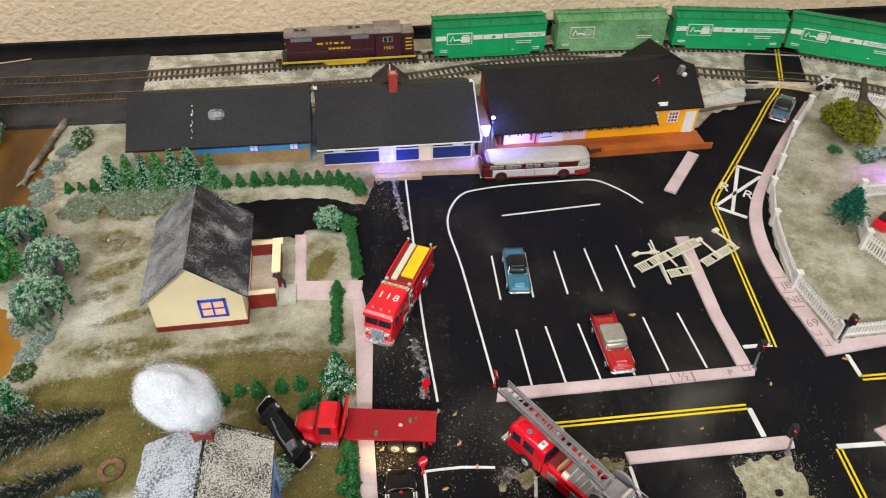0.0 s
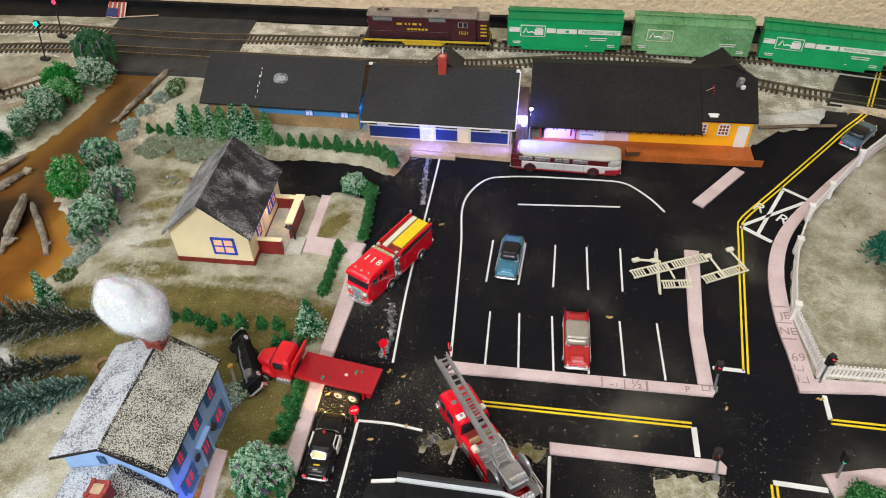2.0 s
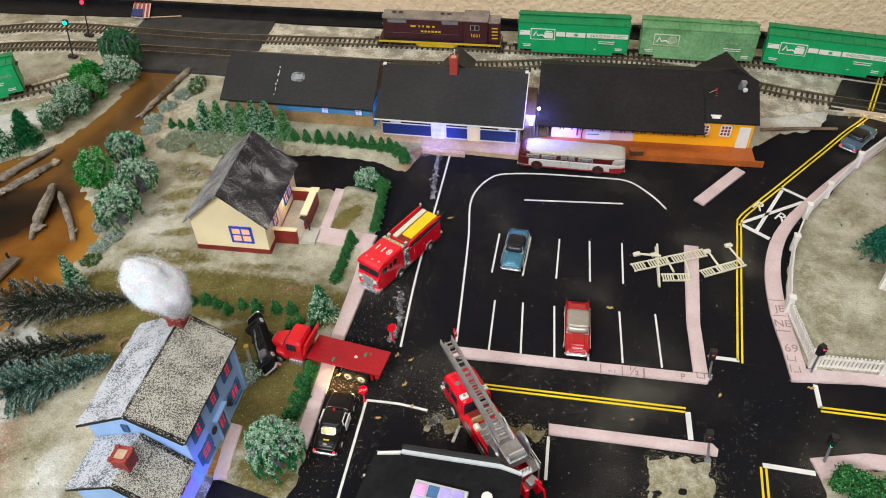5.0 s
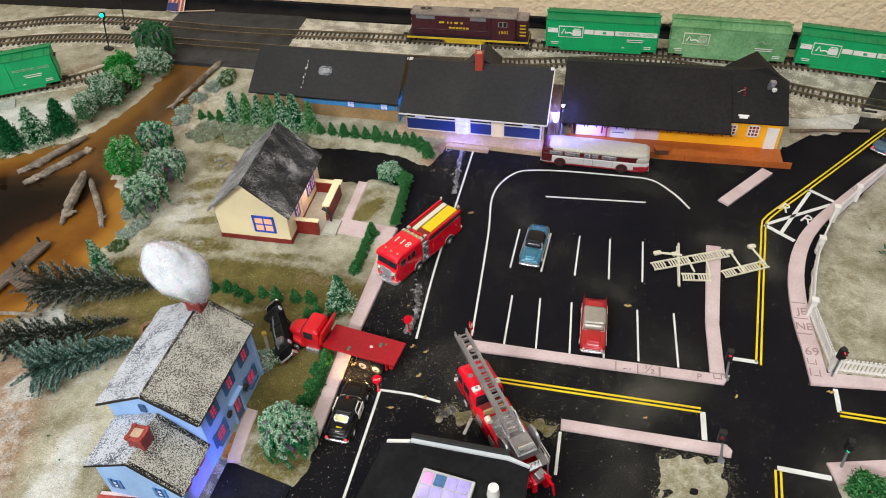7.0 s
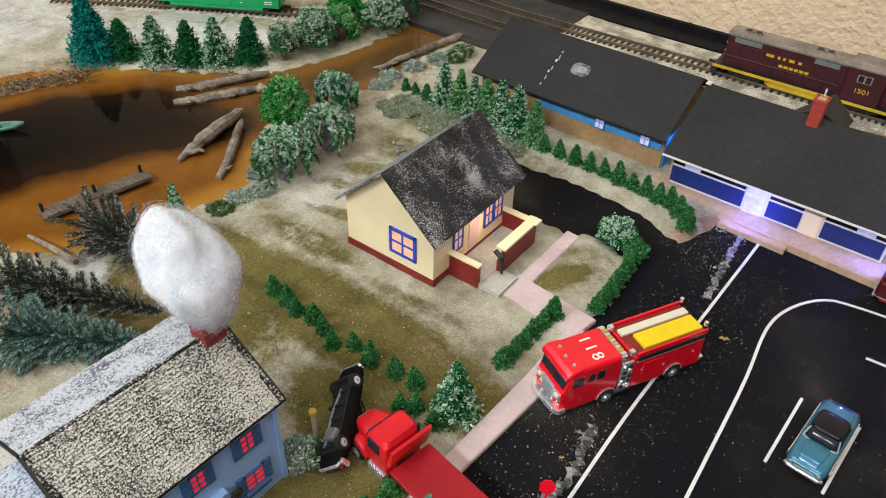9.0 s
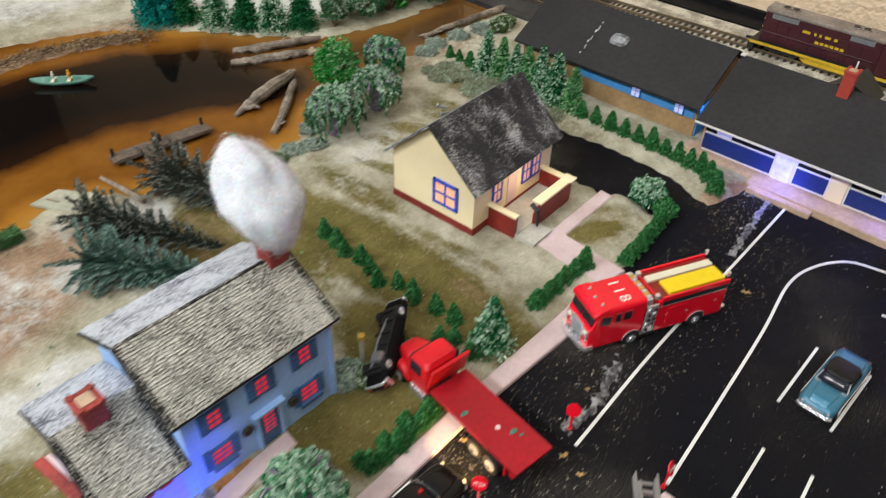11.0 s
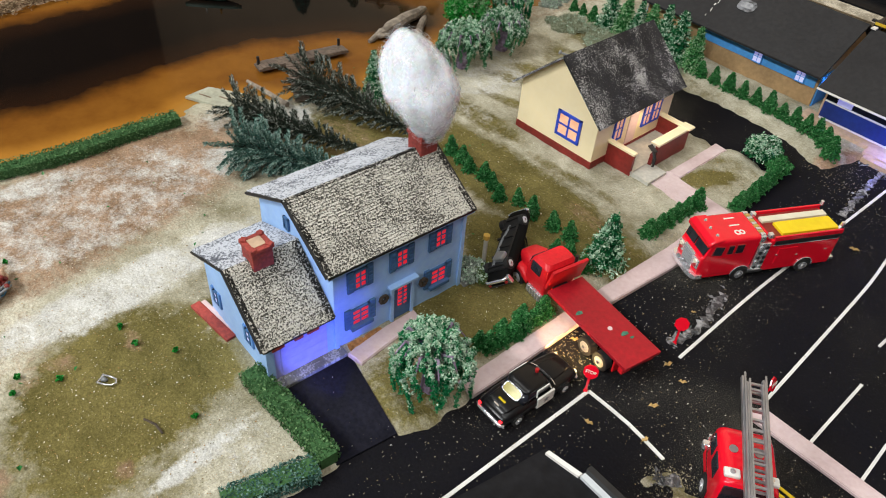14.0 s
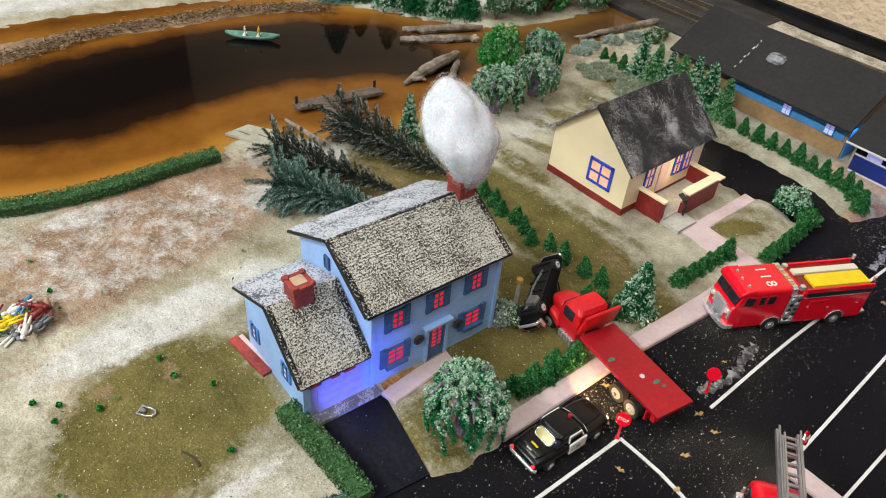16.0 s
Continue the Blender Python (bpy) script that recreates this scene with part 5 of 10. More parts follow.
def window(parent, c, w, h, face, frame_mat, pane_mat, cols=2, rows=2, bar=0.0009, deep=0.0008, name="window"):
    """A framed window on an upright wall; face is its turn about z, 0 looks to -y."""
    win = part(name, box((0, 0, 0), (w, deep, h)), pane_mat, parent)
    win.matrix_basis = pose(*c, 0, 0, face)
    for s in (-1, 1):
        part("frame", box((s * (w / 2), 0, 0), (bar, deep * 2.2, h + bar)), frame_mat, win)
        part("frame", box((0, 0, s * (h / 2)), (w + bar, deep * 2.2, bar)), frame_mat, win)
    for k in range(1, cols):
        part("mullion", box((-w / 2 + w * k / cols, 0, 0), (bar * 0.7, deep * 1.8, h)), frame_mat, win)
    for k in range(1, rows):
        part("mullion", box((0, 0, -h / 2 + h * k / rows), (w, deep * 1.8, bar * 0.7)), frame_mat, win)
    return win


def chimney(parent, c, w, h, material=None):
    ch = part("chimney", box((0, 0, 0), (w, w, h), bev=0.0004), material or BRICK_RED, parent)
    ch.location = c
    part("cap", box((0, 0, h / 2), (w * 1.14, w * 1.14, 0.0018), bev=0.0003), material or BRICK_RED, ch)
    part("flue", box((0, 0, h / 2 + 0.0006), (w * 0.62, w * 0.62, 0.0012)), TAN_PALE, ch)
    for k, (x, y) in enumerate(((-1, -1), (1, -1), (1, 1), (-1, 1))):
        part("rim_stone", box((x * w * 0.44, y * w * 0.44, h / 2 + 0.0011), (w * 0.24, w * 0.24, 0.0012 + 0.0003 * (k % 2)), 6 * k, bev=0.0002), material or BRICK_RED, ch)
    return ch


# cream cottage, gable towards -y
cot = thing("cottage", "small cream cottage with a black snow-streaked roof", "house", (-0.2405, 0.0605, 0.0025), 5.6)
HW, DEPTH, ZE, ZR = 0.0378, 0.095, 0.0425, 0.0755
part("front_wall", gable_wall(HW, 0.0008, 0.0016, 0.006, ZE, ZR), CREAM, cot)
part("back_wall", gable_wall(HW, DEPTH - 0.0008, 0.0016, 0.006, ZE, ZR), CREAM, cot)
part("side_wall", box((-HW + 0.0008, DEPTH / 2, 0.0243), (0.0016, DEPTH - 0.0034, 0.0366)), CREAM, cot)
part("side_wall", box((HW - 0.0008, DEPTH / 2, 0.0243), (0.0016, DEPTH - 0.0034, 0.0366)), CREAM, cot)
part("plinth", box((0, DEPTH / 2, 0.0028), (2 * HW + 0.001, DEPTH + 0.001, 0.0068), bev=0.0002), MAROON, cot, "dark maroon plinth")
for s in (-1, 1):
    part("roof", gable_roof(HW + 0.0002, -0.0055, DEPTH + 0.006, ZE - 0.0005, ZR + 0.0004, 0.0016, s, 0.0062), STREAK_ROOF if s > 0 else STREAK_PALE, cot, "black roof with streaks of snow")
window(cot, (0.0125, -0.0004, 0.0242), 0.0205, 0.0185, 0, BLUE_TRIM, WIN_WARM, 2, 2, 0.0022)
for y in (0.026, 0.062, 0.0735):
    window(cot, (HW + 0.0003, y, 0.026), 0.0095, 0.0185, 90, BLUE_TRIM, WIN_WARM, 2, 2, 0.0015)
door = part("door", box((HW + 0.0003, 0.0445, 0.022), (0.001, 0.011, 0.029)), TRIM_PINK, cot, "pale pink front door")
part("door_frame", box((HW + 0.0002, 0.0445, 0.037), (0.0014, 0.013, 0.0012)), CREAM, door)
porch = thing("porch", "concrete cottage porch behind low maroon walls with cream tops", "porch", (-0.2405, 0.0605, 0.0022), 5.6)
CONCRETE = mat("pale_concrete", (0.5, 0.49, 0.43), 0.85, 0, 0.1, 400, 0.3, 0.3, (0.58, 0.56, 0.5), 60)
part("floor_slab", box((HW + 0.0125, 0.0510, 0.0022), (0.025, 0.066, 0.0044)), CONCRETE, porch)
part("front_slab", box((HW + 0.0328, 0.0295, 0.0019), (0.0152, 0.0225, 0.0038), 0, 0, 2), CONCRETE, porch)


def low_wall(a, c, wide=0.0046, shift=0.0):
    a, c = Vector(a), Vector(c)
    mid, ln = (a + c) / 2, (c - a).length
    ang = math.degrees(math.atan2((c - a).y, (c - a).x))
    w_ = part("low_wall", box((0, 0, 0.0092), (ln, 0.0026, 0.0184)), MAROON, porch)
    w_.matrix_basis = pose(mid.x, mid.y, 0, 0, 0, ang)
    part("coping", box((0, shift, 0.0192), (ln + 0.0012, wide, 0.0018), bev=0.0003), CREAM, w_)
    return w_


low_wall((HW + 0.0005, 0.0185), (HW + 0.024, 0.0185))
low_wall((HW + 0.0265, 0.0425), (HW + 0.0265, 0.083), 0.0076, 0.0018)
low_wall((HW + 0.0005, 0.0825), (HW + 0.024, 0.0825))
part("corner_cap", box((HW + 0.0258, 0.0815, 0.0206), (0.0095, 0.0075, 0.0014), bev=0.0003), CREAM, porch)
part("torn_wall_end", box((HW + 0.0262, 0.0398, 0.0066), (0.0026, 0.0052, 0.0132), 10), MAROON, porch, "torn maroon wall end")
bits = part("broken_gate", box((HW + 0.0255, 0.0385, 0.0172), (0.0078, 0.0034, 0.0012), -20, 14, 10), BLACK, porch, "broken black gate piece hanging askew")
part("gate_bar", tube([(HW + 0.0275, 0.0375, 0.016), (HW + 0.031, 0.0352, 0.0125), (HW + 0.0315, 0.0345, 0.006)], [0.0012, 0.0014, 0.0009], 5), BLACK, bits)

# powder-blue two-storey house, ridge along y, front towards +x
bh = thing("blue_house", "powder blue two-storey house with a snow-dusted shingle roof", "house", (-0.1935, -0.1815, 0.002), 3.2)
rng = np.random.default_rng(5)


def slope_slab(ridge, eave, y0, y1, thick=0.0013):
    """One roof slope between a ridge line and an eave line, both as x, z."""
    (rx_, rz_), (ex, ez) = ridge, eave
    return loft([[(ex, y, ez), (rx_, y, rz_), (rx_, y, rz_ + thick), (ex, y, ez + thick)] for y in (y0, y1)])


def shingle_slope(name, ridge, eave, y0, y1, courses, material):
    """Overlapping courses of shingles, each with its butt edge standing proud."""
    a, d = Vector((ridge[0], 0, ridge[1])), Vector((eave[0] - ridge[0], 0, eave[1] - ridge[1]))
    turn = math.degrees(math.atan2(-d.z, d.x))
    up = Vector((-d.z, 0, d.x)).normalized() * (1 if d.x > 0 else -1)
    verts, faces = [], []
    step_ = d.length / courses
    d = d.normalized()
    for k in range(courses):
        y = y0 - 0.004 * rng.random()
        while y < y1:
            w_ = 0.003 + 0.0035 * rng.random()
            ya, yb = max(y, y0), min(y + w_ - 0.00012, y1)
            y += w_
            if yb - ya < 0.0004:
                continue
            top = a + d * step_ * (k - 0.15) + up * 0.0013
            low = a + d * step_ * (k + 1.0 + 0.3 * (rng.random() - 0.5)) + up * (0.0017 + 0.0004 * rng.random())
            foot = low - up * 0.0009
            i = len(verts)
            for p in (top, low, foot):
                verts += [(p.x, ya, p.z), (p.x, yb, p.z)]
            faces += [(i, i + 1, i + 3, i + 2), (i + 2, i + 3, i + 5, i + 4), (i, i + 2, i + 4), (i + 1, i + 5, i + 3)]
    me_ = bpy.data.meshes.new(name)
    me_.from_pydata(verts, [], faces)
    me_.materials.append(material)
    me_.materials.append(BUTT)
    for k, p in enumerate(me_.polygons):
        p.material_index = k % 4 > 0 and (k // 4 * 7919) % 11 < 6
    ob_ = new(name, me_)
    ob_.parent = bh
    return tagged(ob_, kind="stuff")


XL, XR, Y0, Y1 = -0.0325, 0.0405, -0.002, 0.087
RIDGE, EAVE_R, EAVE_L = (0.0050, 0.0822), (0.0437, 0.0590), (-0.0377, 0.0612)
PROFILE = [(XL, 0), (XR, 0), (XR, 0.0600), (RIDGE[0], 0.0815), (XL, 0.0630)]
for y in (Y0 + 0.0008, Y1 - 0.0008):
    part("gable_wall", loft([[(x, yy, z) for x, z in PROFILE] for yy in (y - 0.0008, y + 0.0008)]), HOUSE_BLUE, bh)
part("long_wall", box((XR - 0.0008, (Y0 + Y1) / 2, 0.030), (0.0016, Y1 - Y0 - 0.0034, 0.0596)), HOUSE_BLUE, bh)
part("long_wall", box((XL + 0.0008, (Y0 + Y1) / 2, 0.0312), (0.0016, Y1 - Y0 - 0.0034, 0.0622)), HOUSE_BLUE, bh)
part("roof", slope_slab(RIDGE, EAVE_R, Y0 - 0.0045, Y1 + 0.004), SHINGLE, bh, "grey shingle roof dusted with snow")
part("roof", slope_slab(RIDGE, EAVE_L, Y0 - 0.0045, Y1 + 0.004), SNOW_ROOF, bh, "roof slope covered with snow")
shingle_slope("shingles", RIDGE, EAVE_R, Y0 - 0.0012, Y1 + 0.0007, 27, SHINGLE)
for y in (Y0 - 0.0042, Y1 + 0.0007):
    shingle_slope("edge_shingles", RIDGE, EAVE_R, y, y + 0.003, 27, EDGE_SHINGLE)
shingle_slope("snowy_shingles", RIDGE, EAVE_L, Y0 - 0.0042, Y1 + 0.0037, 22, SNOW_ROOF)
for yy in (Y0 - 0.0048, Y1 + 0.0042):
    part("rake_board", tube([(RIDGE[0] + 0.0005, yy, RIDGE[1] + 0.0008), (EAVE_R[0], yy, EAVE_R[1] + 0.0005)], 0.0009, 6), BLACK, bh, "dark roof edge")
    part("rake_board", tube([(RIDGE[0] - 0.0005, yy, RIDGE[1] + 0.0008), (EAVE_L[0], yy, EAVE_L[1] + 0.0005)], 0.0009, 6), BLACK, bh, "dark roof edge")
part("gutter", box((EAVE_R[0] - 0.0006, (Y0 + Y1) / 2, EAVE_R[1] - 0.0012), (0.0014, Y1 - Y0 + 0.008, 0.0014)), HOUSE_BLUE, bh, "pale blue gutter")
part("eave_edge", box((EAVE_R[0] + 0.0004, (Y0 + Y1) / 2, EAVE_R[1] + 0.0004), (0.0012, Y1 - Y0 + 0.0085, 0.0012)), BLACK, bh, "dark roof edge")
part("ridge_edge", box((RIDGE[0], (Y0 + Y1) / 2, RIDGE[1] + 0.0014), (0.0018, Y1 - Y0 + 0.008, 0.001), bev=0.0003), EDGE_SHINGLE, bh, "dark worn ridge")
for y, z, w_, h_ in ((0.0147, 0.0462, 0.0075, 0.0118), (0.042, 0.0466, 0.0075, 0.0118), (0.0689, 0.0475, 0.0075, 0.0118), (0.0144, 0.0192, 0.0112, 0.0112), (0.0689, 0.0190, 0.0112, 0.0112)):
    w1 = window(bh, (XR + 0.0006, y, z), w_, h_, 90, SLATE_BLUE, WIN_RED, 2, 3, 0.0011)
    for s in (-1, 1):
        part("shutter", box((s * (w_ / 2 + 0.0024), 0.0, 0), (0.0040, 0.0014, h_ + 0.003), bev=0.0002), SLATE_BLUE, w1, "slate blue shutter")
        for j in range(4):
            part("louvre", box((s * (w_ / 2 + 0.0024), -0.0008, -h_ / 2 + h_ * (j + 0.5) / 4), (0.003, 0.0005, 0.0018)), SLATE_BLUE, w1)
    if z < 0.02:
        part("flower_box", box((0, -0.0016, -h_ / 2 - 0.001), (w_ + 0.003, 0.0026, 0.0024)), SLATE_BLUE, w1)
door = part("door", box((XR + 0.0006, 0.0425, 0.0142), (0.0012, 0.0115, 0.0250)), SLATE_BLUE, bh, "slate blue front door with a red lit pane")
part("door_pane", box((XR + 0.0014, 0.0425, 0.0180), (0.0008, 0.006, 0.0132)), WIN_RED, door)
for k in range(4):
    part("glazing_bar", box((XR + 0.0019, 0.0425, 0.0135 + 0.0031 * k), (0.0006, 0.006, 0.0007)), SLATE_BLUE, door)
part("glazing_bar", box((XR + 0.0019, 0.0425, 0.0180), (0.0006, 0.0009, 0.0132)), SLATE_BLUE, door)
for y in (0.0355, 0.0495):
    part("door_frame", box((XR + 0.0010, y, 0.0138), (0.0022, 0.0018, 0.0272)), HOUSE_BLUE, door)
part("door_hood", box((XR + 0.0018, 0.0427, 0.0282), (0.0038, 0.0198, 0.0018), bev=0.0003), HOUSE_BLUE, door)
window(bh, (-0.0017, Y0 - 0.0004, 0.0625), 0.0042, 0.0072, 0, SLATE_BLUE, SLATE_BLUE, 1, 2, 0.0008)
for y in (Y0 + 0.001, Y1 - 0.001):
    part("corner_board", box((XR, y, 0.0295), (0.0024, 0.0024, 0.059)), HOUSE_BLUE, bh)
ch = chimney(bh, (0.0045, Y1 - 0.004, 0.0800), 0.0118, 0.0235)
part("snow_cap", box((0, 0, 0.0130), (0.0118, 0.0118, 0.0012), bev=0.0005), SNOW_ROOF, ch, "dusting of snow")
# lower wing with a garage
WL_, WR_, WY = -0.0265, 0.0396, -0.0412
W_RIDGE, W_EAVE_R, W_EAVE_L = (0.0087, 0.0583), (0.0424, 0.0285), (-0.0302, 0.0428)
W_PROFILE = [(WL_, 0), (WR_, 0), (WR_, 0.0306), (W_RIDGE[0], 0.0576), (WL_, 0.0440)]
part("wing_gable", loft([[(x, yy, z) for x, z in W_PROFILE] for yy in (WY, WY + 0.0016)]), HOUSE_BLUE, bh)
part("wing_wall", box((WL_ + 0.0008, WY / 2 - 0.001, 0.0218), (0.0016, -WY - 0.0054, 0.0434)), HOUSE_BLUE, bh)
part("wing_wall", box((WR_ - 0.0008, WY / 2 - 0.001, 0.0151), (0.0016, -WY - 0.0054, 0.0302)), LILAC, bh)
part("wing_roof", slope_slab(W_RIDGE, W_EAVE_R, WY - 0.004, Y0 - 0.0002), SHINGLE, bh)
part("wing_roof", slope_slab(W_RIDGE, W_EAVE_L, WY - 0.004, Y0 - 0.0002), SNOW_ROOF, bh, "wing slope covered with snow")
shingle_slope("wing_shingles", W_RIDGE, W_EAVE_R, WY - 0.0012, Y0 - 0.0045, 26, SHINGLE)
for y, w_ in ((WY - 0.0037, 0.0025), (Y0 - 0.0045, 0.0039)):
    shingle_slope("edge_shingles", W_RIDGE, W_EAVE_R, y, y + w_, 26, EDGE_SHINGLE)
shingle_slope("snowy_wing_shingles", W_RIDGE, W_EAVE_L, WY - 0.0037, Y0 - 0.0006, 19, SNOW_ROOF)
for e in (W_EAVE_R, W_EAVE_L):
    part("rake_board", tube([(W_RIDGE[0], WY - 0.0043, W_RIDGE[1] + 0.0008), (e[0], WY - 0.0043, e[1] + 0.0005)], 0.0008, 6), BLACK, bh, "dark roof edge")
part("wing_gutter", box((W_EAVE_R[0] - 0.0004, WY / 2 - 0.003, W_EAVE_R[1] - 0.0006), (0.0012, -WY + 0.001, 0.001)), BLACK, bh, "dark edge under the eave")
for y, w_ in ((-0.016, 0.007), (-0.0245, 0.005), (-0.0365, 0.007)):
    part("paint_chip", box((W_EAVE_R[0] + 0.0002, y, W_EAVE_R[1] - 0.0016), (0.001, w_, 0.0014)), BRICK_RED, bh, "red chip under the eave")
for y, z in ((0.0295, 0.0225), (0.0575, 0.0200)):
    bm = bmesh.new()
    for k in range(12):
        a_ = k * 0.5236
        box((XR + 0.0016, y + 0.0022 * math.cos(a_), z + 0.0022 * math.sin(a_)), (0.0016, 0.0015, 0.0015), 20 * k, 35 * k, 0, bm)
    part("wreath", bm, TWIG, bh, "small dark wreath")
door = part("garage_door", box((WR_ + 0.0003, -0.0205, 0.0130), (0.001, 0.0275, 0.0245)), LILAC, bh, "lilac garage door with raised panels")
for k in range(4):
    part("door_panel", box((WR_ + 0.0006, -0.0205, 0.0040 + 0.006 * k), (0.0006, 0.0262, 0.0056)), LILAC, door)
for y in (-0.0405, -0.0045):
    part("corner_board", box((WR_ + 0.0002, y, 0.0148), (0.0014, 0.0044, 0.0296)), HOUSE_BLUE, bh)
for x, z in ((-0.0163, 0.0183), (0.0200, 0.0190)):
    w1 = window(bh, (x, WY - 0.0004, z), 0.0040, 0.0085, 0, SLATE_BLUE, WIN_PALE, 1, 2, 0.0010)
    for s in (-1, 1):
        part("shutter", box((s * 0.0038, 0, 0), (0.0024, 0.0012, 0.0115), bev=0.0002), mat("worn_blue_shutter", (0.09, 0.22, 0.50), 0.6, 0, 0.2, 500, 0.1), w1, "worn blue shutter")
ch = chimney(bh, (0.0090, -0.0255, 0.0610), 0.0115, 0.0135)
for sx in (-1, 1):
    for sy in (-1, 1):
        part("loose_brick", box((sx * 0.0048, sy * 0.0046, 0.0078), (0.0034, 0.0026, 0.0018), 25 * sx + 10 * sy, 8 * sy, bev=0.0003), BRICK_RED, ch)
step = thing("brick_step", "weathered red brick step beside the blue house", "step", (-0.2075, -0.2285, 0.002), 10)
part("tread", box((0, 0, 0.0014), (0.036, 0.006, 0.0028), bev=0.0005), BRICK_RED, step)
part("riser", box((0, 0.0045, 0.0012), (0.034, 0.003, 0.0024), bev=0.0004), TRIM_PINK, step)
found = thing("house_footing", "gritty grey footing along the blue house front", "footing", (-0.1935, -0.1815, 0.0), 3.2)
part("footing", box((WR_ + 0.0040, -0.0200, 0.0018), (0.0075, 0.044, 0.0036), bev=0.0008), GRIT, found)
part("footing", box((XR - 0.006, Y1 + 0.010, 0.002), (0.022, 0.019, 0.004), bev=0.001), GRIT, found)
part("bare_soil", box((XR + 0.0028, 0.0165, 0.0014), (0.0050, 0.024, 0.0028), bev=0.0008), mat("orange_soil", (0.30, 0.13, 0.035), 0.95, 0, 0.3, 600, 0.6), found, "orange-brown soil along the wall")
# cotton smoke over the chimney
smoke = thing("smoke_puff", "puff of white cotton wool standing as smoke", "smoke", (-0.2015, -0.0965, 0.1165))
for name, size, m_ in (("wool", 0.92, COTTON), ("wool_layer", 0.96, gauze("teased_wool", 0.72, 1.1))):
    sm = bmesh.new()
    bmesh.ops.create_icosphere(sm, subdivisions=5, radius=1)
    for v in sm.verts:
        d = v.co.normalized()
        k = size * (0.95 + 0.14 * noise.noise(d * 1.3) + 0.05 * noise.noise(d * 2.6) + 0.008 * noise.noise(d * 9))
        w_ = 0.024 * (1 - 0.5 * max(0, -d.z) ** 1.3) * (1 - 0.12 * max(0, d.z))
        v.co = Vector((d.x * w_, d.y * w_ * 0.92, d.z * 0.0305)) * k + Vector((-0.0115 * d.z, -0.001 * d.z, 0))
    part(name, sm, m_, smoke, smooth=True)
rng = np.random.default_rng(9)
k = 6500
d = rand_dirs(rng, k)
kk = np.array([0.95 + 0.14 * noise.noise(Vector(q) * 1.3) + 0.05 * noise.noise(Vector(q) * 2.6) for q in d])
w_ = 0.024 * (1 - 0.5 * np.clip(-d[:, 2], 0, 1) ** 1.3) * (1 - 0.12 * np.clip(d[:, 2], 0, 1))
c = np.stack([d[:, 0] * w_, d[:, 1] * w_ * 0.92, d[:, 2] * 0.0305], 1) * (kk * (0.93 + 0.12 * rng.random(k) ** 1.5))[:, None] + np.stack([-0.0115 * d[:, 2], -0.001 * d[:, 2], 0 * w_], 1)
u = unit(perp(rng, d) + 0.45 * d * rng.normal(size=(k, 1)))
scatter_mesh("wool_fuzz", c, u * 0.0017 * (0.3 + rng.random((k, 1))), perp(rng, u) * 0.00003, COTTON, smoke, 0.05)


# ---- the row of station buildings ----
def long_roof(parent, length, half, ze, zr):
    """A ridge roof along x whose front eave stands at y = 0."""
    for s in (-1, 1):
        ring = [(s * half, ze), (0, zr), (0, zr + 0.002), (s * half, ze + 0.0018)]
        part("roof", loft([[(x, half + p, z) for p, z in ring] for x in (0, length)]), ROOF, parent)
    for x in (0.006, length - 0.006):
        part("gable", loft([[(xx, 0.009, ze - 0.004), (xx, 2 * half - 0.009, ze - 0.004), (xx, half, zr - 0.001)] for xx in (x - 0.0008, x + 0.0008)]), TAN, parent)


st = thing("storage_shed", "long shed with a black roof and sky blue wall", "building", (-0.3545, 0.275, 0.002), 4.3)
long_roof(st, 0.190, 0.058, 0.0315, 0.064)
part("front_wall", box((0.095, 0.0125, 0.016), (0.182, 0.0016, 0.032)), TAN, st, "tan lower boarding")
part("upper_wall", box((0.125, 0.0112, 0.0238), (0.118, 0.0014, 0.0125)), SKY_BLUE, st, "sky blue upper boarding")
part("back_wall", box((0.095, 0.104, 0.016), (0.182, 0.0016, 0.032)), TAN, st)
for x in (0.0035, 0.1865):
    part("side_wall", box((x, 0.058, 0.0145), (0.0016, 0.0895, 0.029)), SKY_BLUE, st)
for x in (0.128, 0.17):
    window(st, (x, 0.0098, 0.0235), 0.0085, 0.0105, 0, SKY_BLUE, WIN_PALE, 2, 2, 0.0007)
FADED = speckled("faded_patch", (0.05, 0.05, 0.054), (0.24, 0.25, 0.27), 260, 0.25, 0.6, 0.1, (0.1, 0.1, 0.105), 90, 0.3, None, 0.3)
patch_ = part("roof_patch", prism(rounded(0.0085, 0.0065, 0.0052, 5), 0.0, 0.0004), FADED, st, "faded grey patch")
patch_.matrix_basis = pose(0.092, 0.032, 0.0518, 29.2)
part("patch_core", prism(rounded(0.0055, 0.0034, 0.0028, 4), 0.0004, 0.0007), mat("pale_smudge", (0.3, 0.31, 0.33), 0.6, 0, 0.2, 400, 0.1), patch_)
for k, (u, v, w_, ln) in enumerate(((0.0, 0.010, 0.0006, 0.002), (0.0006, 0.0165, 0.0005, 0.0045), (-0.0004, 0.0225, 0.0012, 0.0022), (0.0008, 0.026, 0.0005, 0.004), (0.0, 0.0335, 0.0014, 0.003), (0.001, 0.0365, 0.0005, 0.0052), (0.0004, 0.0425, 0.0008, 0.0016))):
    part("paint_drip", box((0.0665 + u, v, 0.0318 + v * 0.56 + 0.0017), (w_, ln, 0.0003), 4 + 9 * (k % 2), 29.2), TRIM_WHITE, st, "splash of white paint")

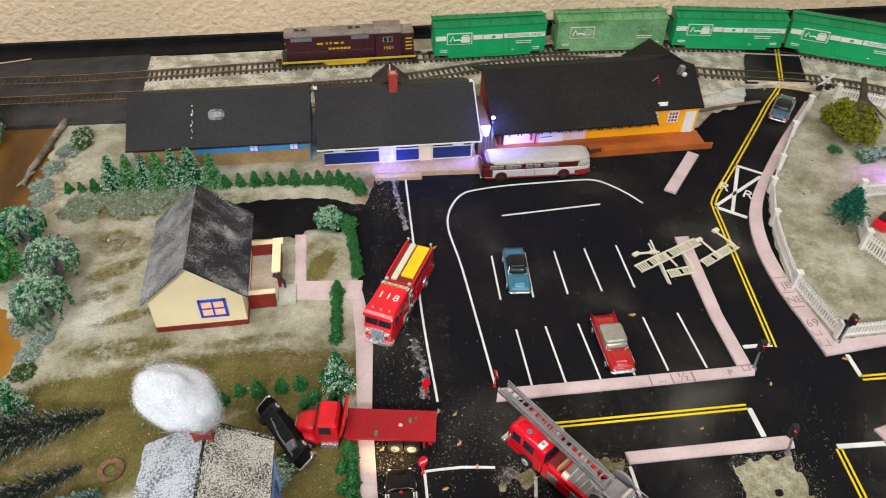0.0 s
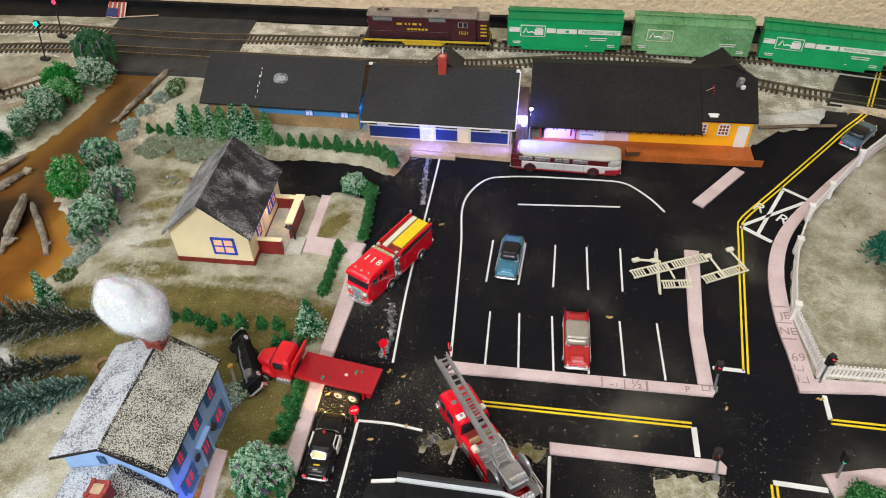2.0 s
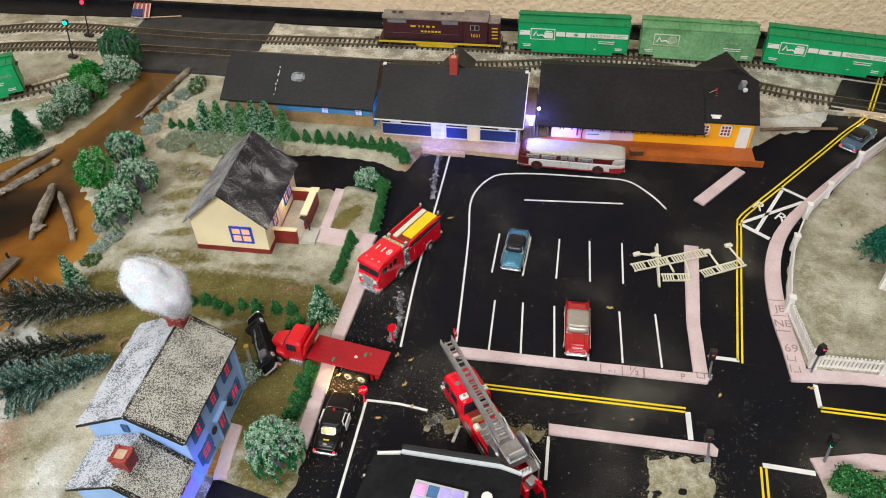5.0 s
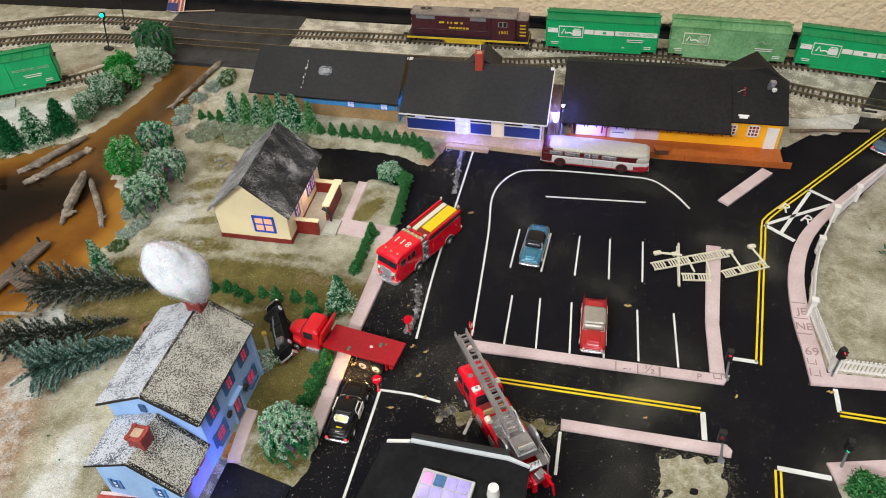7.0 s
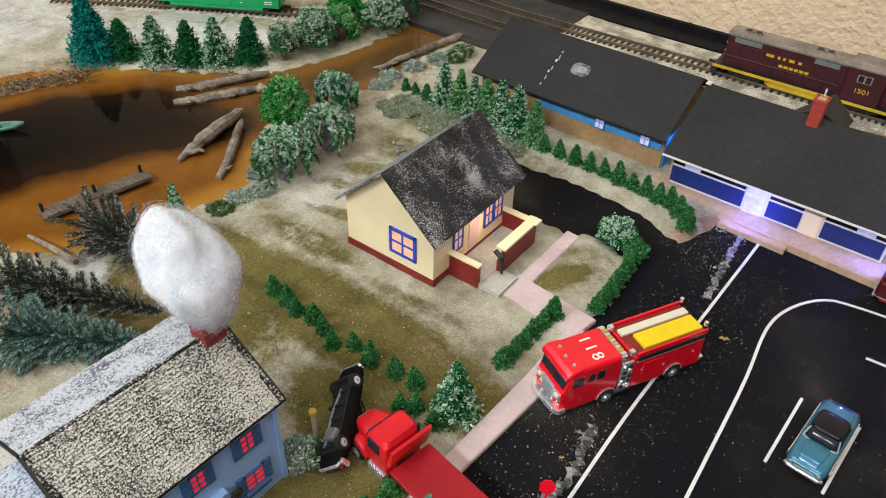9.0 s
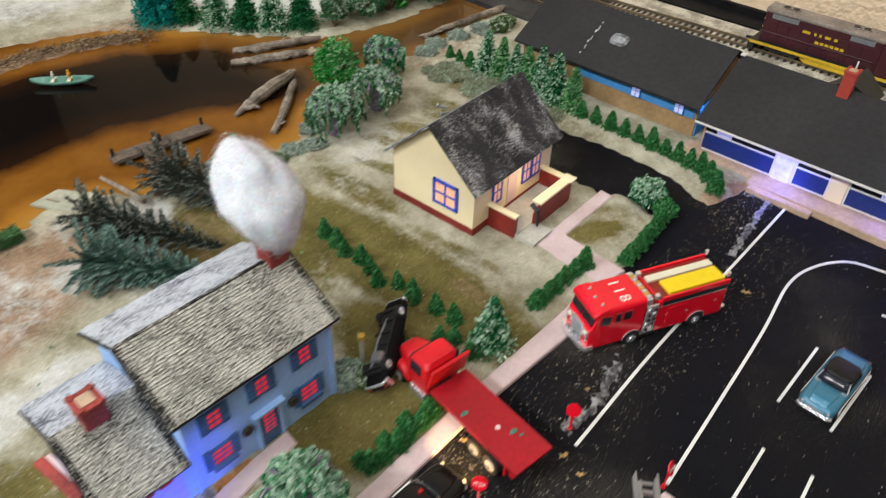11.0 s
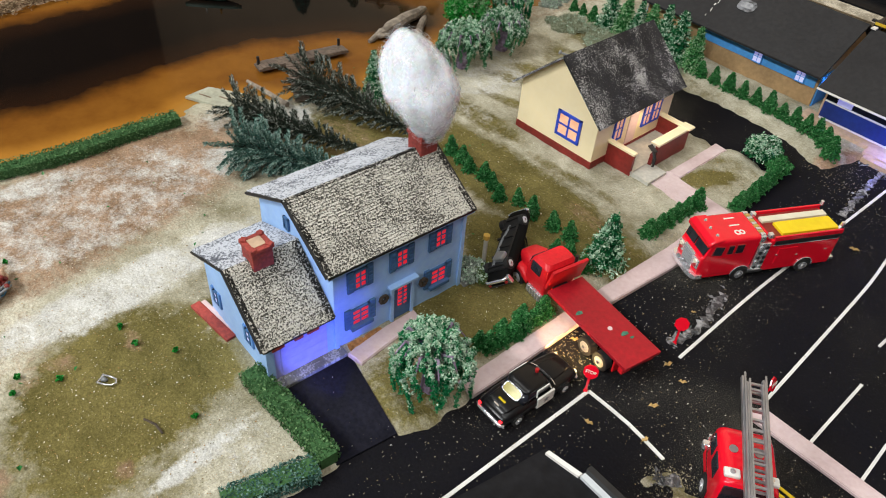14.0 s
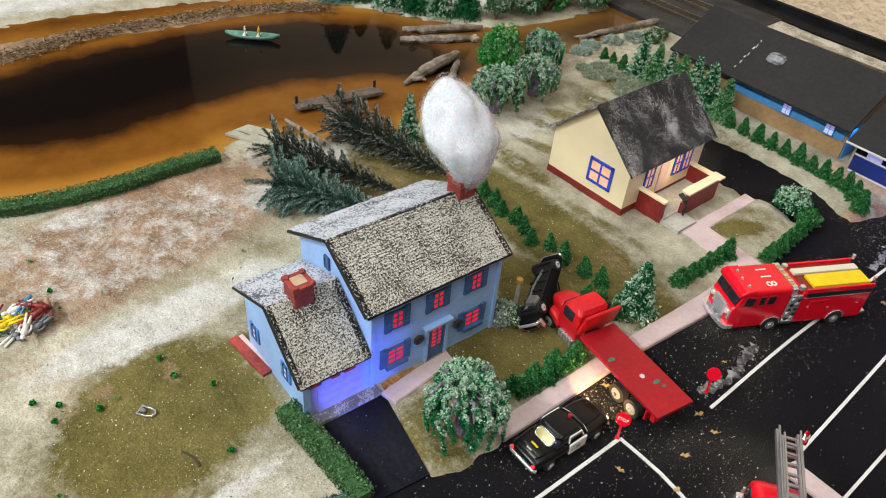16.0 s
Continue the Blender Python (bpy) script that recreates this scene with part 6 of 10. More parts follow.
mb = thing("station_house", "station building with navy and white front and black roof", "building", (-0.1575, 0.274, 0.002), 4.6)
long_roof(mb, 0.172, 0.066, 0.0315, 0.065)
WALL_Y = 0.0115
part("front_wall", box((0.086, WALL_Y + 0.001, 0.016), (0.160, 0.0016, 0.032)), TRIM_WHITE, mb, "white front wall")
part("eave_board", box((0.086, -0.0008, 0.0323), (0.173, 0.0012, 0.0013)), TRIM_WHITE, mb, "white eave board")
for x0, x1 in ((0.006, 0.064), (0.0825, 0.107), (0.1225, 0.164)):
    part("navy_panel", box(((x0 + x1) / 2, WALL_Y, 0.0125), (x1 - x0, 0.0014, 0.0135)), NAVY, mb)
    part("transom", box(((x0 + x1) / 2, WALL_Y, 0.0245), (x1 - x0, 0.0014, 0.0062)), WIN_DARK, mb)
for x in (0.022, 0.150):
    part("lit_pane", box((x, WALL_Y - 0.0006, 0.0245), (0.0125, 0.0012, 0.006)), WIN_PALE, mb, "lit pale window pane")
door = part("door", box((0.0725, WALL_Y - 0.0004, 0.0155), (0.0135, 0.0018, 0.025)), WIN_PALE, mb, "lit glazed door")
for k in range(3):
    part("glazing_bar", box((0.0725, WALL_Y - 0.0016, 0.008 + 0.0065 * k), (0.0135, 0.0006, 0.0005)), TRIM_WHITE, door)
part("cream_panel", box((0.1145, WALL_Y - 0.0002, 0.0165), (0.0125, 0.0016, 0.027)), CREAM, mb, "cream shutter panel")
for x in (0.0045, 0.1675):
    part("side_wall", box((x, 0.066, 0.0155), (0.0016, 0.106, 0.031)), TAN_PALE, mb)
part("back_wall", box((0.086, 0.1185, 0.0155), (0.160, 0.0016, 0.031)), TAN_PALE, mb)
chimney(mb, (0.0845, 0.0615, 0.0715), 0.009, 0.0225, mat("red_chimney", (0.4, 0.05, 0.03), 0.6, 0, 0.1, 400, 0.2))
part("dormer", loft([[(0.062, 0.075, 0.058), (0.105, 0.075, 0.058), (0.0845, 0.075, 0.0685)], [(0.064, 0.125, 0.045), (0.103, 0.125, 0.045), (0.0845, 0.118, 0.0655)]]), ROOF, mb, "black dormer behind the ridge")
part("pipe", cyl((0.0825, 0.079, 0.078), 0.0007, 0.012, seg=8), TRIM_WHITE, mb)
part("rake_strip", loft([[(x, -0.001, 0.0325), (x, 0.0655, 0.0668), (x, 0.0655, 0.0676), (x, -0.001, 0.0340)] for x in (0.1722, 0.1732)]), TRIM_WHITE, mb, "white strip on the roof edge")
for x in (0.001, 0.170):
    part("ridge_cap", box((x, 0.0655, 0.0674), (0.004, 0.005, 0.0012)), TRIM_WHITE, mb)
plat = thing("station_platform", "pale tan platform along the station front", "platform", (-0.1645, 0.2725, 0.0), 4.6)
part("deck", prism([(0, 0.004), (0.062, 0.004), (0.062, -0.006), (0.186, -0.0115), (0.186, 0.016), (0, 0.02)], -0.001, 0.0056), TAN_PALE, plat)
part("step", box((0.090, -0.0105, 0.002), (0.05, 0.007, 0.004), -2), TAN_PALE, plat)

dp = thing("depot", "orange depot with a broad black roof and rust-red deck", "building", (0.0285, 0.2935, 0.002), 6.1)
DL = 0.246
ring = [(0.0, 0.0345), (0.0745, 0.070), (0.0745, 0.072), (0.0, 0.0362)]
part("roof", loft([[(x, y, z) for y, z in ring] for x in (0.0, 0.1845)]), DEPOT_ROOF, dp)
ring = [(0.0205, 0.0375), (0.0745, 0.070), (0.0745, 0.0719), (0.0205, 0.0393)]
tip = [(0.0205, 0.0375), (0.0665, 0.0648), (0.0665, 0.0667), (0.0205, 0.0393)]
part("roof", loft([[(0.1847, y, z) for y, z in ring], [(0.215, y, z) for y, z in ring], [(DL, y, z) for y, z in tip]]), DEPOT_ROOF, dp)
ring = [(0.0747, 0.070), (0.146, 0.0355), (0.146, 0.0372), (0.0747, 0.072)]
tip = [(0.0667, 0.0648), (0.146, 0.0355), (0.146, 0.0372), (0.0667, 0.0667)]
part("roof", loft([[(0.0, y, z) for y, z in ring], [(0.215, y, z) for y, z in ring], [(DL, y, z) for y, z in tip]]), DEPOT_ROOF, dp)
part("cross_gable", loft([[(0.190, 0.080, 0.0675), (0.2458, 0.075, 0.0615), (0.2225, 0.080, 0.0745)], [(0.190, 0.146, 0.038), (0.2458, 0.146, 0.038), (0.2225, 0.146, 0.060)]]), DEPOT_ROOF, dp, "black cross gable behind the ridge")
part("front_wall", box((0.177, 0.0235, 0.0195), (0.130, 0.0018, 0.037)), ORANGE, dp, "bright orange front wall")
part("waiting_wall", box((0.065, 0.0235, 0.0195), (0.094, 0.0018, 0.037)), TRIM_PINK, dp, "pale pink waiting room wall")
part("end_wall", loft([[(x, 0.0245, 0.001), (x, 0.138, 0.001), (x, 0.138, 0.036), (x, 0.0745, 0.059), (x, 0.0245, 0.0375)] for x in (0.2405, 0.242)]), ORANGE, dp)
part("end_wall", loft([[(x, 0.0245, 0.001), (x, 0.138, 0.001), (x, 0.138, 0.036), (x, 0.0745, 0.067), (x, 0.0245, 0.0375)] for x in (0.013, 0.0145)]), BRICK_RED, dp)
part("back_wall", box((0.128, 0.138, 0.0185), (0.224, 0.0018, 0.035)), ORANGE, dp)
door = part("door", box((0.2325, 0.0219, 0.0195), (0.0125, 0.0018, 0.027)), TRIM_WHITE, dp, "plain white depot door")
window(dp, (0.1895, 0.0224, 0.0275), 0.008, 0.0125, 0, TRIM_WHITE, MAROON, 2, 3, 0.0014)
window(dp, (0.2120, 0.0224, 0.0275), 0.0112, 0.0135, 0, TRIM_WHITE, MAROON, 3, 3, 0.0014)
part("waiting_door", box((0.0715, 0.0222, 0.0195), (0.0275, 0.0016, 0.032)), TRIM_WHITE, dp, "pale sliding door")
part("door_bar", box((0.066, 0.0212, 0.0135), (0.013, 0.0008, 0.0009)), SLATE_BLUE, dp)
part("thin_post", box((0.053, 0.019, 0.019), (0.0013, 0.0013, 0.026), 0, 8), CAR_RED, dp, "thin red post")
part("notice", box((0.0635, 0.0219, 0.0285), (0.02, 0.0012, 0.003)), SLATE_BLUE, dp)
part("hanging_sign", box((0.0475, 0.018, 0.0225), (0.0018, 0.0018, 0.02), 0, 8), CAR_RED, dp, "thin red post")
part("deck", prism([(0.0065, -0.002), (0.106, -0.002), (0.2455, -0.002), (0.2455, 0.0225), (0.0065, 0.0225)], -0.002, 0.0062), RUST, dp, "rust-red wooden deck")
for k in range(5):
    part("deck_face", box((0.127 + 0.0285 * k, -0.0026, 0.0022), (0.0282, 0.0016, 0.0078)), RUST, dp)
for k in range(24):
    x = 0.008 + 0.0075 * k + 0.002 * ((k * 7) % 3)
    part("rafter_tail", box((x, 0.0008, 0.0342), (0.0012, 0.004, 0.0022)), BLACK, dp)
part("roof_vent", box((0.2265, 0.058, 0.0655), (0.0065, 0.0055, 0.0115), 10, 12, 8, bev=0.0012), SILVER, dp, "small grey roof vent")
part("vent_cap", box((0.2295, 0.053, 0.0625), (0.0045, 0.004, 0.004), 30, bev=0.001), TRIM_WHITE, dp)
tag_ = part("roof_tag", box((0.1985, 0.0255, 0.0432), (0.0088, 0.0046, 0.0008), 0, 31), TRIM_WHITE, dp, "crimped white scrap on the roof")
for k in (-1, 1):
    part("crimp", box((0.1985 + 0.0046 * k, 0.0265, 0.0440), (0.0022, 0.0018, 0.0008), 20 * k, 31), TRIM_WHITE, tag_)
part("scratch", box((0.1975, 0.0535, 0.0603), (0.0195, 0.0005, 0.0004), 40, 31), TAN_PALE, dp, "thin pale scratch across the roof")
for k in range(4):
    part("red_mark", box((0.1985 + 0.0007 * (k % 2), 0.0475 + 0.0026 * k, 0.0570 + 0.00155 * k), (0.0021, 0.0009, 0.0005), -15 + 25 * (k % 2), 31), CAR_RED, dp, "red scrawl on the roof")
crate = thing("crate", "small brown crate standing on the depot deck", "crate", (0.143, 0.304, 0.0081), 12)
part("body", box((0, 0, 0.003), (0.0145, 0.008, 0.006), bev=0.0006), mat("brown_crate", (0.09, 0.04, 0.02), 0.7, 0, 0.2, 300, 0.2), crate)
part("lid", box((0, 0, 0.0063), (0.0152, 0.0086, 0.001), bev=0.0003), RUST, crate)
for p in ((0.0215, 0.3015, 0.0308), (0.0285, 0.306, 0.049)):
    lamp = thing("station_lamp", "slim lamp post with a glowing blue bulb", "lamp", (p[0], p[1], 0.0))
    part("post", cyl((0, 0, p[2] / 2), 0.0006, p[2] - 0.003, seg=8), GREY, lamp)
    bm = bmesh.new()
    bmesh.ops.create_uvsphere(bm, u_segments=12, v_segments=8, radius=0.0019)
    bulb = part("bulb", bm, LAMP_BLUE, lamp, smooth=True)
    bulb.location.z = p[2] + 0.0026
post = thing("brick_pier", "dull brown pier between two station buildings", "pier", (0.0165, 0.333, 0.002), 6)
part("shaft", box((0, 0, 0.021), (0.0125, 0.06, 0.042), bev=0.0006), mat("dull_brown_board", (0.13, 0.08, 0.06), 0.8, 0, 0.2, 300, 0.2), post)
rail = thing("timber_rail", "weathered timber rail behind the depot", "rail", (0, 0, 0))
part("beam", tube([(0.284, 0.3875, 0.005), (0.33, 0.3995, 0.005), (0.371, 0.409, 0.004)], 0.0021, 5), BARK, rail)

# flat black roof close to the camera
fb = thing("shop", "flat-roofed black shop with pale parapet and skylight", "shop", (0.0, 0.0, 0.0), 0)
SHOP = [(-0.0175, -0.158), (0.0005, -0.1535), (0.0845, -0.151), (0.0915, -0.24), (-0.0235, -0.24)]
part("wall", prism([(x * 0.985 + 0.0005, y - 0.002) for x, y in SHOP], 0.0, 0.0545), mat("dark_shop_wall", (0.05, 0.05, 0.052), 0.7, 0, 0.1, 300, 0.1), fb)
part("roof", prism(SHOP, 0.0545, 0.058), DARK_BOARD, fb)
part("parapet", prism([(-0.0155, -0.1585), (0.0, -0.1545), (0.0, -0.1568), (-0.0155, -0.1605)], 0.058, 0.0595), TRIM_WHITE, fb, "pale parapet strip")
part("parapet", prism([(0.0005, -0.1535), (0.0695, -0.1495), (0.0845, -0.1525), (0.0845, -0.1545), (0.0695, -0.1522), (0.0005, -0.1562)], 0.058, 0.0598), mat("pale_grey_strip", (0.56, 0.59, 0.61), 0.6, 0, 0.06, 300, 0.1), fb, "pale grey parapet strip")
part("parapet_top", prism([(0.0005, -0.1508), (0.0695, -0.1465), (0.0695, -0.1493), (0.0005, -0.1533)], 0.058, 0.0625), BLACK, fb)
VIOLET = mat("violet_lit_glass", (0.35, 0.3, 0.62), 0.3, 0, 0.15, 200, 0, 0.5, (0.5, 0.45, 0.72), 60, (0.4, 0.3, 1.0), 0.3)
PINK_GLASS = mat("rose_lit_glass", (0.55, 0.3, 0.5), 0.3, 0, 0.15, 200, 0, 0.5, None, 60, (0.9, 0.35, 0.8), 0.25)
sky = part("skylight", box((0.034, -0.191, 0.0605), (0.0365, 0.032, 0.004), -2, bev=0.0008), mat("skylight_frame", (0.5, 0.5, 0.52), 0.5, 0, 0.06, 300, 0.05), fb, "white framed skylight")
for i in range(4):
    for j in range(3):
        part("pane", box((0.0215 + 0.0083 * i, -0.1815 - 0.0095 * j, 0.0628), (0.0072, 0.0082, 0.001), -2), VIOLET if (i, j) not in ((0, 0), (1, 0)) else (PINK_GLASS if i == 0 else SLATE_BLUE), sky)
part("roof_vent", cyl((0.0655, -0.179, 0.0625), 0.0044, 0.009, seg=20, r2=0.0036), TRIM_WHITE, fb, "round white roof vent")


# ---- vehicles ----
def wheel(parent, c, r, w, hub, axis="X"):
    t = part("wheel", cyl((0, 0, 0), r, w, axis, seg=20), RUBBER, parent)
    t.location = c
    s = 1 if c[0] > 0 else -1
    part("hub", cyl((s * w * 0.42, 0, 0), r * 0.6, w * 0.3, axis, seg=16), hub, t)
    part("hub_cap", cyl((s * w * 0.6, 0, 0), r * 0.22, w * 0.25, axis, seg=10), CHROME, t)
    return t


def section(y, w, z0, z1, r):
    h = (z1 - z0) / 2
    return [(x, y, z + z0 + h) for x, z in rounded(w, h, min(r, h * 0.95, w * 0.95), 3)]


def car(label, paint, roof_mat, glass=None, lit=False, fins=False, L=0.056, W=0.0215, white_doors=False, rear_glass=None, trim=True, top=1.0):
    """A fifties car, front towards +y, wheels on z = 0."""
    glass = glass or WIN_DARK
    t = thing("car", label, "car")
    rings = []
    for f, w, z0, z1 in ((-0.5, 0.38, 0.0042, 0.0085), (-0.49, 0.43, 0.0036, 0.0094), (-0.45, 0.465, 0.0032, 0.0102), (-0.3, 0.495, 0.003, 0.0110), (-0.1, 0.5, 0.003, 0.0113), (0.12, 0.5, 0.003, 0.0113), (0.3, 0.49, 0.003, 0.0110), (0.44, 0.465, 0.0032, 0.0103), (0.485, 0.43, 0.0036, 0.0094), (0.5, 0.37, 0.0044, 0.0084)):
        rings.append(section(f * L, w * W, z0, z1, 0.0032))
    part("body", loft(rings), paint, t, smooth=True)
    bm = loft([section(y * L, w * W, 0.0095, z, 0.0022) for y, w, z in ((0.16, 0.28, 0.0112), (0.2, 0.31, 0.0119), (0.34, 0.28, 0.0116), (0.46, 0.22, 0.0105))])
    part("hood", bm, paint, t, smooth=True)
    bm = loft([section(y * L, w * W, 0.0095, z, 0.0022) for y, w, z in ((-0.47, 0.26, 0.0101), (-0.4, 0.33, 0.0114), (-0.26, 0.36, 0.0119), (-0.22, 0.34, 0.0112))])
    part("boot_lid", bm, paint, t, smooth=True)

    def deck(y0, y1, w, z, r):
        return [(x, y + (y0 + y1) / 2, z) for x, y in rounded(w, (y1 - y0) / 2, r, 3)]
    part("glazing", loft([deck(-0.27 * L, 0.175 * L, 0.435 * W, 0.0108, 0.004), deck(-0.225 * L * top, 0.135 * L * top, 0.40 * W * top ** 0.5, 0.0138, 0.004), deck(-0.18 * L * top, 0.095 * L * top, 0.355 * W * top, 0.0162, 0.004)]), glass, t, smooth=True)
    part("roof", loft([deck(-0.2 * L * top, 0.11 * L * top, 0.375 * W * top, 0.0158, 0.003), deck(-0.185 * L * top, 0.1 * L * top, 0.365 * W * top, 0.0168, 0.003), deck(-0.14 * L * top, 0.065 * L * top, 0.29 * W * top, 0.0174, 0.003)]), roof_mat, t, smooth=True)
    for s in (-1, 1):
        part("windscreen_pillar", tube([(s * 0.425 * W, 0.165 * L, 0.0110), (s * 0.36 * W, 0.1 * L, 0.0162)], 0.0005, 6), paint if white_doors or not trim else CHROME, t)
        part("rear_pillar", loft([[(s * 0.43 * W, -0.2 * L, 0.0108), (s * 0.43 * W, -0.1 * L, 0.0108), (s * 0.36 * W, -0.12 * L, 0.0162), (s * 0.36 * W, -0.16 * L, 0.0162)], [(s * 0.41 * W, -0.2 * L, 0.0108), (s * 0.41 * W, -0.1 * L, 0.0108), (s * 0.34 * W, -0.12 * L, 0.0162), (s * 0.34 * W, -0.16 * L, 0.0162)]]), roof_mat, t)
    part("windscreen_frame", tube([(-0.425 * W, 0.172 * L, 0.0112), (-0.2 * W, 0.2 * L, 0.0115), (0.2 * W, 0.2 * L, 0.0115), (0.425 * W, 0.172 * L, 0.0112)], 0.0004, 6), CHROME, t)
    if rear_glass:
        tilt_ = pose(0, -0.238 * L, 0.0140, 38, 0, 0)
        loop = [tilt_ @ Vector((x, y, 0.0)) for x, y in rounded(0.27 * W, 0.0028, 0.002, 4)]
        back = [tilt_ @ Vector((x, y, -0.002)) for x, y in rounded(0.27 * W, 0.0028, 0.002, 4)]
        part("rear_window", loft([back, loop]), rear_glass, t, "yellow rear window")
        part("rear_window_trim", tube(loop + loop[:2], 0.0004, 6), CHROME, t, "bright chrome window frame", smooth=True)
        part("boot_handle", box((0, -0.43 * L, 0.0116), (0.0034, 0.0008, 0.0006)), CHROME, t)
        for k in range(5):
            part("boot_mark", box((-0.002 + 0.001 * k, -0.36 * L, 0.01188), (0.0007, 0.0012, 0.0002)), ENGINE_YELLOW, t)
    for y, z in ((0.505, 0.0052), (-0.505, 0.0052)):
        part("bumper", tube([(-0.46 * W, y * L * 0.95, z), (-0.36 * W, y * L, z), (0.36 * W, y * L, z), (0.46 * W, y * L * 0.95, z)], 0.0011, 8), CHROME, t, smooth=True)
    part("grille", box((0, 0.495 * L, 0.0068), (0.5 * W, 0.0016, 0.0022), bev=0.0005), CHROME, t)
    for s in (-1, 1):
        part("headlight", cyl((s * 0.34 * W, 0.486 * L, 0.0078), 0.0011, 0.002, "Y", seg=12), LAMP_WARM if lit else CHROME, t)
        part("tail_light", cyl((s * 0.36 * W, -0.494 * L, 0.0078), 0.001, 0.0014, "Y", seg=10), TAIL_RED if lit else CAR_RED, t)
        if trim and not white_doors:
            part("side_trim", box((s * 0.502 * W, 0, 0.0078), (0.0004, 0.8 * L, 0.0006)), CHROME, t)
        if fins:
            part("tail_fin", loft([[(s * 0.40 * W, -0.5 * L, 0.009), (s * 0.47 * W, -0.5 * L, 0.009), (s * 0.45 * W, -0.515 * L, 0.0128)], [(s * 0.42 * W, -0.22 * L, 0.0105), (s * 0.48 * W, -0.22 * L, 0.0105), (s * 0.45 * W, -0.22 * L, 0.0112)]]), paint, t)
        if white_doors:
            d_ = part("door", box((s * 0.497 * W, 0.03 * L, 0.0075), (0.0012, 0.22 * L, 0.0076), bev=0.0003), TRIM_WHITE, t, "white police door with a dark star")
            star = [(0.0022 * (1 if k % 2 == 0 else 0.42) * math.sin(k * 0.6283), 0.0022 * (1 if k % 2 == 0 else 0.42) * math.cos(k * 0.6283)) for k in range(10)]
            part("door_star", loft([[(s * x, 0.03 * L + p, 0.0076 + q) for p, q in star] for x in (0.515 * W, 0.532 * W)]), GREY, d_)
            part("door_window", loft([[(s * x, y * L, z) for y, z in ((-0.07, 0.0112), (0.115, 0.0112), (0.085, 0.0150), (-0.06, 0.0152))] for x in (0.395 * W, 0.425 * W)]), WIN_DARK, d_)
            part("door_window_frame", tube([(s * 0.432 * W, -0.072 * L, 0.0112), (s * 0.405 * W, -0.065 * L, 0.0153), (s * 0.405 * W, 0.088 * L, 0.0151), (s * 0.432 * W, 0.12 * L, 0.0112)], 0.0005, 6), TRIM_WHITE, d_)
        for y in (0.31, -0.31):
            wheel(t, (s * 0.44 * W, y * L, 0.0037), 0.0037, 0.003, BRIGHT_HUB)
    return t


def put(t, x, y, z, rz, m=None):
    t.matrix_basis = m or pose(x, y, z, 0, 0, rz)
    return t


WRECK_BLACK = mat("scuffed_black", (0.005, 0.005, 0.005), 0.75, 0, 0.1, 300, 0.02, 0.1)
put(car("light blue fifties coupe with a black top", CAR_BLUE, CAR_BLACK, WIN_DARK), 0.0355, 0.120, 0.0, 180)
put(car("red finned fifties car with a silver roof", CAR_RED, TAN_ROOF, TAN_ROOF, False, True, 0.0595, 0.0225, top=1.17), 0.1065, 0.0305, 0.0, 186)
put(car("slate blue fifties car with lit lamps heading for the crossing", CAR_SLATE, CAR_BLACK, WIN_DARK, True), 0.391, 0.3895, 0.0, -33)
pc = put(car("black and white police car with lit lamps", CAR_BLACK, CAR_BLACK, WIN_DARK, True, False, 0.0555, 0.0215, True, mat("yellow_rear_glass", (0.45, 0.4, 0.12), 0.3, 0, 0.1, 300, 0)), -0.0715, -0.111, 0.0, 3)
part("beacon", cyl((0, 0.004, 0.0182), 0.0011, 0.002, seg=10), CAR_RED, pc)
wreck = car("black car tipped on its side against the truck", WRECK_BLACK, WRECK_BLACK, WRECK_BLACK, L=0.0595, W=0.0168, trim=False)
wreck.matrix_basis = pose(-0.1565, -0.0535, 0.0142, 0, 0, 37) @ pose(0, 0, 0, 9, 0, 0) @ pose(0, 0, 0, 0, 140, 0) @ pose(0, 0, -0.008)
part("chassis", box((0, 0, 0.0032), (0.0115, 0.046, 0.0022), bev=0.0006), BLACK, wreck)
for k in range(6):
    part("cross_member", box((0.0008 * math.sin(k * 2.3), -0.02 + 0.008 * k, 0.0019), (0.0125 - 0.0015 * (k % 3), 0.0016, 0.0014), 5 * math.sin(k)), BLACK, wreck)
part("front_grille", box((0, -0.0275, 0.0078), (0.018, 0.003, 0.0058), bev=0.0008), CHROME, wreck, "broad chrome grille")
for k in range(5):
    part("grille_slot", box((0, -0.0291, 0.0056 + 0.0011 * k), (0.0165, 0.0004, 0.0004)), BLACK, wreck)
part("engine_block", box((-0.001, -0.0135, 0.0012), (0.0075, 0.007, 0.004), 12, bev=0.0012), SILVER, wreck, "bare grey engine block")
part("exhaust", tube([(0.003, -0.02, 0.0018), (0.003, 0.0, 0.0016), (0.0, 0.014, 0.0018)], 0.0008, 6), GREY, wreck)
for y in (-0.0175, 0.0175):
    part("axle", cyl((0, y, 0.0035), 0.0008, 0.018, "X", seg=8), GREY, wreck)


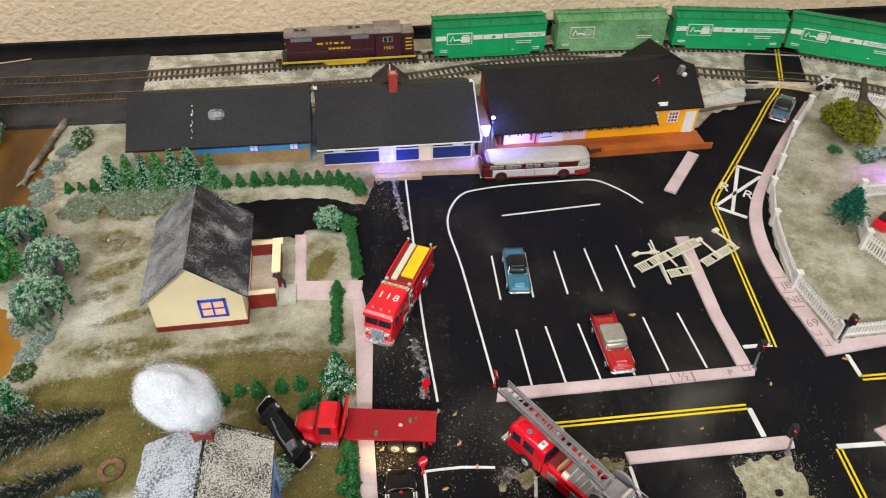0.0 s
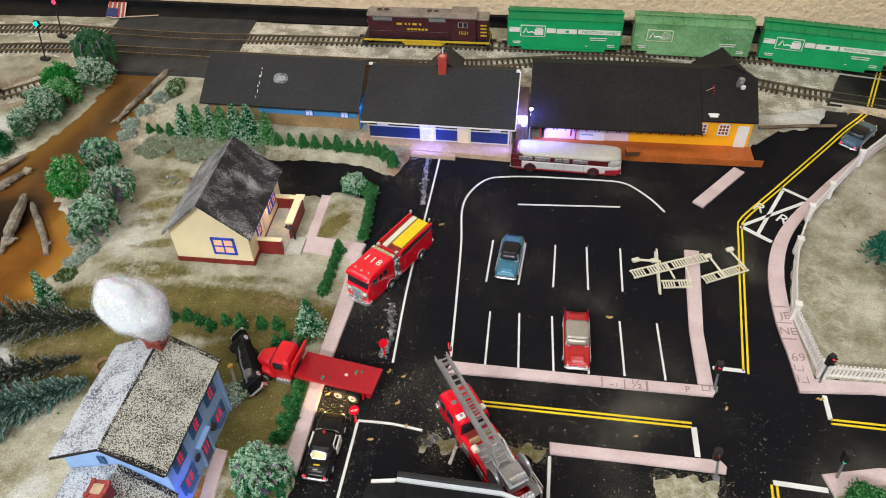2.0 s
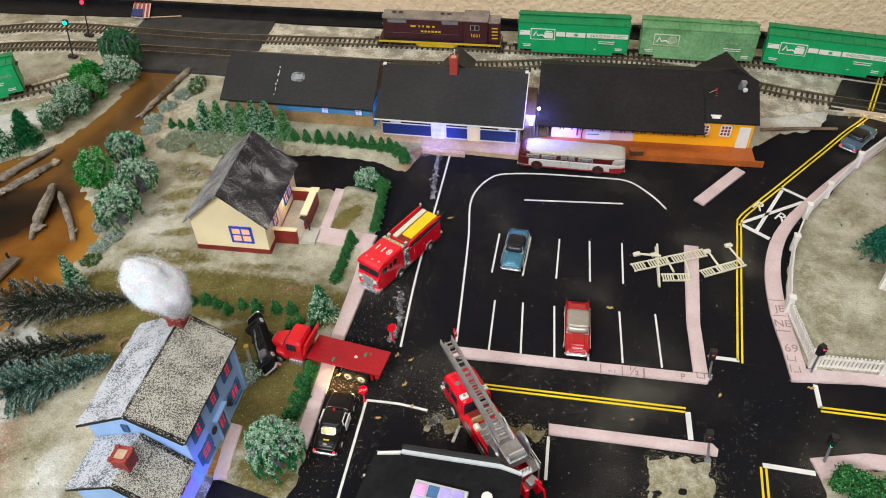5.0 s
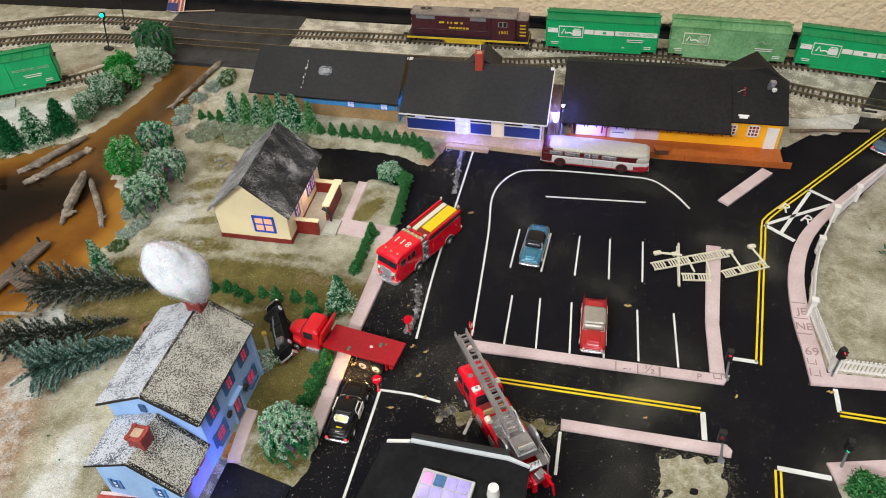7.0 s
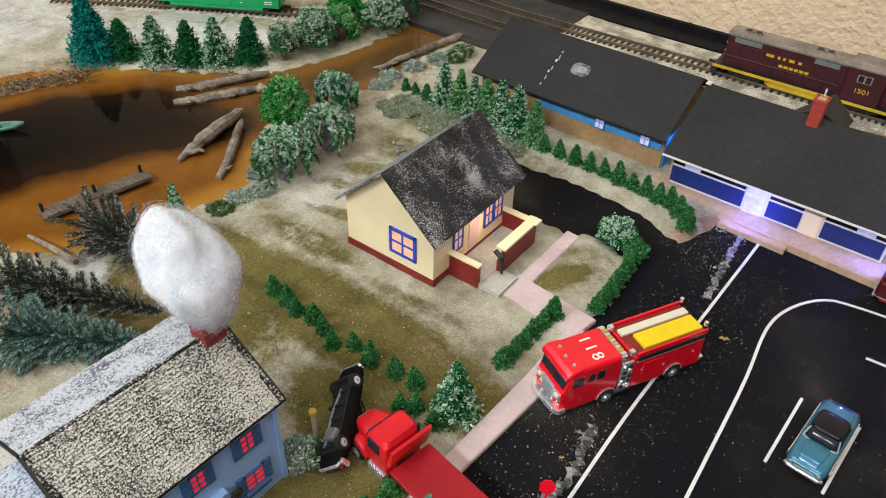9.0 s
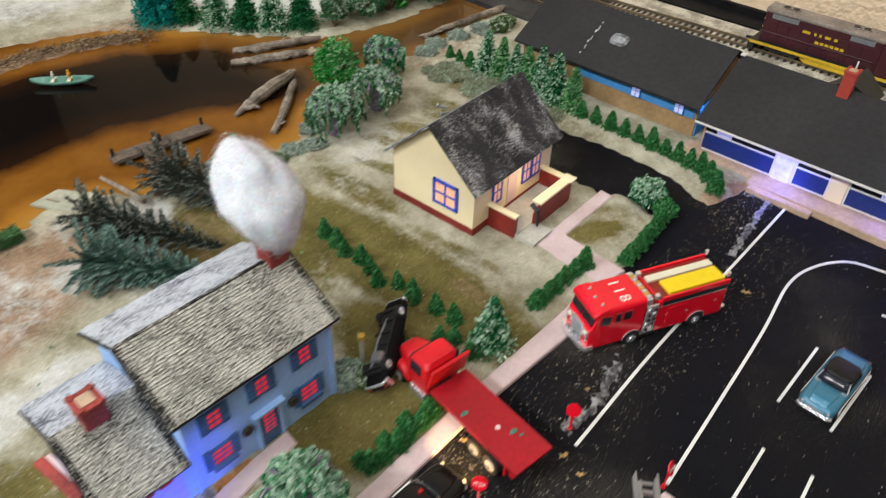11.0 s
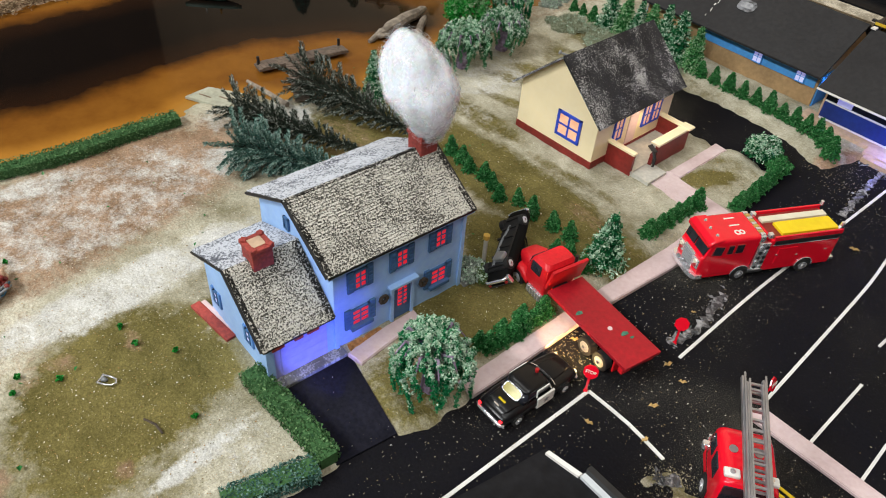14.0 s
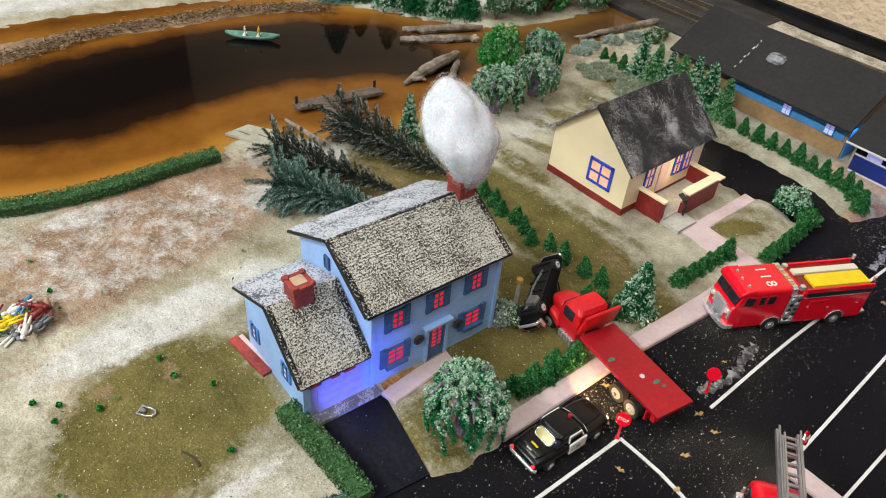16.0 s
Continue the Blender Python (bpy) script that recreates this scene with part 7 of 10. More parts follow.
def fire_engine():
    """Pumper, front towards +y, origin at the rear middle."""
    t = thing("fire_engine", "red fire engine with a yellow hose cover and white roof number", "fire engine")
    W, L = 0.0262, 0.1035
    part("rear_body", box((0, 0.027, 0.0185), (W, 0.054, 0.027), bev=0.001), FIRE_RED, t)
    part("hose_bed", box((0, 0.027, 0.0318), (W * 0.92, 0.05, 0.0012)), MAROON, t)
    part("hose_cover", box((-0.0045, 0.0235, 0.0334), (0.0115, 0.043, 0.0024), bev=0.0005), ENGINE_YELLOW, t, "yellow hose cover")
    part("ladder_strip", box((0.0055, 0.0265, 0.0333), (0.005, 0.050, 0.002), bev=0.0003), IVORY, t, "cream strip along the roof")
    for s in (-1, 1):
        part("side_rail", box((s * W * 0.48, 0.026, 0.0328), (0.0014, 0.052, 0.0036), bev=0.0004), FIRE_RED, t)
        part("side_band", box((s * (W / 2 + 0.0001), 0.026, 0.0295), (0.0006, 0.05, 0.0032)), BLACK, t)
        part("locker", box((s * (W / 2 + 0.0001), 0.0385, 0.0175), (0.0007, 0.014, 0.013), bev=0.0002), FIRE_RED, t)
        part("wheel_arch", cyl((s * (W / 2 - 0.0006), 0.0205, 0.0065), 0.0062, 0.0016, "X", seg=18), BLACK, t)
        for yy in (0.0205, L - 0.0335):
            part("arch_trim", tube([(s * (W / 2 + 0.0004), yy + 0.0066 * math.cos(k * 0.3142), 0.0062 + 0.0066 * math.sin(k * 0.3142)) for k in range(11)], 0.0004, 6), CHROME, t)
        part("rub_strip", box((s * (W / 2 + 0.0002), 0.027, 0.0275), (0.0005, 0.05, 0.0005)), CHROME, t)
        part("pump_step", box((s * (W / 2 - 0.001), 0.0585, 0.0062), (0.004, 0.012, 0.0016), bev=0.0003), BLACK, t)
        for k, yy in enumerate((0.008, 0.03, 0.046)):
            part("door_latch", box((s * (W / 2 + 0.0004), yy, 0.019 - 0.002 * (k % 2)), (0.0005, 0.0016, 0.0007)), CHROME, t)
        part("wheel_arch", cyl((s * (W / 2 - 0.0006), L - 0.0335, 0.0065), 0.0062, 0.0016, "X", seg=18), BLACK, t)
        wheel(t, (s * (W / 2 - 0.0010), 0.0205, 0.0056), 0.0054, 0.0036, CHROME)
        wheel(t, (s * (W / 2 - 0.0010), L - 0.0335, 0.0056), 0.0054, 0.0036, CHROME)
        p_ = part("pump_panel", box((s * (W / 2 - 0.0003), 0.0580, 0.0185), (0.0014, 0.0085, 0.0235), bev=0.0003), CHROME, t, "chrome pump panel with gauges")
        for k in range(10):
            part("gauge", cyl((s * (W / 2 + 0.0006), 0.0558 + 0.0042 * (k % 2), 0.0102 + 0.0042 * (k // 2)), 0.0013, 0.0009, "X", seg=10), BLACK if k % 3 else CHROME, p_)
        part("rear_lamp", cyl((s * W * 0.42, 0.001, 0.0375), 0.0012, 0.003, seg=8), CHROME, t)
    part("pump_top", box((0, 0.0585, 0.0265), (W * 0.9, 0.0085, 0.006)), MAROON, t)
    part("manifold", box((0, 0.0612, 0.0338), (W * 0.98, 0.0040, 0.0048), bev=0.0004), CHROME, t, "bright pipe rack behind the cab")
    for k in range(9):
        part("pipe_cap", box(((k - 4) * W * 0.1, 0.0612, 0.0365), (0.0022, 0.0036, 0.0016), bev=0.0004), BRASS if k % 2 else CHROME, t)
    for s in (-1, 1):
        part("deck_lamp", box((s * 0.0105, 0.0545, 0.0345), (0.003, 0.0032, 0.0036), bev=0.0005), CHROME, t)
    cab = loft([[(x * kx, y, z * kz + zc) for x, z in rounded(W / 2, 0.0155, 0.0026, 4)] for y, kx, kz, zc in ((0.0635, 1.0, 1.0, 0.0215), (0.0945, 1.0, 1.0, 0.0215), (0.0972, 0.985, 0.974, 0.0211), (0.1008, 0.96, 0.5645, 0.01475), (0.1022, 0.92, 0.516, 0.014))])
    part("cab", cab, FIRE_RED, t)
    part("cab_lower", box((0, 0.0815, 0.0085), (W * 0.98, 0.037, 0.007), bev=0.0008), FIRE_RED, t)
    part("visor", loft([[(x, y, z + zc) for x, z in rounded(w_, 0.0013, 0.0011, 3)] for y, w_, zc in ((0.090, W * 0.485, 0.0362), (0.097, W * 0.515, 0.0356), (0.0998, W * 0.515, 0.0342), (0.1008, W * 0.49, 0.0334))]), FIRE_RED, t, "rounded visor over the windscreen")
    for x in (-0.0065, 0, 0.0065):
        part("roof_beacon", cyl((x * 1.15, 0.0935 - 0.12 * abs(x), 0.0376), 0.0013, 0.0012, seg=12, r2=0.0006), CHROME, t)
    for s in (-1, 1):
        part("windscreen", loft([[(s * x, y + dy, z + dz) for x, y, z in ((0.0006, 0.1008, 0.0243), (0.0112, 0.1006, 0.0243), (0.0117, 0.0982, 0.0338), (0.0006, 0.0986, 0.034))] for dy, dz in ((-0.0006, -0.0004), (0.0007, 0.0004))]), WIN_DARK, t, "dark raked windscreen")
        for y, w_, tilt in ((0.0925, 0.0068, 8), (0.0835, 0.0036, 0), (0.0768, 0.0052, 0)):
            fr = part("window_frame", box((s * (W / 2 + 0.0001), y, 0.0287), (0.0007, w_ + 0.001, 0.0078), 0, tilt, bev=0.0003), CAR_RED, t)
            part("side_window", box((s * (W / 2 + 0.0003), y, 0.0287), (0.0008, w_, 0.0066), 0, tilt, bev=0.0003), WIN_DARK, fr)
        hb_ = part("headlight_box", box((s * 0.0089, 0.1026, 0.0165), (0.0056, 0.0014, 0.0072), bev=0.0004), CHROME, t)
        part("head_lamp", cyl((s * 0.0089, 0.1036, 0.0181), 0.0015, 0.001, "Y", seg=14), IVORY, hb_)
        part("marker_lamp", cyl((s * 0.0089, 0.1036, 0.0147), 0.0013, 0.001, "Y", seg=14), CAR_RED, hb_)
    gr = part("grille", box((0, 0.1026, 0.0155), (0.0115, 0.0012, 0.0125), bev=0.0003), CHROME, t, "chrome grille")
    for k in range(6):
        part("grille_bar", box((0, 0.1034, 0.0108 + 0.0018 * k), (0.0098, 0.0005, 0.0006)), GREY, gr)
    part("bumper", prism([(-W * 0.53, 0.0985), (-W * 0.53, 0.1032), (-W * 0.44, 0.1056), (-W * 0.2, 0.1068), (W * 0.2, 0.1068), (W * 0.44, 0.1056), (W * 0.53, 0.1032), (W * 0.53, 0.0985), (W * 0.5, 0.0985), (W * 0.48, 0.1022), (-W * 0.48, 0.1022), (-W * 0.5, 0.0985)], 0.0058, 0.0088), CHROME, t, "broad wraparound chrome bumper")
    for x in (-0.006, 0.0, 0.006):
        part("bumper_fitting", box((x, 0.1048, 0.0094), (0.0026, 0.002, 0.0014), bev=0.0004), SILVER, t)
    for k, digit in enumerate("118"):
        lettering("roof_digit", digit, 0.0108, pose(0.0068 * (1 - k), 0.0765, 0.0371, 0, 0, 180), TRIM_WHITE, t, 0.00012)
    part("rear_step", box((0, -0.0015, 0.0085), (W, 0.003, 0.0022)), CHROME, t)
    return t


put(fire_engine(), 0, 0, 0, 0, pose(-0.0537, 0.1295, 0.0, 0, 0, 157.5) @ Matrix.Diagonal((1, 0.95, 0.95, 1)))


def ladder_mesh(parent, name, length, width, rungs, deep=0.0022, flare=0.0):
    lad = part(name, box((-width / 2, length / 2, 0), (0.0013, length, deep), bev=0.0002), SILVER, parent, "silver ladder with square rungs")
    part("ladder_rail", box((width / 2, length / 2, 0), (0.0013, length, deep), bev=0.0002), SILVER, lad)
    for s in (-1, 1):
        part("ladder_truss", box((s * width / 2, length / 2, deep * 1.6), (0.0008, length, 0.0008)), SILVER, lad)
    for k in range(rungs):
        part("rung", box((0, length * (k + 0.5) / rungs, -0.0004), (width, 0.0012, 0.0009)), SILVER, lad)
    return lad


def ladder_truck():
    t = thing("ladder_truck", "red ladder truck with a long silver ladder over its cab", "fire engine")
    W = 0.0262
    part("cab", loft([[(x, y, z * kz + zc) for x, z in rounded(W / 2 * k, 0.0125, 0.0042, 4)] for y, k, kz, zc in ((0.0745, 0.97, 0.97, 0.0195), (0.0765, 1.0, 1.0, 0.0195), (0.1005, 1.0, 1.0, 0.0195), (0.1055, 0.975, 0.96, 0.0191), (0.1085, 0.9, 0.82, 0.0178))]), FIRE_RED, t, smooth=True)
    part("cab_lower", box((0, 0.0915, 0.0078), (W * 0.97, 0.033, 0.0065), bev=0.0012), FIRE_RED, t)
    part("cab_back", box((0, 0.0742, 0.0215), (W * 0.86, 0.001, 0.016)), WIN_DARK, t, "dark open cab back")
    part("body", box((0, 0.045, 0.0115), (W, 0.058, 0.013), bev=0.001), FIRE_RED, t)
    part("rear_body", box((0, 0.0085, 0.0095), (W * 0.8, 0.016, 0.009), bev=0.001), FIRE_RED, t)
    bench = part("crew_bench", box((0, 0.067, 0.0195), (W * 0.86, 0.010, 0.004), bev=0.0006), MAROON, t)
    part("bench_back", box((0, 0.0625, 0.0225), (W * 0.82, 0.0018, 0.007), bev=0.0004), TAN, bench, "tan bench back")
    part("deck_plate", box((0, 0.043, 0.0186), (W * 0.7, 0.034, 0.0014), bev=0.0004), SILVER, t, "silver deck plate")
    for s in (-1, 1):
        part("side_bin", box((s * W * 0.44, 0.045, 0.0195), (0.0032, 0.05, 0.0055), bev=0.0006), FIRE_RED, t)
        for y in (0.024, 0.0885):
            part("wheel_arch", cyl((s * (W / 2 - 0.0006), y, 0.0064), 0.0062, 0.0016, "X", seg=18), BLACK, t)
            wheel(t, (s * (W / 2 - 0.001), y, 0.0056), 0.0054, 0.0036, BRIGHT_HUB)
        for y, w_ in ((0.0995, 0.0075), (0.088, 0.0095)):
            part("side_window", box((s * (W / 2 + 0.0001), y, 0.0245), (0.0008, w_, 0.0085), bev=0.0003), WIN_DARK, t)
        part("windscreen", box((s * 0.0058, 0.1078, 0.0235), (0.0106, 0.001, 0.009), 0, -12, bev=0.0004), WIN_DARK, t)
        part("mirror", box((s * 0.0145, 0.1045, 0.0225), (0.0014, 0.0012, 0.0042), bev=0.0004), CHROME, t)
        part("headlight", cyl((s * 0.0088, 0.1095, 0.0125), 0.0017, 0.0014, "Y", seg=12), CHROME, t)
        part("roof_light", box((s * 0.0085, 0.0795, 0.0328), (0.0072, 0.0048, 0.0022), bev=0.0009), TRIM_WHITE, t, "white roof light pod")
        part("roof_light_lens", cyl((s * 0.0085, 0.0795, 0.0341), 0.0013, 0.0006, seg=10), CHROME, t)
        part("hose_reel", cyl((s * 0.0125, 0.0245, 0.0295), 0.0092, 0.0018, "X", seg=24), SILVER, t, "round silver outrigger plate")
        part("rear_rail", tube([(s * 0.0095, 0.012, 0.03), (s * 0.0095, 0.004, 0.037), (s * 0.0095, -0.001, 0.035), (s * 0.0095, -0.002, 0.02)], 0.0007, 6), SILVER, t)
        part("ladder_jack", tube([(s * 0.0062, 0.026, 0.031), (s * 0.0062, 0.045, 0.0405)], 0.0011, 6), SILVER, t)
        part("jack_foot", box((s * 0.0105, -0.001, 0.0062), (0.0045, 0.004, 0.0105), 0, 8, bev=0.0005), FIRE_RED, t)
        part("roof_badge", cyl((s * 0.0058 - 0.001, 0.0935, 0.0321), 0.0021, 0.0006, seg=16), SILVER, t)
    part("bumper", box((0, 0.1115, 0.0072), (W * 1.03, 0.004, 0.004), bev=0.001), CHROME, t)
    part("turntable", cyl((0, 0.0265, 0.0245), 0.0105, 0.007, seg=28, r2=0.0098), SILVER, t, "silver turntable")
    part("turntable_block", box((0, 0.0195, 0.0318), (0.0165, 0.0175, 0.0075), bev=0.0012), SILVER, t, "silver ladder mount")
    part("control_stand", box((0.0005, 0.0045, 0.0265), (0.013, 0.0055, 0.0055), 0, 20, bev=0.0006), SILVER, t)
    for k in range(4):
        part("control_lever", cyl((-0.004 + 0.0028 * k, 0.0035, 0.0315), 0.0005, 0.006, seg=6), CHROME, t)
    for s in (-1, 1):
        part("rear_bracket", box((s * 0.005 + 0.002, -0.004, 0.0185), (0.0035, 0.008, 0.012), 12 * s, bev=0.0006), FIRE_RED, t)
    for s in (-1, 1):
        part("piston", tube([(s * 0.0075, 0.018, 0.0285), (s * 0.0068, 0.04, 0.0365)], [0.0014, 0.0009], 8), CHROME, t, "bright lifting piston")
        part("step_plate", box((s * 0.0112, 0.012, 0.0225), (0.0062, 0.016, 0.0012), 4 * s, bev=0.0003), SILVER, t)
        part("guard_rail", tube([(s * 0.0135, 0.003, 0.0235), (s * 0.0135, 0.003, 0.0325), (s * 0.0135, 0.019, 0.0325), (s * 0.0135, 0.019, 0.0235)], 0.0005, 6), CHROME, t)
        part("guard_rail", tube([(s * 0.0135, 0.003, 0.0282), (s * 0.0135, 0.019, 0.0282)], 0.0004, 6), CHROME, t)
        for k in range(5):
            part("locker_door", box((s * (W / 2 + 0.0002), 0.022 + 0.0105 * k, 0.0125), (0.0006, 0.0094, 0.0085), bev=0.0002), FIRE_RED if k % 2 else SILVER, t)
        part("hose_roll", cyl((s * 0.0098, 0.0555, 0.0235), 0.0026, 0.005, "Y", seg=14), IVORY, t)
    for k in range(6):
        part("deck_rib", box((0, 0.0285 + 0.0052 * k, 0.0196), (W * 0.66, 0.0008, 0.0007)), CHROME, t)
    part("ladder_drum", cyl((0, 0.0145, 0.0375), 0.0028, 0.0125, "X", seg=16), CHROME, t, "cable drum under the ladder foot")
    part("tail_box", box((0.001, -0.0045, 0.0275), (0.0075, 0.006, 0.0085), 14, 10, bev=0.0008), SILVER, t)
    part("tail_arm", tube([(0.003, -0.006, 0.031), (0.0065, -0.0135, 0.026), (0.0075, -0.0155, 0.014)], [0.0013, 0.0011, 0.0008], 6), FIRE_RED, t, "red folded arm")
    lad = ladder_mesh(t, "ladder", 0.101, 0.0098, 19, 0.0024)
    lad.matrix_basis = pose(-0.002, 0.0275, 0.0388, 2.6, 0, -1.5)
    lad2 = ladder_mesh(t, "upper_ladder", 0.087, 0.007, 15)
    lad2.matrix_basis = pose(-0.0018, 0.036, 0.0418, 2.6, 0, -1.5)
    return t


put(ladder_truck(), 0.0866, -0.1372, 0.0, 40.4)


def flatbed():
    """Front towards +y, origin at the bed's rear edge."""
    t = thing("flatbed_truck", "worn red flatbed truck nudging a tipped car", "truck")
    W = 0.0262
    bed = part("bed", box((0, 0.0335, 0.0162), (W, 0.067, 0.0022), bev=0.0003), BED_RED, t, "scuffed flat crimson bed")
    for x, y, a, ln in ((0.004, 0.0195, 20, 0.0055), (-0.0085, 0.044, 10, 0.0052), (0.006, 0.0155, 80, 0.003)):
        part("paint_chip", prism([(x + ln * 0.5 * math.cos(radians(a + k * 60)), y + ln * (0.22 + 0.1 * (k % 2)) * math.sin(radians(a + k * 60))) for k in range(6)], 0.0173, 0.01755), mat("green_chip", (0.045, 0.17, 0.11), 0.7, 0, 0.3, 500, 0), bed, "green chip in the paint")
    part("paint_chip", prism([(-0.0005 + 0.0016 * math.cos(k), 0.0265 + 0.0016 * math.sin(k)) for k in range(6)], 0.0173, 0.01755), TRIM_PINK, bed, "pale scuff in the paint")
    part("headboard", box((0.001, 0.0685, 0.0235), (W, 0.002, 0.0165), 0, 14, bev=0.0004), TRUCK_RED, t)
    part("frame", box((0, 0.045, 0.0105), (0.0105, 0.086, 0.006), bev=0.0006), BLACK, t)
    part("rear_skirt", box((0, 0.004, 0.0125), (W * 0.9, 0.003, 0.006)), TRUCK_RED, t)
    deckr = lambda y0, y1, w, z, r: [(x, y + (y0 + y1) / 2, z) for x, y in rounded(w, (y1 - y0) / 2, r, 3)]
    part("cab", loft([deckr(0.0715, 0.0895, 0.0118, 0.008, 0.0015), deckr(0.0715, 0.0895, 0.0121, 0.0195, 0.0018), deckr(0.0718, 0.0872, 0.0115, 0.0272, 0.0024), deckr(0.0735, 0.0852, 0.0098, 0.0298, 0.003)]), TRUCK_RED, t)
    part("hood", loft([[(x, y, z + zc) for x, z in rounded(w, h, min(w, h) * 0.45, 3)] for y, w, h, zc in ((0.087, 0.0098, 0.0075, 0.0145), (0.096, 0.0084, 0.0068, 0.0138), (0.1025, 0.0068, 0.0058, 0.0128), (0.1038, 0.0058, 0.005, 0.0125))]), TRUCK_RED, t, smooth=True)
    part("grille", box((0, 0.1044, 0.0128), (0.0088, 0.001, 0.0075), bev=0.0003), SILVER, t, "silver grille")
    for s in (-1, 1):
        part("fender", loft([[(s * 0.0098 + x, y, z + zc) for x, z in rounded(0.0034, h, 0.0018, 2)] for y, h, zc in ((0.0865, 0.0022, 0.008), (0.0915, 0.0033, 0.0108), (0.0975, 0.0033, 0.0108), (0.1035, 0.0022, 0.0085))]), TRUCK_RED, t, smooth=True)
        part("side_window", box((s * 0.01195, 0.0808, 0.0235), (0.0012, 0.0085, 0.0068), 0, 0, -s * 5, bev=0.0004), WIN_DARK, t)
        part("vent_pane", box((s * 0.0121, 0.0855, 0.0232), (0.001, 0.0006, 0.0062), 0, -8), TRUCK_RED, t)
        part("windscreen", box((s * 0.0052, 0.0888, 0.0236), (0.0092, 0.001, 0.0064), 0, 16, bev=0.0004), WIN_DARK, t)
        part("fuel_tank", box((s * 0.0118, 0.0785, 0.0058), (0.0042, 0.0135, 0.0052), bev=0.0012), SILVER, t, "ribbed silver fuel tank")
        for k in range(5):
            part("tank_rib", box((s * 0.0118, 0.0735 + 0.0025 * k, 0.0059), (0.0046, 0.0007, 0.0056), bev=0.0002), CHROME, t)
        part("headlight", cyl((s * 0.0098, 0.1035, 0.0095), 0.0014, 0.0016, "Y", seg=12), CHROME, t)
        for y in (0.0175, 0.0300):
            wheel(t, (s * 0.0112, y, 0.0057), 0.0057, 0.0046, GREY_HUB)
        wheel(t, (s * 0.0118, 0.0948, 0.0055), 0.0055, 0.0036, BRIGHT_HUB)
        part("mudguard", box((s * 0.0105, 0.0085, 0.0105), (0.0042, 0.0012, 0.0085), bev=0.0003), TRUCK_RED, t)
    part("exhaust_stack", cyl((0.0095, 0.0712, 0.0235), 0.001, 0.017, seg=10), BLACK, t)
    part("bumper", box((0, 0.1055, 0.0062), (0.0235, 0.002, 0.003), bev=0.0005), SILVER, t)
    return t


put(flatbed(), -0.0455, -0.0535, 0.0, 85.8)


PALE_BLIND = mat("pale_window_blind", (0.4, 0.38, 0.4), 0.35, 0, 0.25, 500, 0, 0.5, (0.12, 0.1, 0.12), 260)


BUS_MAROON = mat("coach_maroon", (0.085, 0.008, 0.01), 0.35, 0, 0.1, 300, 0.03, 0.5)
BUS_RED = mat("coach_red", (0.3, 0.012, 0.02), 0.4, 0, 0.1, 300, 0.03, 0.5)


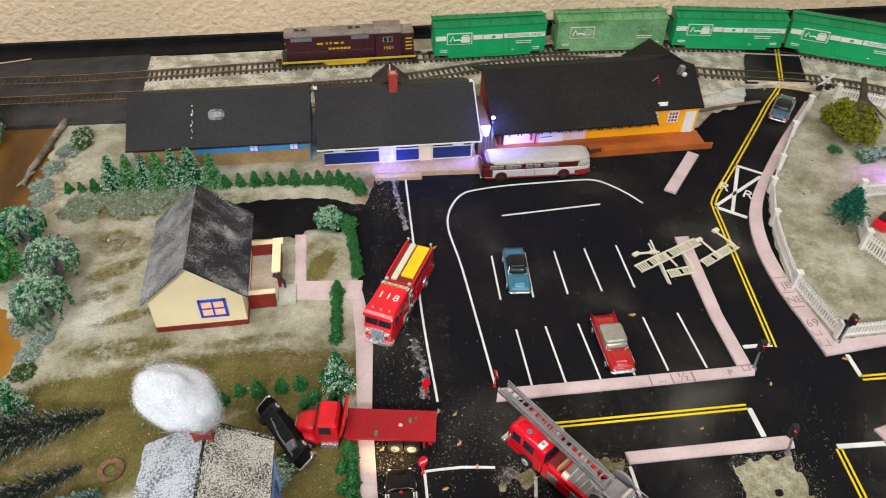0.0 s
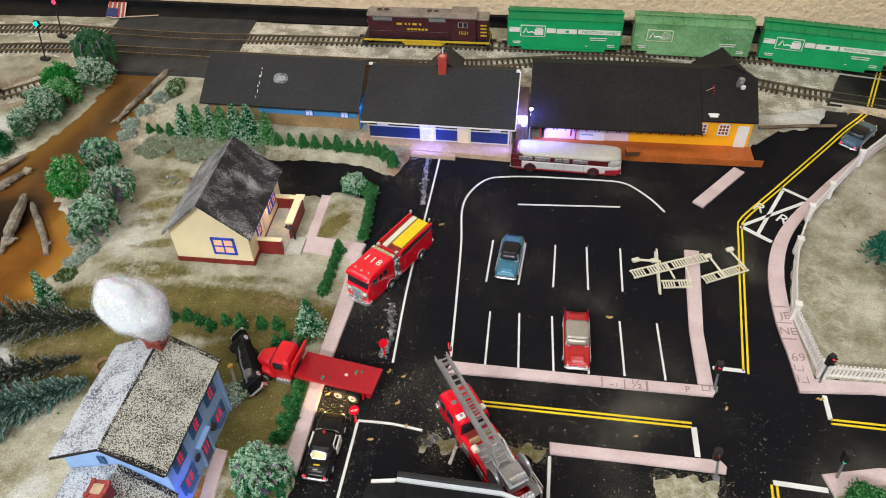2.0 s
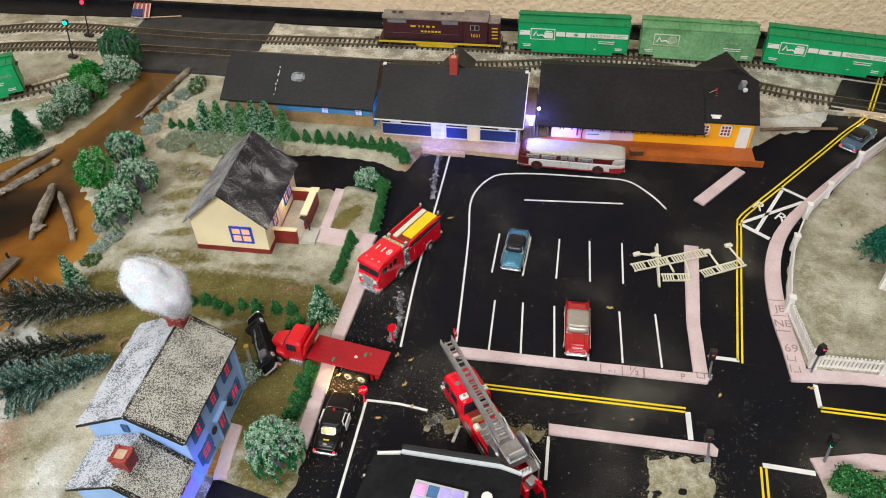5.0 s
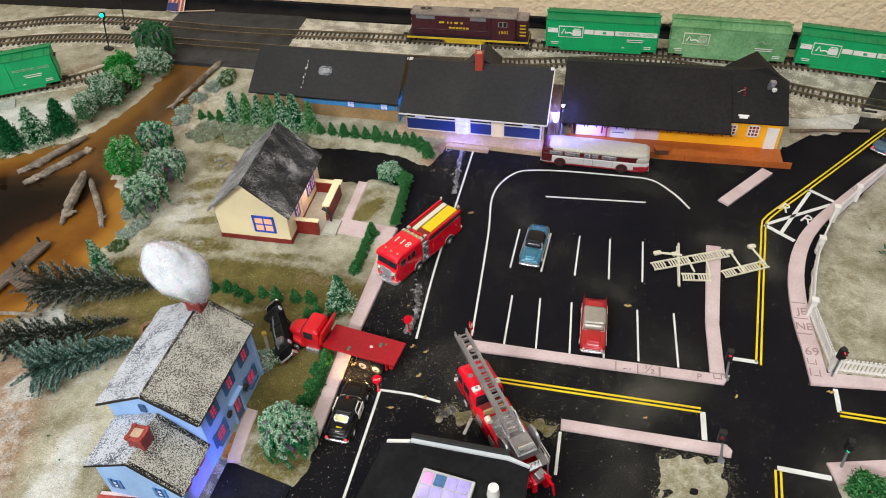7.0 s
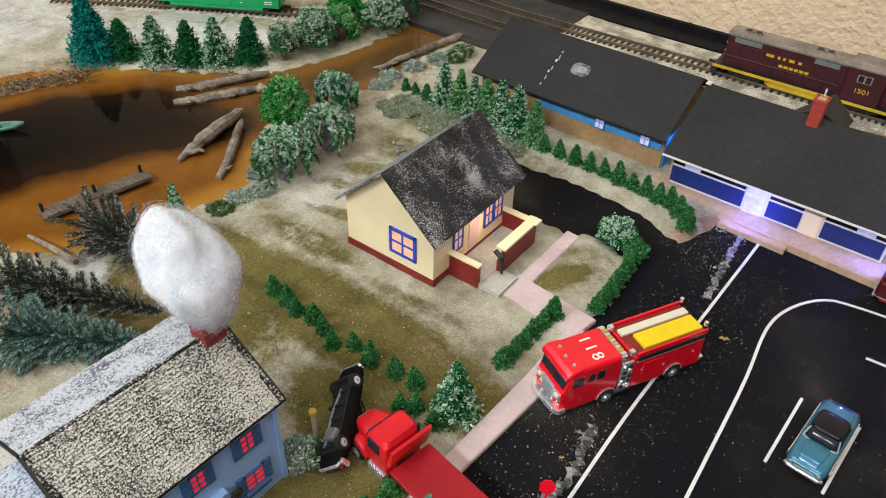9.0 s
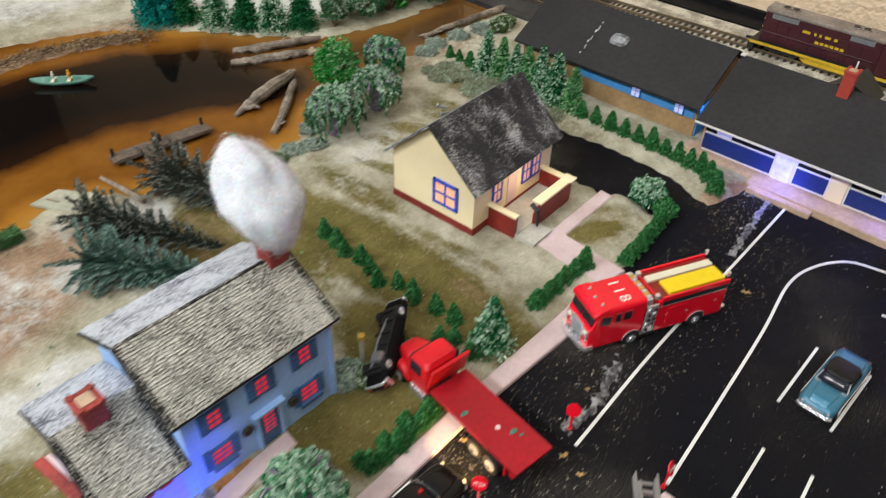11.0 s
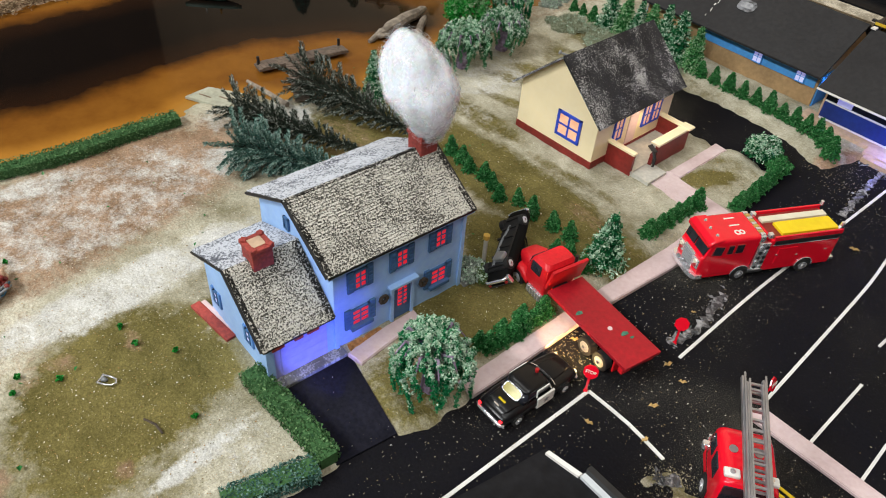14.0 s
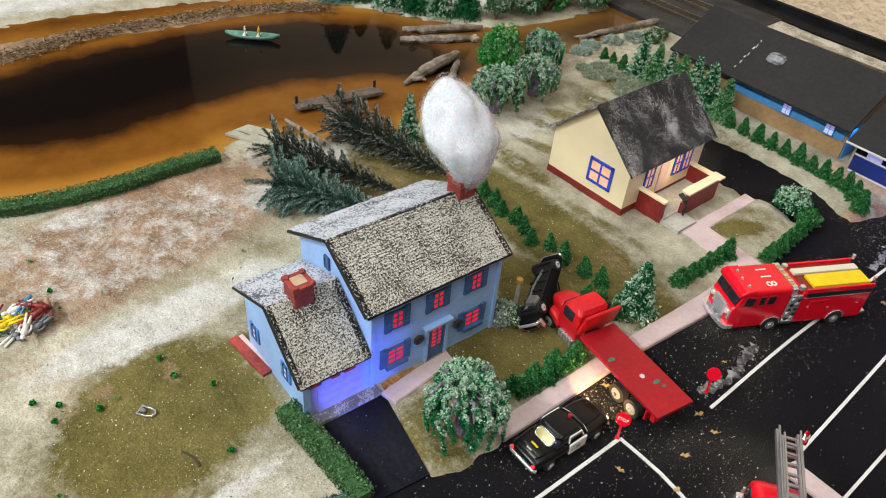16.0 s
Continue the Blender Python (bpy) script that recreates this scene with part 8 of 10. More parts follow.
def coach():
    """Motor coach, front towards -x."""
    t = thing("bus", "silver and maroon motor coach parked by the depot", "bus")
    L, W = 0.119, 0.0275
    coach_top = mat("coach_roof", (0.47, 0.44, 0.385), 0.5, 0, 0.06, 300, 0.05)
    part("front_cap", loft([[(x, y, z + 0.0235) for y, z in rounded(W / 2 * k * 0.965, 0.0042 * (0.6 + 0.4 * k), 0.003, 3)] for x, k in ((-L / 2 + 0.0022, 0.8), (-L / 2 + 0.005, 0.95), (-L / 2 + 0.012, 1.0))]), BUS_MAROON, t, "maroon front cap", smooth=True)
    part("tail_cap", loft([[(x, y, z + 0.0192) for y, z in rounded(W / 2 * k, h, 0.0035, 3)] for x, k, h in ((L / 2 - 0.014, 0.985, 0.0052), (L / 2 - 0.008, 0.98, 0.0062), (L / 2 - 0.003, 0.92, 0.005), (L / 2 - 0.0003, 0.8, 0.0035))]), coach_top, t, "dull silver rounded tail", smooth=True)
    part("lower_body", loft([[(x, y, z + 0.0105) for y, z in rounded(W / 2 * k, 0.0062, 0.002, 2)] for x, k in ((-L / 2, 0.86), (-L / 2 + 0.002, 0.97), (-L / 2 + 0.008, 1), (L / 2 - 0.012, 1), (L / 2 - 0.003, 0.95), (L / 2, 0.82))]), mat("coach_white", (0.62, 0.6, 0.6), 0.4, 0.1, 0.06, 300, 0, 0.5), t, "pale silver lower body", smooth=False)
    part("window_band", loft([[(x, y, z + 0.0197) for y, z in rounded(W / 2 * k * 0.985, 0.0044, 0.0012, 2)] for x, k in ((-L / 2 + 0.0006, 0.84), (-L / 2 + 0.0026, 0.96), (-L / 2 + 0.008, 0.99), (L / 2 - 0.0165, 0.99), (L / 2 - 0.0125, 0.97))]), BUS_MAROON, t, "maroon window band")
    part("roof", loft([[(x, y, z + 0.0245) for y, z in rounded(W / 2 * k * 0.97, 0.0038 * (0.6 + 0.4 * k), 0.0035, 3)] for x, k in ((-L / 2 + 0.0075, 0.9), (-L / 2 + 0.0095, 0.97), (-L / 2 + 0.016, 1), (L / 2 - 0.02, 1), (L / 2 - 0.006, 0.92), (L / 2 - 0.001, 0.7))]), coach_top, t, "dull silver roof", smooth=True)
    for s in (-1, 1):
        for x, w_ in ((-0.0435, 0.015), (-0.0255, 0.017), (-0.0085, 0.0075), (0.0, 0.0075), (0.0155, 0.0165)):
            part("window", box((x, s * (W / 2 - 0.0001), 0.0205), (w_, 0.0008, 0.0052), bev=0.0003), CHROME, t)
            part("window_glass", box((x, s * (W / 2 + 0.0001), 0.0205), (w_ - 0.0018, 0.0008, 0.0036)), PALE_BLIND, t)
        part("side_stripe", box((0.0, s * (W / 2 + 0.0002), 0.0046), (L * 0.94, 0.0006, 0.0012)), BUS_RED, t, "red skirt stripe")
        part("rear_flash", box((L / 2 - 0.0105, s * (W / 2 - 0.0002), 0.0085), (0.012, 0.0012, 0.005), 0, 0, 0), BUS_RED, t)
        for x in (-0.0385, 0.0305):
            part("wheel_arch", cyl((x, s * (W / 2 - 0.0006), 0.0068), 0.0066, 0.0018, "Y", seg=18), BUS_MAROON, t)
            w_ = part("wheel", cyl((0, 0, 0), 0.0055, 0.003, "Y", seg=20), RUBBER, t)
            w_.location = (x, s * (W / 2 - 0.0008), 0.0055)
            part("hub", cyl((0, s * 0.0013, 0), 0.003, 0.0008, "Y", seg=14), BUS_MAROON, w_)
        part("windscreen", box((-L / 2 + 0.0012, s * 0.0055, 0.0215), (0.0012, 0.009, 0.0075), 0, 0, 12, bev=0.0004), WIN_DARK, t)
        part("headlight", cyl((-L / 2 - 0.0002, s * 0.0085, 0.009), 0.0014, 0.001, "X", seg=12), CHROME, t)
        for x in (-0.012, -0.002, 0.02):
            part("panel_seam", box((x, s * (W / 2 + 0.0001), 0.0105), (0.0003, 0.0004, 0.0115)), GREY, t)
    part("nose", loft([[(x, y, z + 0.0125) for y, z in rounded(W / 2 * k, 0.0075, 0.002, 2)] for x, k in ((-L / 2 - 0.0006, 0.84), (-L / 2 + 0.0016, 0.985), (-L / 2 + 0.0075, 1.012), (-L / 2 + 0.0115, 1.014))]), BUS_MAROON, t, "maroon nose")
    part("tail", loft([[(x, y, z + 0.0088) for y, z in rounded(W / 2 * k, 0.0038, 0.0016, 2)] for x, k in ((L / 2 - 0.0125, 1.014), (L / 2 - 0.0075, 1.0), (L / 2 - 0.0025, 0.97), (L / 2 + 0.0006, 0.82))]), BUS_RED, t, "red tail")
    part("bumper", box((-L / 2 - 0.0005, 0, 0.005), (0.0022, W * 0.92, 0.0026), bev=0.0006), CHROME, t)
    part("bumper", box((L / 2 + 0.0003, 0, 0.0052), (0.0022, W * 0.84, 0.0026), bev=0.0006), CHROME, t)
    for k in range(7):
        part("destination_stroke", box((-0.02 + 0.0042 * k, -W / 2 + 0.0008, 0.0258), (0.0028, 0.0006, 0.0009)), IVORY, t)
    return t


put(coach(), 0, 0, 0, 0, pose(0.0725, 0.2788, 0.0, 0, 0, 3.6) @ Matrix.Diagonal((0.985, 1, 0.87, 1)))


# ---- rolling stock ----
def on_track(line, x):
    p = np.array(line)
    i = int(np.argmin(abs(p[:, 0] - x)))
    a, c = p[max(0, i - 6)], p[min(len(p) - 1, i + 6)]
    t = (x - p[i][0]) / ((c - a)[0] + 1e-9)
    y = p[i][1] + (c - a)[1] * t
    return x, y, math.degrees(math.atan2((c - a)[1], (c - a)[0]))


def bogie(parent, x, z=0.0085, wheels=2, gap=0.0115, length=0.022):
    b_ = part("bogie", box((0, 0, 0.0062), (length, 0.0045, 0.003), bev=0.0005), BLACK, parent)
    b_.location = (x, 0, z)
    for s in (-1, 1):
        part("side_frame", loft([[(xx, s * 0.0118 + dy, 0.0055 + zz) for dy, zz in ((-0.0009, -0.002 * k), (0.0009, -0.002 * k), (0.0009, 0.0026 * k), (-0.0009, 0.0026 * k))] for xx, k in ((-length / 2, 0.7), (-length * 0.2, 1.2), (length * 0.2, 1.2), (length / 2, 0.7))]), BLACK, b_)
        for k in range(wheels):
            xx = (k - (wheels - 1) / 2) * gap
            part("wheel", cyl((xx, s * 0.0079, 0.0052), 0.0052, 0.0018, "Y", seg=18), GREY, b_)
    return b_


def boxcar(label, paint, roof_paint, stripe=True):
    t = thing("boxcar", label, "railway wagon", group="boxcars behind the locomotive")
    L, H, W, Z = 0.1455, 0.0385, 0.0335, 0.0155
    part("body", box((0, 0, Z + H / 2), (L, W, H), bev=0.0005), paint, t)
    ring = [(-W / 2 - 0.0008, Z + H - 0.0004), (-W / 2 - 0.0008, Z + H + 0.0008), (0, Z + H + 0.0036), (W / 2 + 0.0008, Z + H + 0.0008), (W / 2 + 0.0008, Z + H - 0.0004)]
    part("roof", loft([[(x, y, z) for y, z in ring] for x in (-L / 2 - 0.0008, L / 2 + 0.0008)]), roof_paint, t)
    part("roof_walk", box((0, 0, Z + H + 0.0046), (L + 0.004, 0.0052, 0.0009)), roof_paint, t)
    for k in range(11):
        x = -L / 2 + L * (k + 0.5) / 11
        for s in (-1, 1):
            part("roof_rib", box((x, s * W / 4, Z + H + 0.0028), (0.0009, W / 2, 0.0009), 0, -s * 8.5), roof_paint, t)
    part("underframe", box((0, 0, Z - 0.0024), (L * 0.97, 0.012, 0.0048)), BLACK, t)
    for s in (-1, 1):
        yy = s * (W / 2)
        part("door", box((0.003, yy + s * 0.0004, Z + H * 0.48), (0.0285, 0.0012, H * 0.93), bev=0.0003), paint, t)
        part("door_rail", box((0.012, yy + s * 0.0009, Z + 0.0012), (0.052, 0.0012, 0.001)), paint, t)
        for k in range(-8, 9):
            x = k * L / 17.5
            if abs(x - 0.003) > 0.0145:
                part("side_rib", box((x, yy + s * 0.0001, Z + H * 0.5), (0.0008, 0.0007, H * 0.94)), paint, t)
        part("side_sill", box((0, yy, Z - 0.0016), (L * 0.74, 0.0012, 0.0036)), paint, t)
        for x in (-L / 2 + 0.004, L / 2 - 0.004):
            for k in range(6):
                part("grab_iron", box((x, yy + s * 0.0008, Z + 0.004 + 0.0055 * k), (0.0055, 0.0006, 0.0005)), paint, t)
        if stripe:
            zz = Z + H * 0.63
            st_ = part("white_stripe", box((-0.0645, yy + s * 0.0007, zz), (0.0135, 0.0006, 0.0062)), TRIM_WHITE, t, "broad white stripe")
            part("white_stripe", box((-0.0165, yy + s * 0.0007, zz), (0.0125, 0.0006, 0.0062)), TRIM_WHITE, st_)
            part("door_stripe", box((0.003, yy + s * 0.0012, zz), (0.0255, 0.0006, 0.0062)), TRIM_WHITE, st_)
            part("door_square", box((0.0035, yy + s * 0.0016, zz), (0.0044, 0.0004, 0.003)), paint, st_)
            band = part("lettered_band", box((0.0445, yy + s * 0.0007, zz), (0.054, 0.0006, 0.0062)), TRIM_WHITE, t, "white band with green lettering")
            lettering("lettering", "INDUSTRIAL GASES", 0.0052, pose(0.0445, yy + s * 0.0011, zz, 90, 0, 0 if s < 0 else 180), paint, band, 0.0001)
        if not stripe:
            lettering("lettering", "INDUSTRIAL GASES", 0.0052, pose(0.0445, yy + s * 0.0009, Z + H * 0.63, 90, 0, 0 if s < 0 else 180), BOX_INK, t, 0.0001)
        lo = part("emblem", box((-0.0405, yy + s * 0.0007, Z + H * 0.6), (0.0325, 0.0006, 0.0158)), TRIM_WHITE if stripe else IVORY, t, "white framed emblem of plain shapes")
        part("emblem_field", box((-0.0405, yy + s * 0.0009, Z + H * 0.6), (0.0305, 0.0007, 0.0138)), paint, lo)
        q = -s
        part("emblem_shape", box((-0.0405 + q * 0.0078, yy + s * 0.0012, Z + H * 0.57), (0.0112, 0.0006, 0.0082), bev=0.00025), TRIM_WHITE if stripe else BOX_INK, lo)
        part("emblem_shape", box((-0.0405 + q * 0.0078, yy + s * 0.0012, Z + H * 0.715), (0.0086, 0.0006, 0.0014), bev=0.00025), TRIM_WHITE if stripe else BOX_INK, lo)
        part("emblem_shape", tube([(-0.0405 - q * 0.012, yy + s * 0.0013, Z + H * 0.53), (-0.0405 - q * 0.009, yy + s * 0.0013, Z + H * 0.70), (-0.0405 - q * 0.0065, yy + s * 0.0013, Z + H * 0.55), (-0.0405 - q * 0.001, yy + s * 0.0013, Z + H * 0.58), (-0.0405 + q * 0.003, yy + s * 0.0013, Z + H * 0.53)], 0.001, 6), TRIM_WHITE, lo)
        for k, (x, z, w_) in enumerate(((-0.061, 0.2, 0.011), (-0.061, 0.14, 0.009), (0.044, 0.42, 0.022), (0.044, 0.35, 0.02), (0.061, 0.18, 0.009), (0.061, 0.12, 0.009), (0.03, 0.12, 0.003))):
            part("data_stroke", box((x * (1 if s < 0 else 1), yy + s * 0.0008, Z + H * z), (w_, 0.0005, 0.0009)), TRIM_WHITE, t)
    for x in (-0.048, 0.048):
        bogie(t, x, 0.0085)
    for s in (-1, 1):
        part("coupler", box((s * (L / 2 + 0.004), 0, Z - 0.003), (0.008, 0.0026, 0.003), bev=0.0005), BLACK, t)
        part("end_ladder", box((s * (L / 2 + 0.0008), -W * 0.3, Z + H * 0.5), (0.0008, 0.006, H * 0.8)), paint, t)
        part("brake_step", box((s * (L / 2 + 0.002), 0.004, Z + H * 0.75), (0.003, 0.01, 0.0008)), BLACK, t)
    return t


LB = "green boxcar with a white stripe and lettering"
for x, lab, p_, stripe in ((0.0435, LB, BOX_GREEN, True), (0.205, "faded pale green boxcar with a cream emblem", BOX_PALE, False), (0.3645, LB, BOX_GREEN, True), (0.5155, LB, BOX_GREEN, True)):
    bc = boxcar(lab, p_, BOX_ROOF if stripe else BOX_PALE, stripe)
    cx, cy, ang = on_track(BACK, x)
    put(bc, cx, cy, 0, ang)
bc = boxcar("green boxcar standing on the siding", BOX_GREEN, BOX_ROOF, False)
put(bc, -0.703, 0.2405, 0, 36)


def locomotive():
    """Road switcher, nose towards -x."""
    t = thing("locomotive", "maroon diesel road switcher with a yellow sill and grey top", "locomotive")
    L = 0.170
    part("sill", box((0, 0, 0.0185), (L, 0.0325, 0.0034), bev=0.0004), LOCO_YELLOW, t, "yellow walkway sill")
    part("walkway", box((0, 0, 0.0204), (L - 0.001, 0.0318, 0.0007)), BLACK, t, "dark walkway plate")
    part("fuel_tank", loft([[(x, y, z) for y, z in rounded(0.0125, 0.0035, 0.001, 2)] for x, z in ()] or [[(x, y * k, z * k + 0.0145) for y, z in rounded(0.0150, 0.0042, 0.001, 2)] for x, k in ((-0.034, 0.7), (-0.028, 1), (0.02, 1), (0.026, 0.7))]), LOCO_YELLOW, t)
    part("hood", box((-0.022, 0, 0.0375), (0.112, 0.0225, 0.0345), bev=0.0012), LOCO, t, "long maroon hood")
    part("cab", box((0.0505, 0, 0.0385), (0.033, 0.0305, 0.0365), bev=0.001), LOCO, t)
    part("short_hood", box((0.0745, 0, 0.0365), (0.017, 0.0225, 0.0325), bev=0.0016), LOCO, t)
    part("hood_top", loft([[(x, y * k, z * k + 0.0552) for y, z in rounded(0.0117, 0.0022, 0.0015, 2)] for x, k in ((-0.079, 0.9), (-0.076, 1), (0.034, 1))]), LOCO_TOP, t, "dusty grey hood top")
    part("cab_roof", loft([[(x, y * k, z * k + 0.0572) for y, z in rounded(0.0158, 0.0022, 0.0018, 2)] for x, k in ((0.033, 0.98), (0.034, 1), (0.066, 1), (0.0675, 0.97))]), LOCO_TOP, t)
    part("nose_top", box((0.0745, 0, 0.0532), (0.0175, 0.0232, 0.002), bev=0.0008), LOCO_TOP, t)
    for x in (-0.063, -0.054, 0.004, 0.013):
        f_ = part("roof_fan", cyl((x, 0, 0.0582), 0.0042, 0.0018, seg=18), LOCO_TOP, t)
        part("fan_grill", cyl((x, 0, 0.0592), 0.0032, 0.0006, seg=16), BLACK, f_)
    for s in (-1, 1):
        y = s * 0.0115
        part("radiator", box((-0.058, y, 0.0505), (0.026, 0.0008, 0.0052)), GREY, t)
        part("radiator", box((0.015, y, 0.0505), (0.022, 0.0008, 0.0052)), GREY, t)
        for k in range(9):
            part("hood_door", box((-0.069 + 0.0115 * k, y, 0.0345), (0.0105, 0.0006, 0.0225), bev=0.0002), LOCO, t)
        for k, w_ in enumerate((0.0105, 0.0032, 0.0032, 0.0075, 0.0045)):
            part("name_bar", box((-0.0315 + (0.0, 0.0085, 0.0135, 0.0205, 0.028)[k] - 0.004, y + s * 0.0005, 0.0435), (w_ * 0.72, 0.0005, 0.0028)), LOCO_YELLOW, t, "yellow name bar")
        for k in range(6):
            part("name_bar", box((-0.0235 + 0.0048 * k, y + s * 0.0005, 0.0352), (0.0036, 0.0005, 0.0028)), LOCO_YELLOW, t, "yellow name bar")
        lettering("number", "1501", 0.0072, pose(0.0505, s * 0.0155, 0.0335, 90, 0, 0 if s < 0 else 180), LOCO_YELLOW, t, 0.00012)
        for x in (0.0465, 0.0525):
            part("cab_window", box((x, s * 0.0153, 0.0465), (0.0044, 0.0006, 0.0066), bev=0.0002), WIN_DARK, t)
        part("cab_window_frame", box((0.0495, s * 0.0151, 0.0465), (0.0125, 0.0005, 0.0082)), LOCO_TOP, t)
        for x in (-L / 2 + 0.002, L / 2 - 0.002):
            part("step_well", box((x, s * 0.0125, 0.0125), (0.006, 0.006, 0.009), bev=0.0004), BLACK, t)
        for x in np.linspace(-0.078, 0.03, 8):
            part("stanchion", cyl((x, s * 0.0155, 0.0265), 0.0003, 0.014, seg=6), LOCO, t)
        part("handrail", cyl((-0.024, s * 0.0155, 0.0335), 0.0003, 0.108, "X", seg=6), LOCO, t)
        part("chevron", box((-0.0786, s * 0.005, 0.042), (0.0006, 0.009, 0.002), 0, s * 35), LOCO_YELLOW, t)
        part("chevron", box((-0.0786, s * 0.005, 0.033), (0.0006, 0.009, 0.002), 0, s * 35), LOCO_YELLOW, t)
        for k in range(4):
            part("nose_stripe", box((0.0765, s * 0.0114, 0.028 + 0.0055 * k), (0.0085, 0.0006, 0.002)), LOCO_YELLOW, t)
    for x in (-0.052, 0.052):
        bogie(t, x, 0.0085, 2, 0.019, 0.034)
    for s in (-1, 1):
        part("pilot", box((s * (L / 2 - 0.001), 0, 0.0135), (0.002, 0.026, 0.009), bev=0.0004), BLACK, t)
        part("coupler", box((s * (L / 2 + 0.004), 0, 0.0145), (0.009, 0.003, 0.003), bev=0.0005), BLACK, t)
    return t


cx, cy, ang = on_track(BACK, -0.1375)
loco = put(locomotive(), cx, cy, 0, ang)
loco.matrix_basis = pose(cx, cy, 0.0012, 0, 0, ang) @ Matrix.Diagonal((1, 1, 0.88, 1))


# ---- trees, hedges and bushes ----
def row(proto_list, spots, z=0.0025, seed=1, lean=5):
    """Copies of a few trees along a row, each turned and sized a little."""
    rg = random.Random(seed)
    for k, (x, y, s) in enumerate(spots):
        src = proto_list[k % len(proto_list)]
        m = pose(x, y, z, rg.uniform(-lean, lean), rg.uniform(-lean, lean), rg.uniform(0, 360)) @ Matrix.Diagonal((s, s, s * rg.uniform(0.92, 1.1), 1))
        ob = copy_thing(src, m)
        ob.matrix_basis = m


def retire(protos):
    for p in protos:
        for o in (*p.children_recursive, p):
            bpy.data.objects.remove(o)


def set_at(t, x, y, z, rz=0, s=1.0):
    t.matrix_basis = pose(x, y, z, 0, 0, rz) @ Matrix.Diagonal((s, s, s, 1))
    return t


G = "firs in rows round the cottage"
small = [fir_tree(0.0170, 0.0071, FIR, s, label="small green model fir in a hedge row", boughs=95, per=24, leaf=0.0010, group=G) for s in (1, 2, 3)]
row(small, [(-0.410, 0.246, 0.85), (-0.397, 0.246, 0.8), (-0.384, 0.247, 1.0), (-0.253, 0.254, 0.95), (-0.238, 0.255, 0.9), (-0.223, 0.2555, 1.0), (-0.209, 0.256, 0.95), (-0.195, 0.257, 0.9), (-0.182, 0.2575, 1.05), (-0.169, 0.2575, 0.95), (-0.157, 0.2575, 1.0), (-0.146, 0.2575, 0.95), (-0.135, 0.2575, 1.0), (-0.124, 0.253, 1.05), (-0.114, 0.243, 1.1)], 0.004, 3)
row(small, [(-0.126, 0.044, 0.95), (-0.1265, 0.055, 0.77), (-0.127, 0.065, 0.82), (-0.1275, 0.075, 0.77), (-0.128, 0.086, 0.86), (-0.1285, 0.097, 0.99), (-0.112, 0.122, 0.86), (-0.1125, 0.132, 0.77), (-0.114, 0.142, 0.82), (-0.116, 0.152, 0.77), (-0.1175, 0.162, 0.82), (-0.119, 0.172, 0.77), (-0.1215, 0.181, 0.86)], 0.0028, 4)
row(small, [(-0.273, -0.012, 0.86), (-0.260, -0.012, 0.90), (-0.248, -0.014, 0.82), (-0.235, -0.011, 0.86), (-0.222, -0.013, 0.77), (-0.210, -0.017, 0.77), (-0.199, -0.009, 0.73), (-0.184, -0.010, 0.90), (-0.166, -0.006, 0.82), (-0.152, -0.004, 0.86), (-0.140, -0.017, 0.82), (-0.132, 0.003, 0.82), (-0.124, -0.018, 0.77), (-0.147, -0.022, 0.69)], 0.0028, 5)
row(small, [(-0.1065, -0.110, 0.86), (-0.1055, -0.101, 0.77), (-0.106, -0.092, 0.86), (-0.107, -0.083, 0.77), (-0.108, -0.074, 0.86), (-0.110, -0.065, 0.90), (-0.1125, -0.112, 0.69), (-0.113, -0.095, 0.69), (-0.1145, -0.079, 0.73)], 0.0028, 6)
retire(small)
frost = [fir_tree(0.042, 0.0125, FIR_SNOW, s, label="tall frosted model fir tree", boughs=190, per=26, leaf=0.0009, frost=FROST, group=G) for s in (11, 12)]
green = [fir_tree(0.040, 0.0125, FIR, s, label="tall green model fir tree", boughs=190, per=26, leaf=0.0009, frost=FROST_LIGHT, group=G) for s in (13, 14)]
lone = fir_tree(0.038, 0.0145, FIR_SNOW, 15, label="green model fir with frosted tips beside the pavement", boughs=190, per=28, leaf=0.0010, frost=FROST, group=G)
row(frost, [(-0.367, 0.251, 1.1), (-0.302, 0.255, 1.15), (-0.285, 0.255, 1.25), (-0.334, 0.254, 1.0)], 0.004, 7, 3)
row(green, [(-0.350, 0.253, 1.0), (-0.319, 0.255, 1.1), (-0.266, 0.255, 1.05)], 0.004, 8, 3)
row([lone], [(-0.1215, -0.0035, 1.0)], 0.0026, 9, 2)
retire([lone])
set_at(fir_tree(0.046, 0.0115, FIR_SNOW, 16, label="slender frosted model fir beside the pond", boughs=190, per=24, leaf=0.0009, frost=FROST), -0.366, -0.022, 0.003)
retire(frost + green)


set_at(bush(0.0215, 0.042, BUSH_BRIGHT, 21, label="bright green bush with frosted top on the river bank", leaves=5600, frost=FROST_LIGHT, icing=0.6), -0.4286, 0.120, 0.003)
set_at(willow(0.0215, 0.042, WILLOW, 22, label="drooping frosted tree on the river bank", frost=FROST, low=0.02, per=560), -0.4284, 0.1746, 0.003)
set_at(willow(0.0245, 0.042, BUSH_GREY, 23, label="drooping frosted grey-green tree on the river bank", strands=60, per=420, frost=FROST_GREY, low=0.06), -0.3845, 0.1285, 0.003)
set_at(willow(0.0245, 0.046, BUSH_GREY, 24, label="drooping frosted green tree on the river bank", strands=64, per=420, frost=FROST, low=0.06), -0.3765, 0.0765, 0.003)
set_at(bush(0.014, 0.016, FIR_SNOW, 25, label="small frosted bush beside the black drive", leaves=2400, frost=FROST), -0.142, 0.192, 0.002)
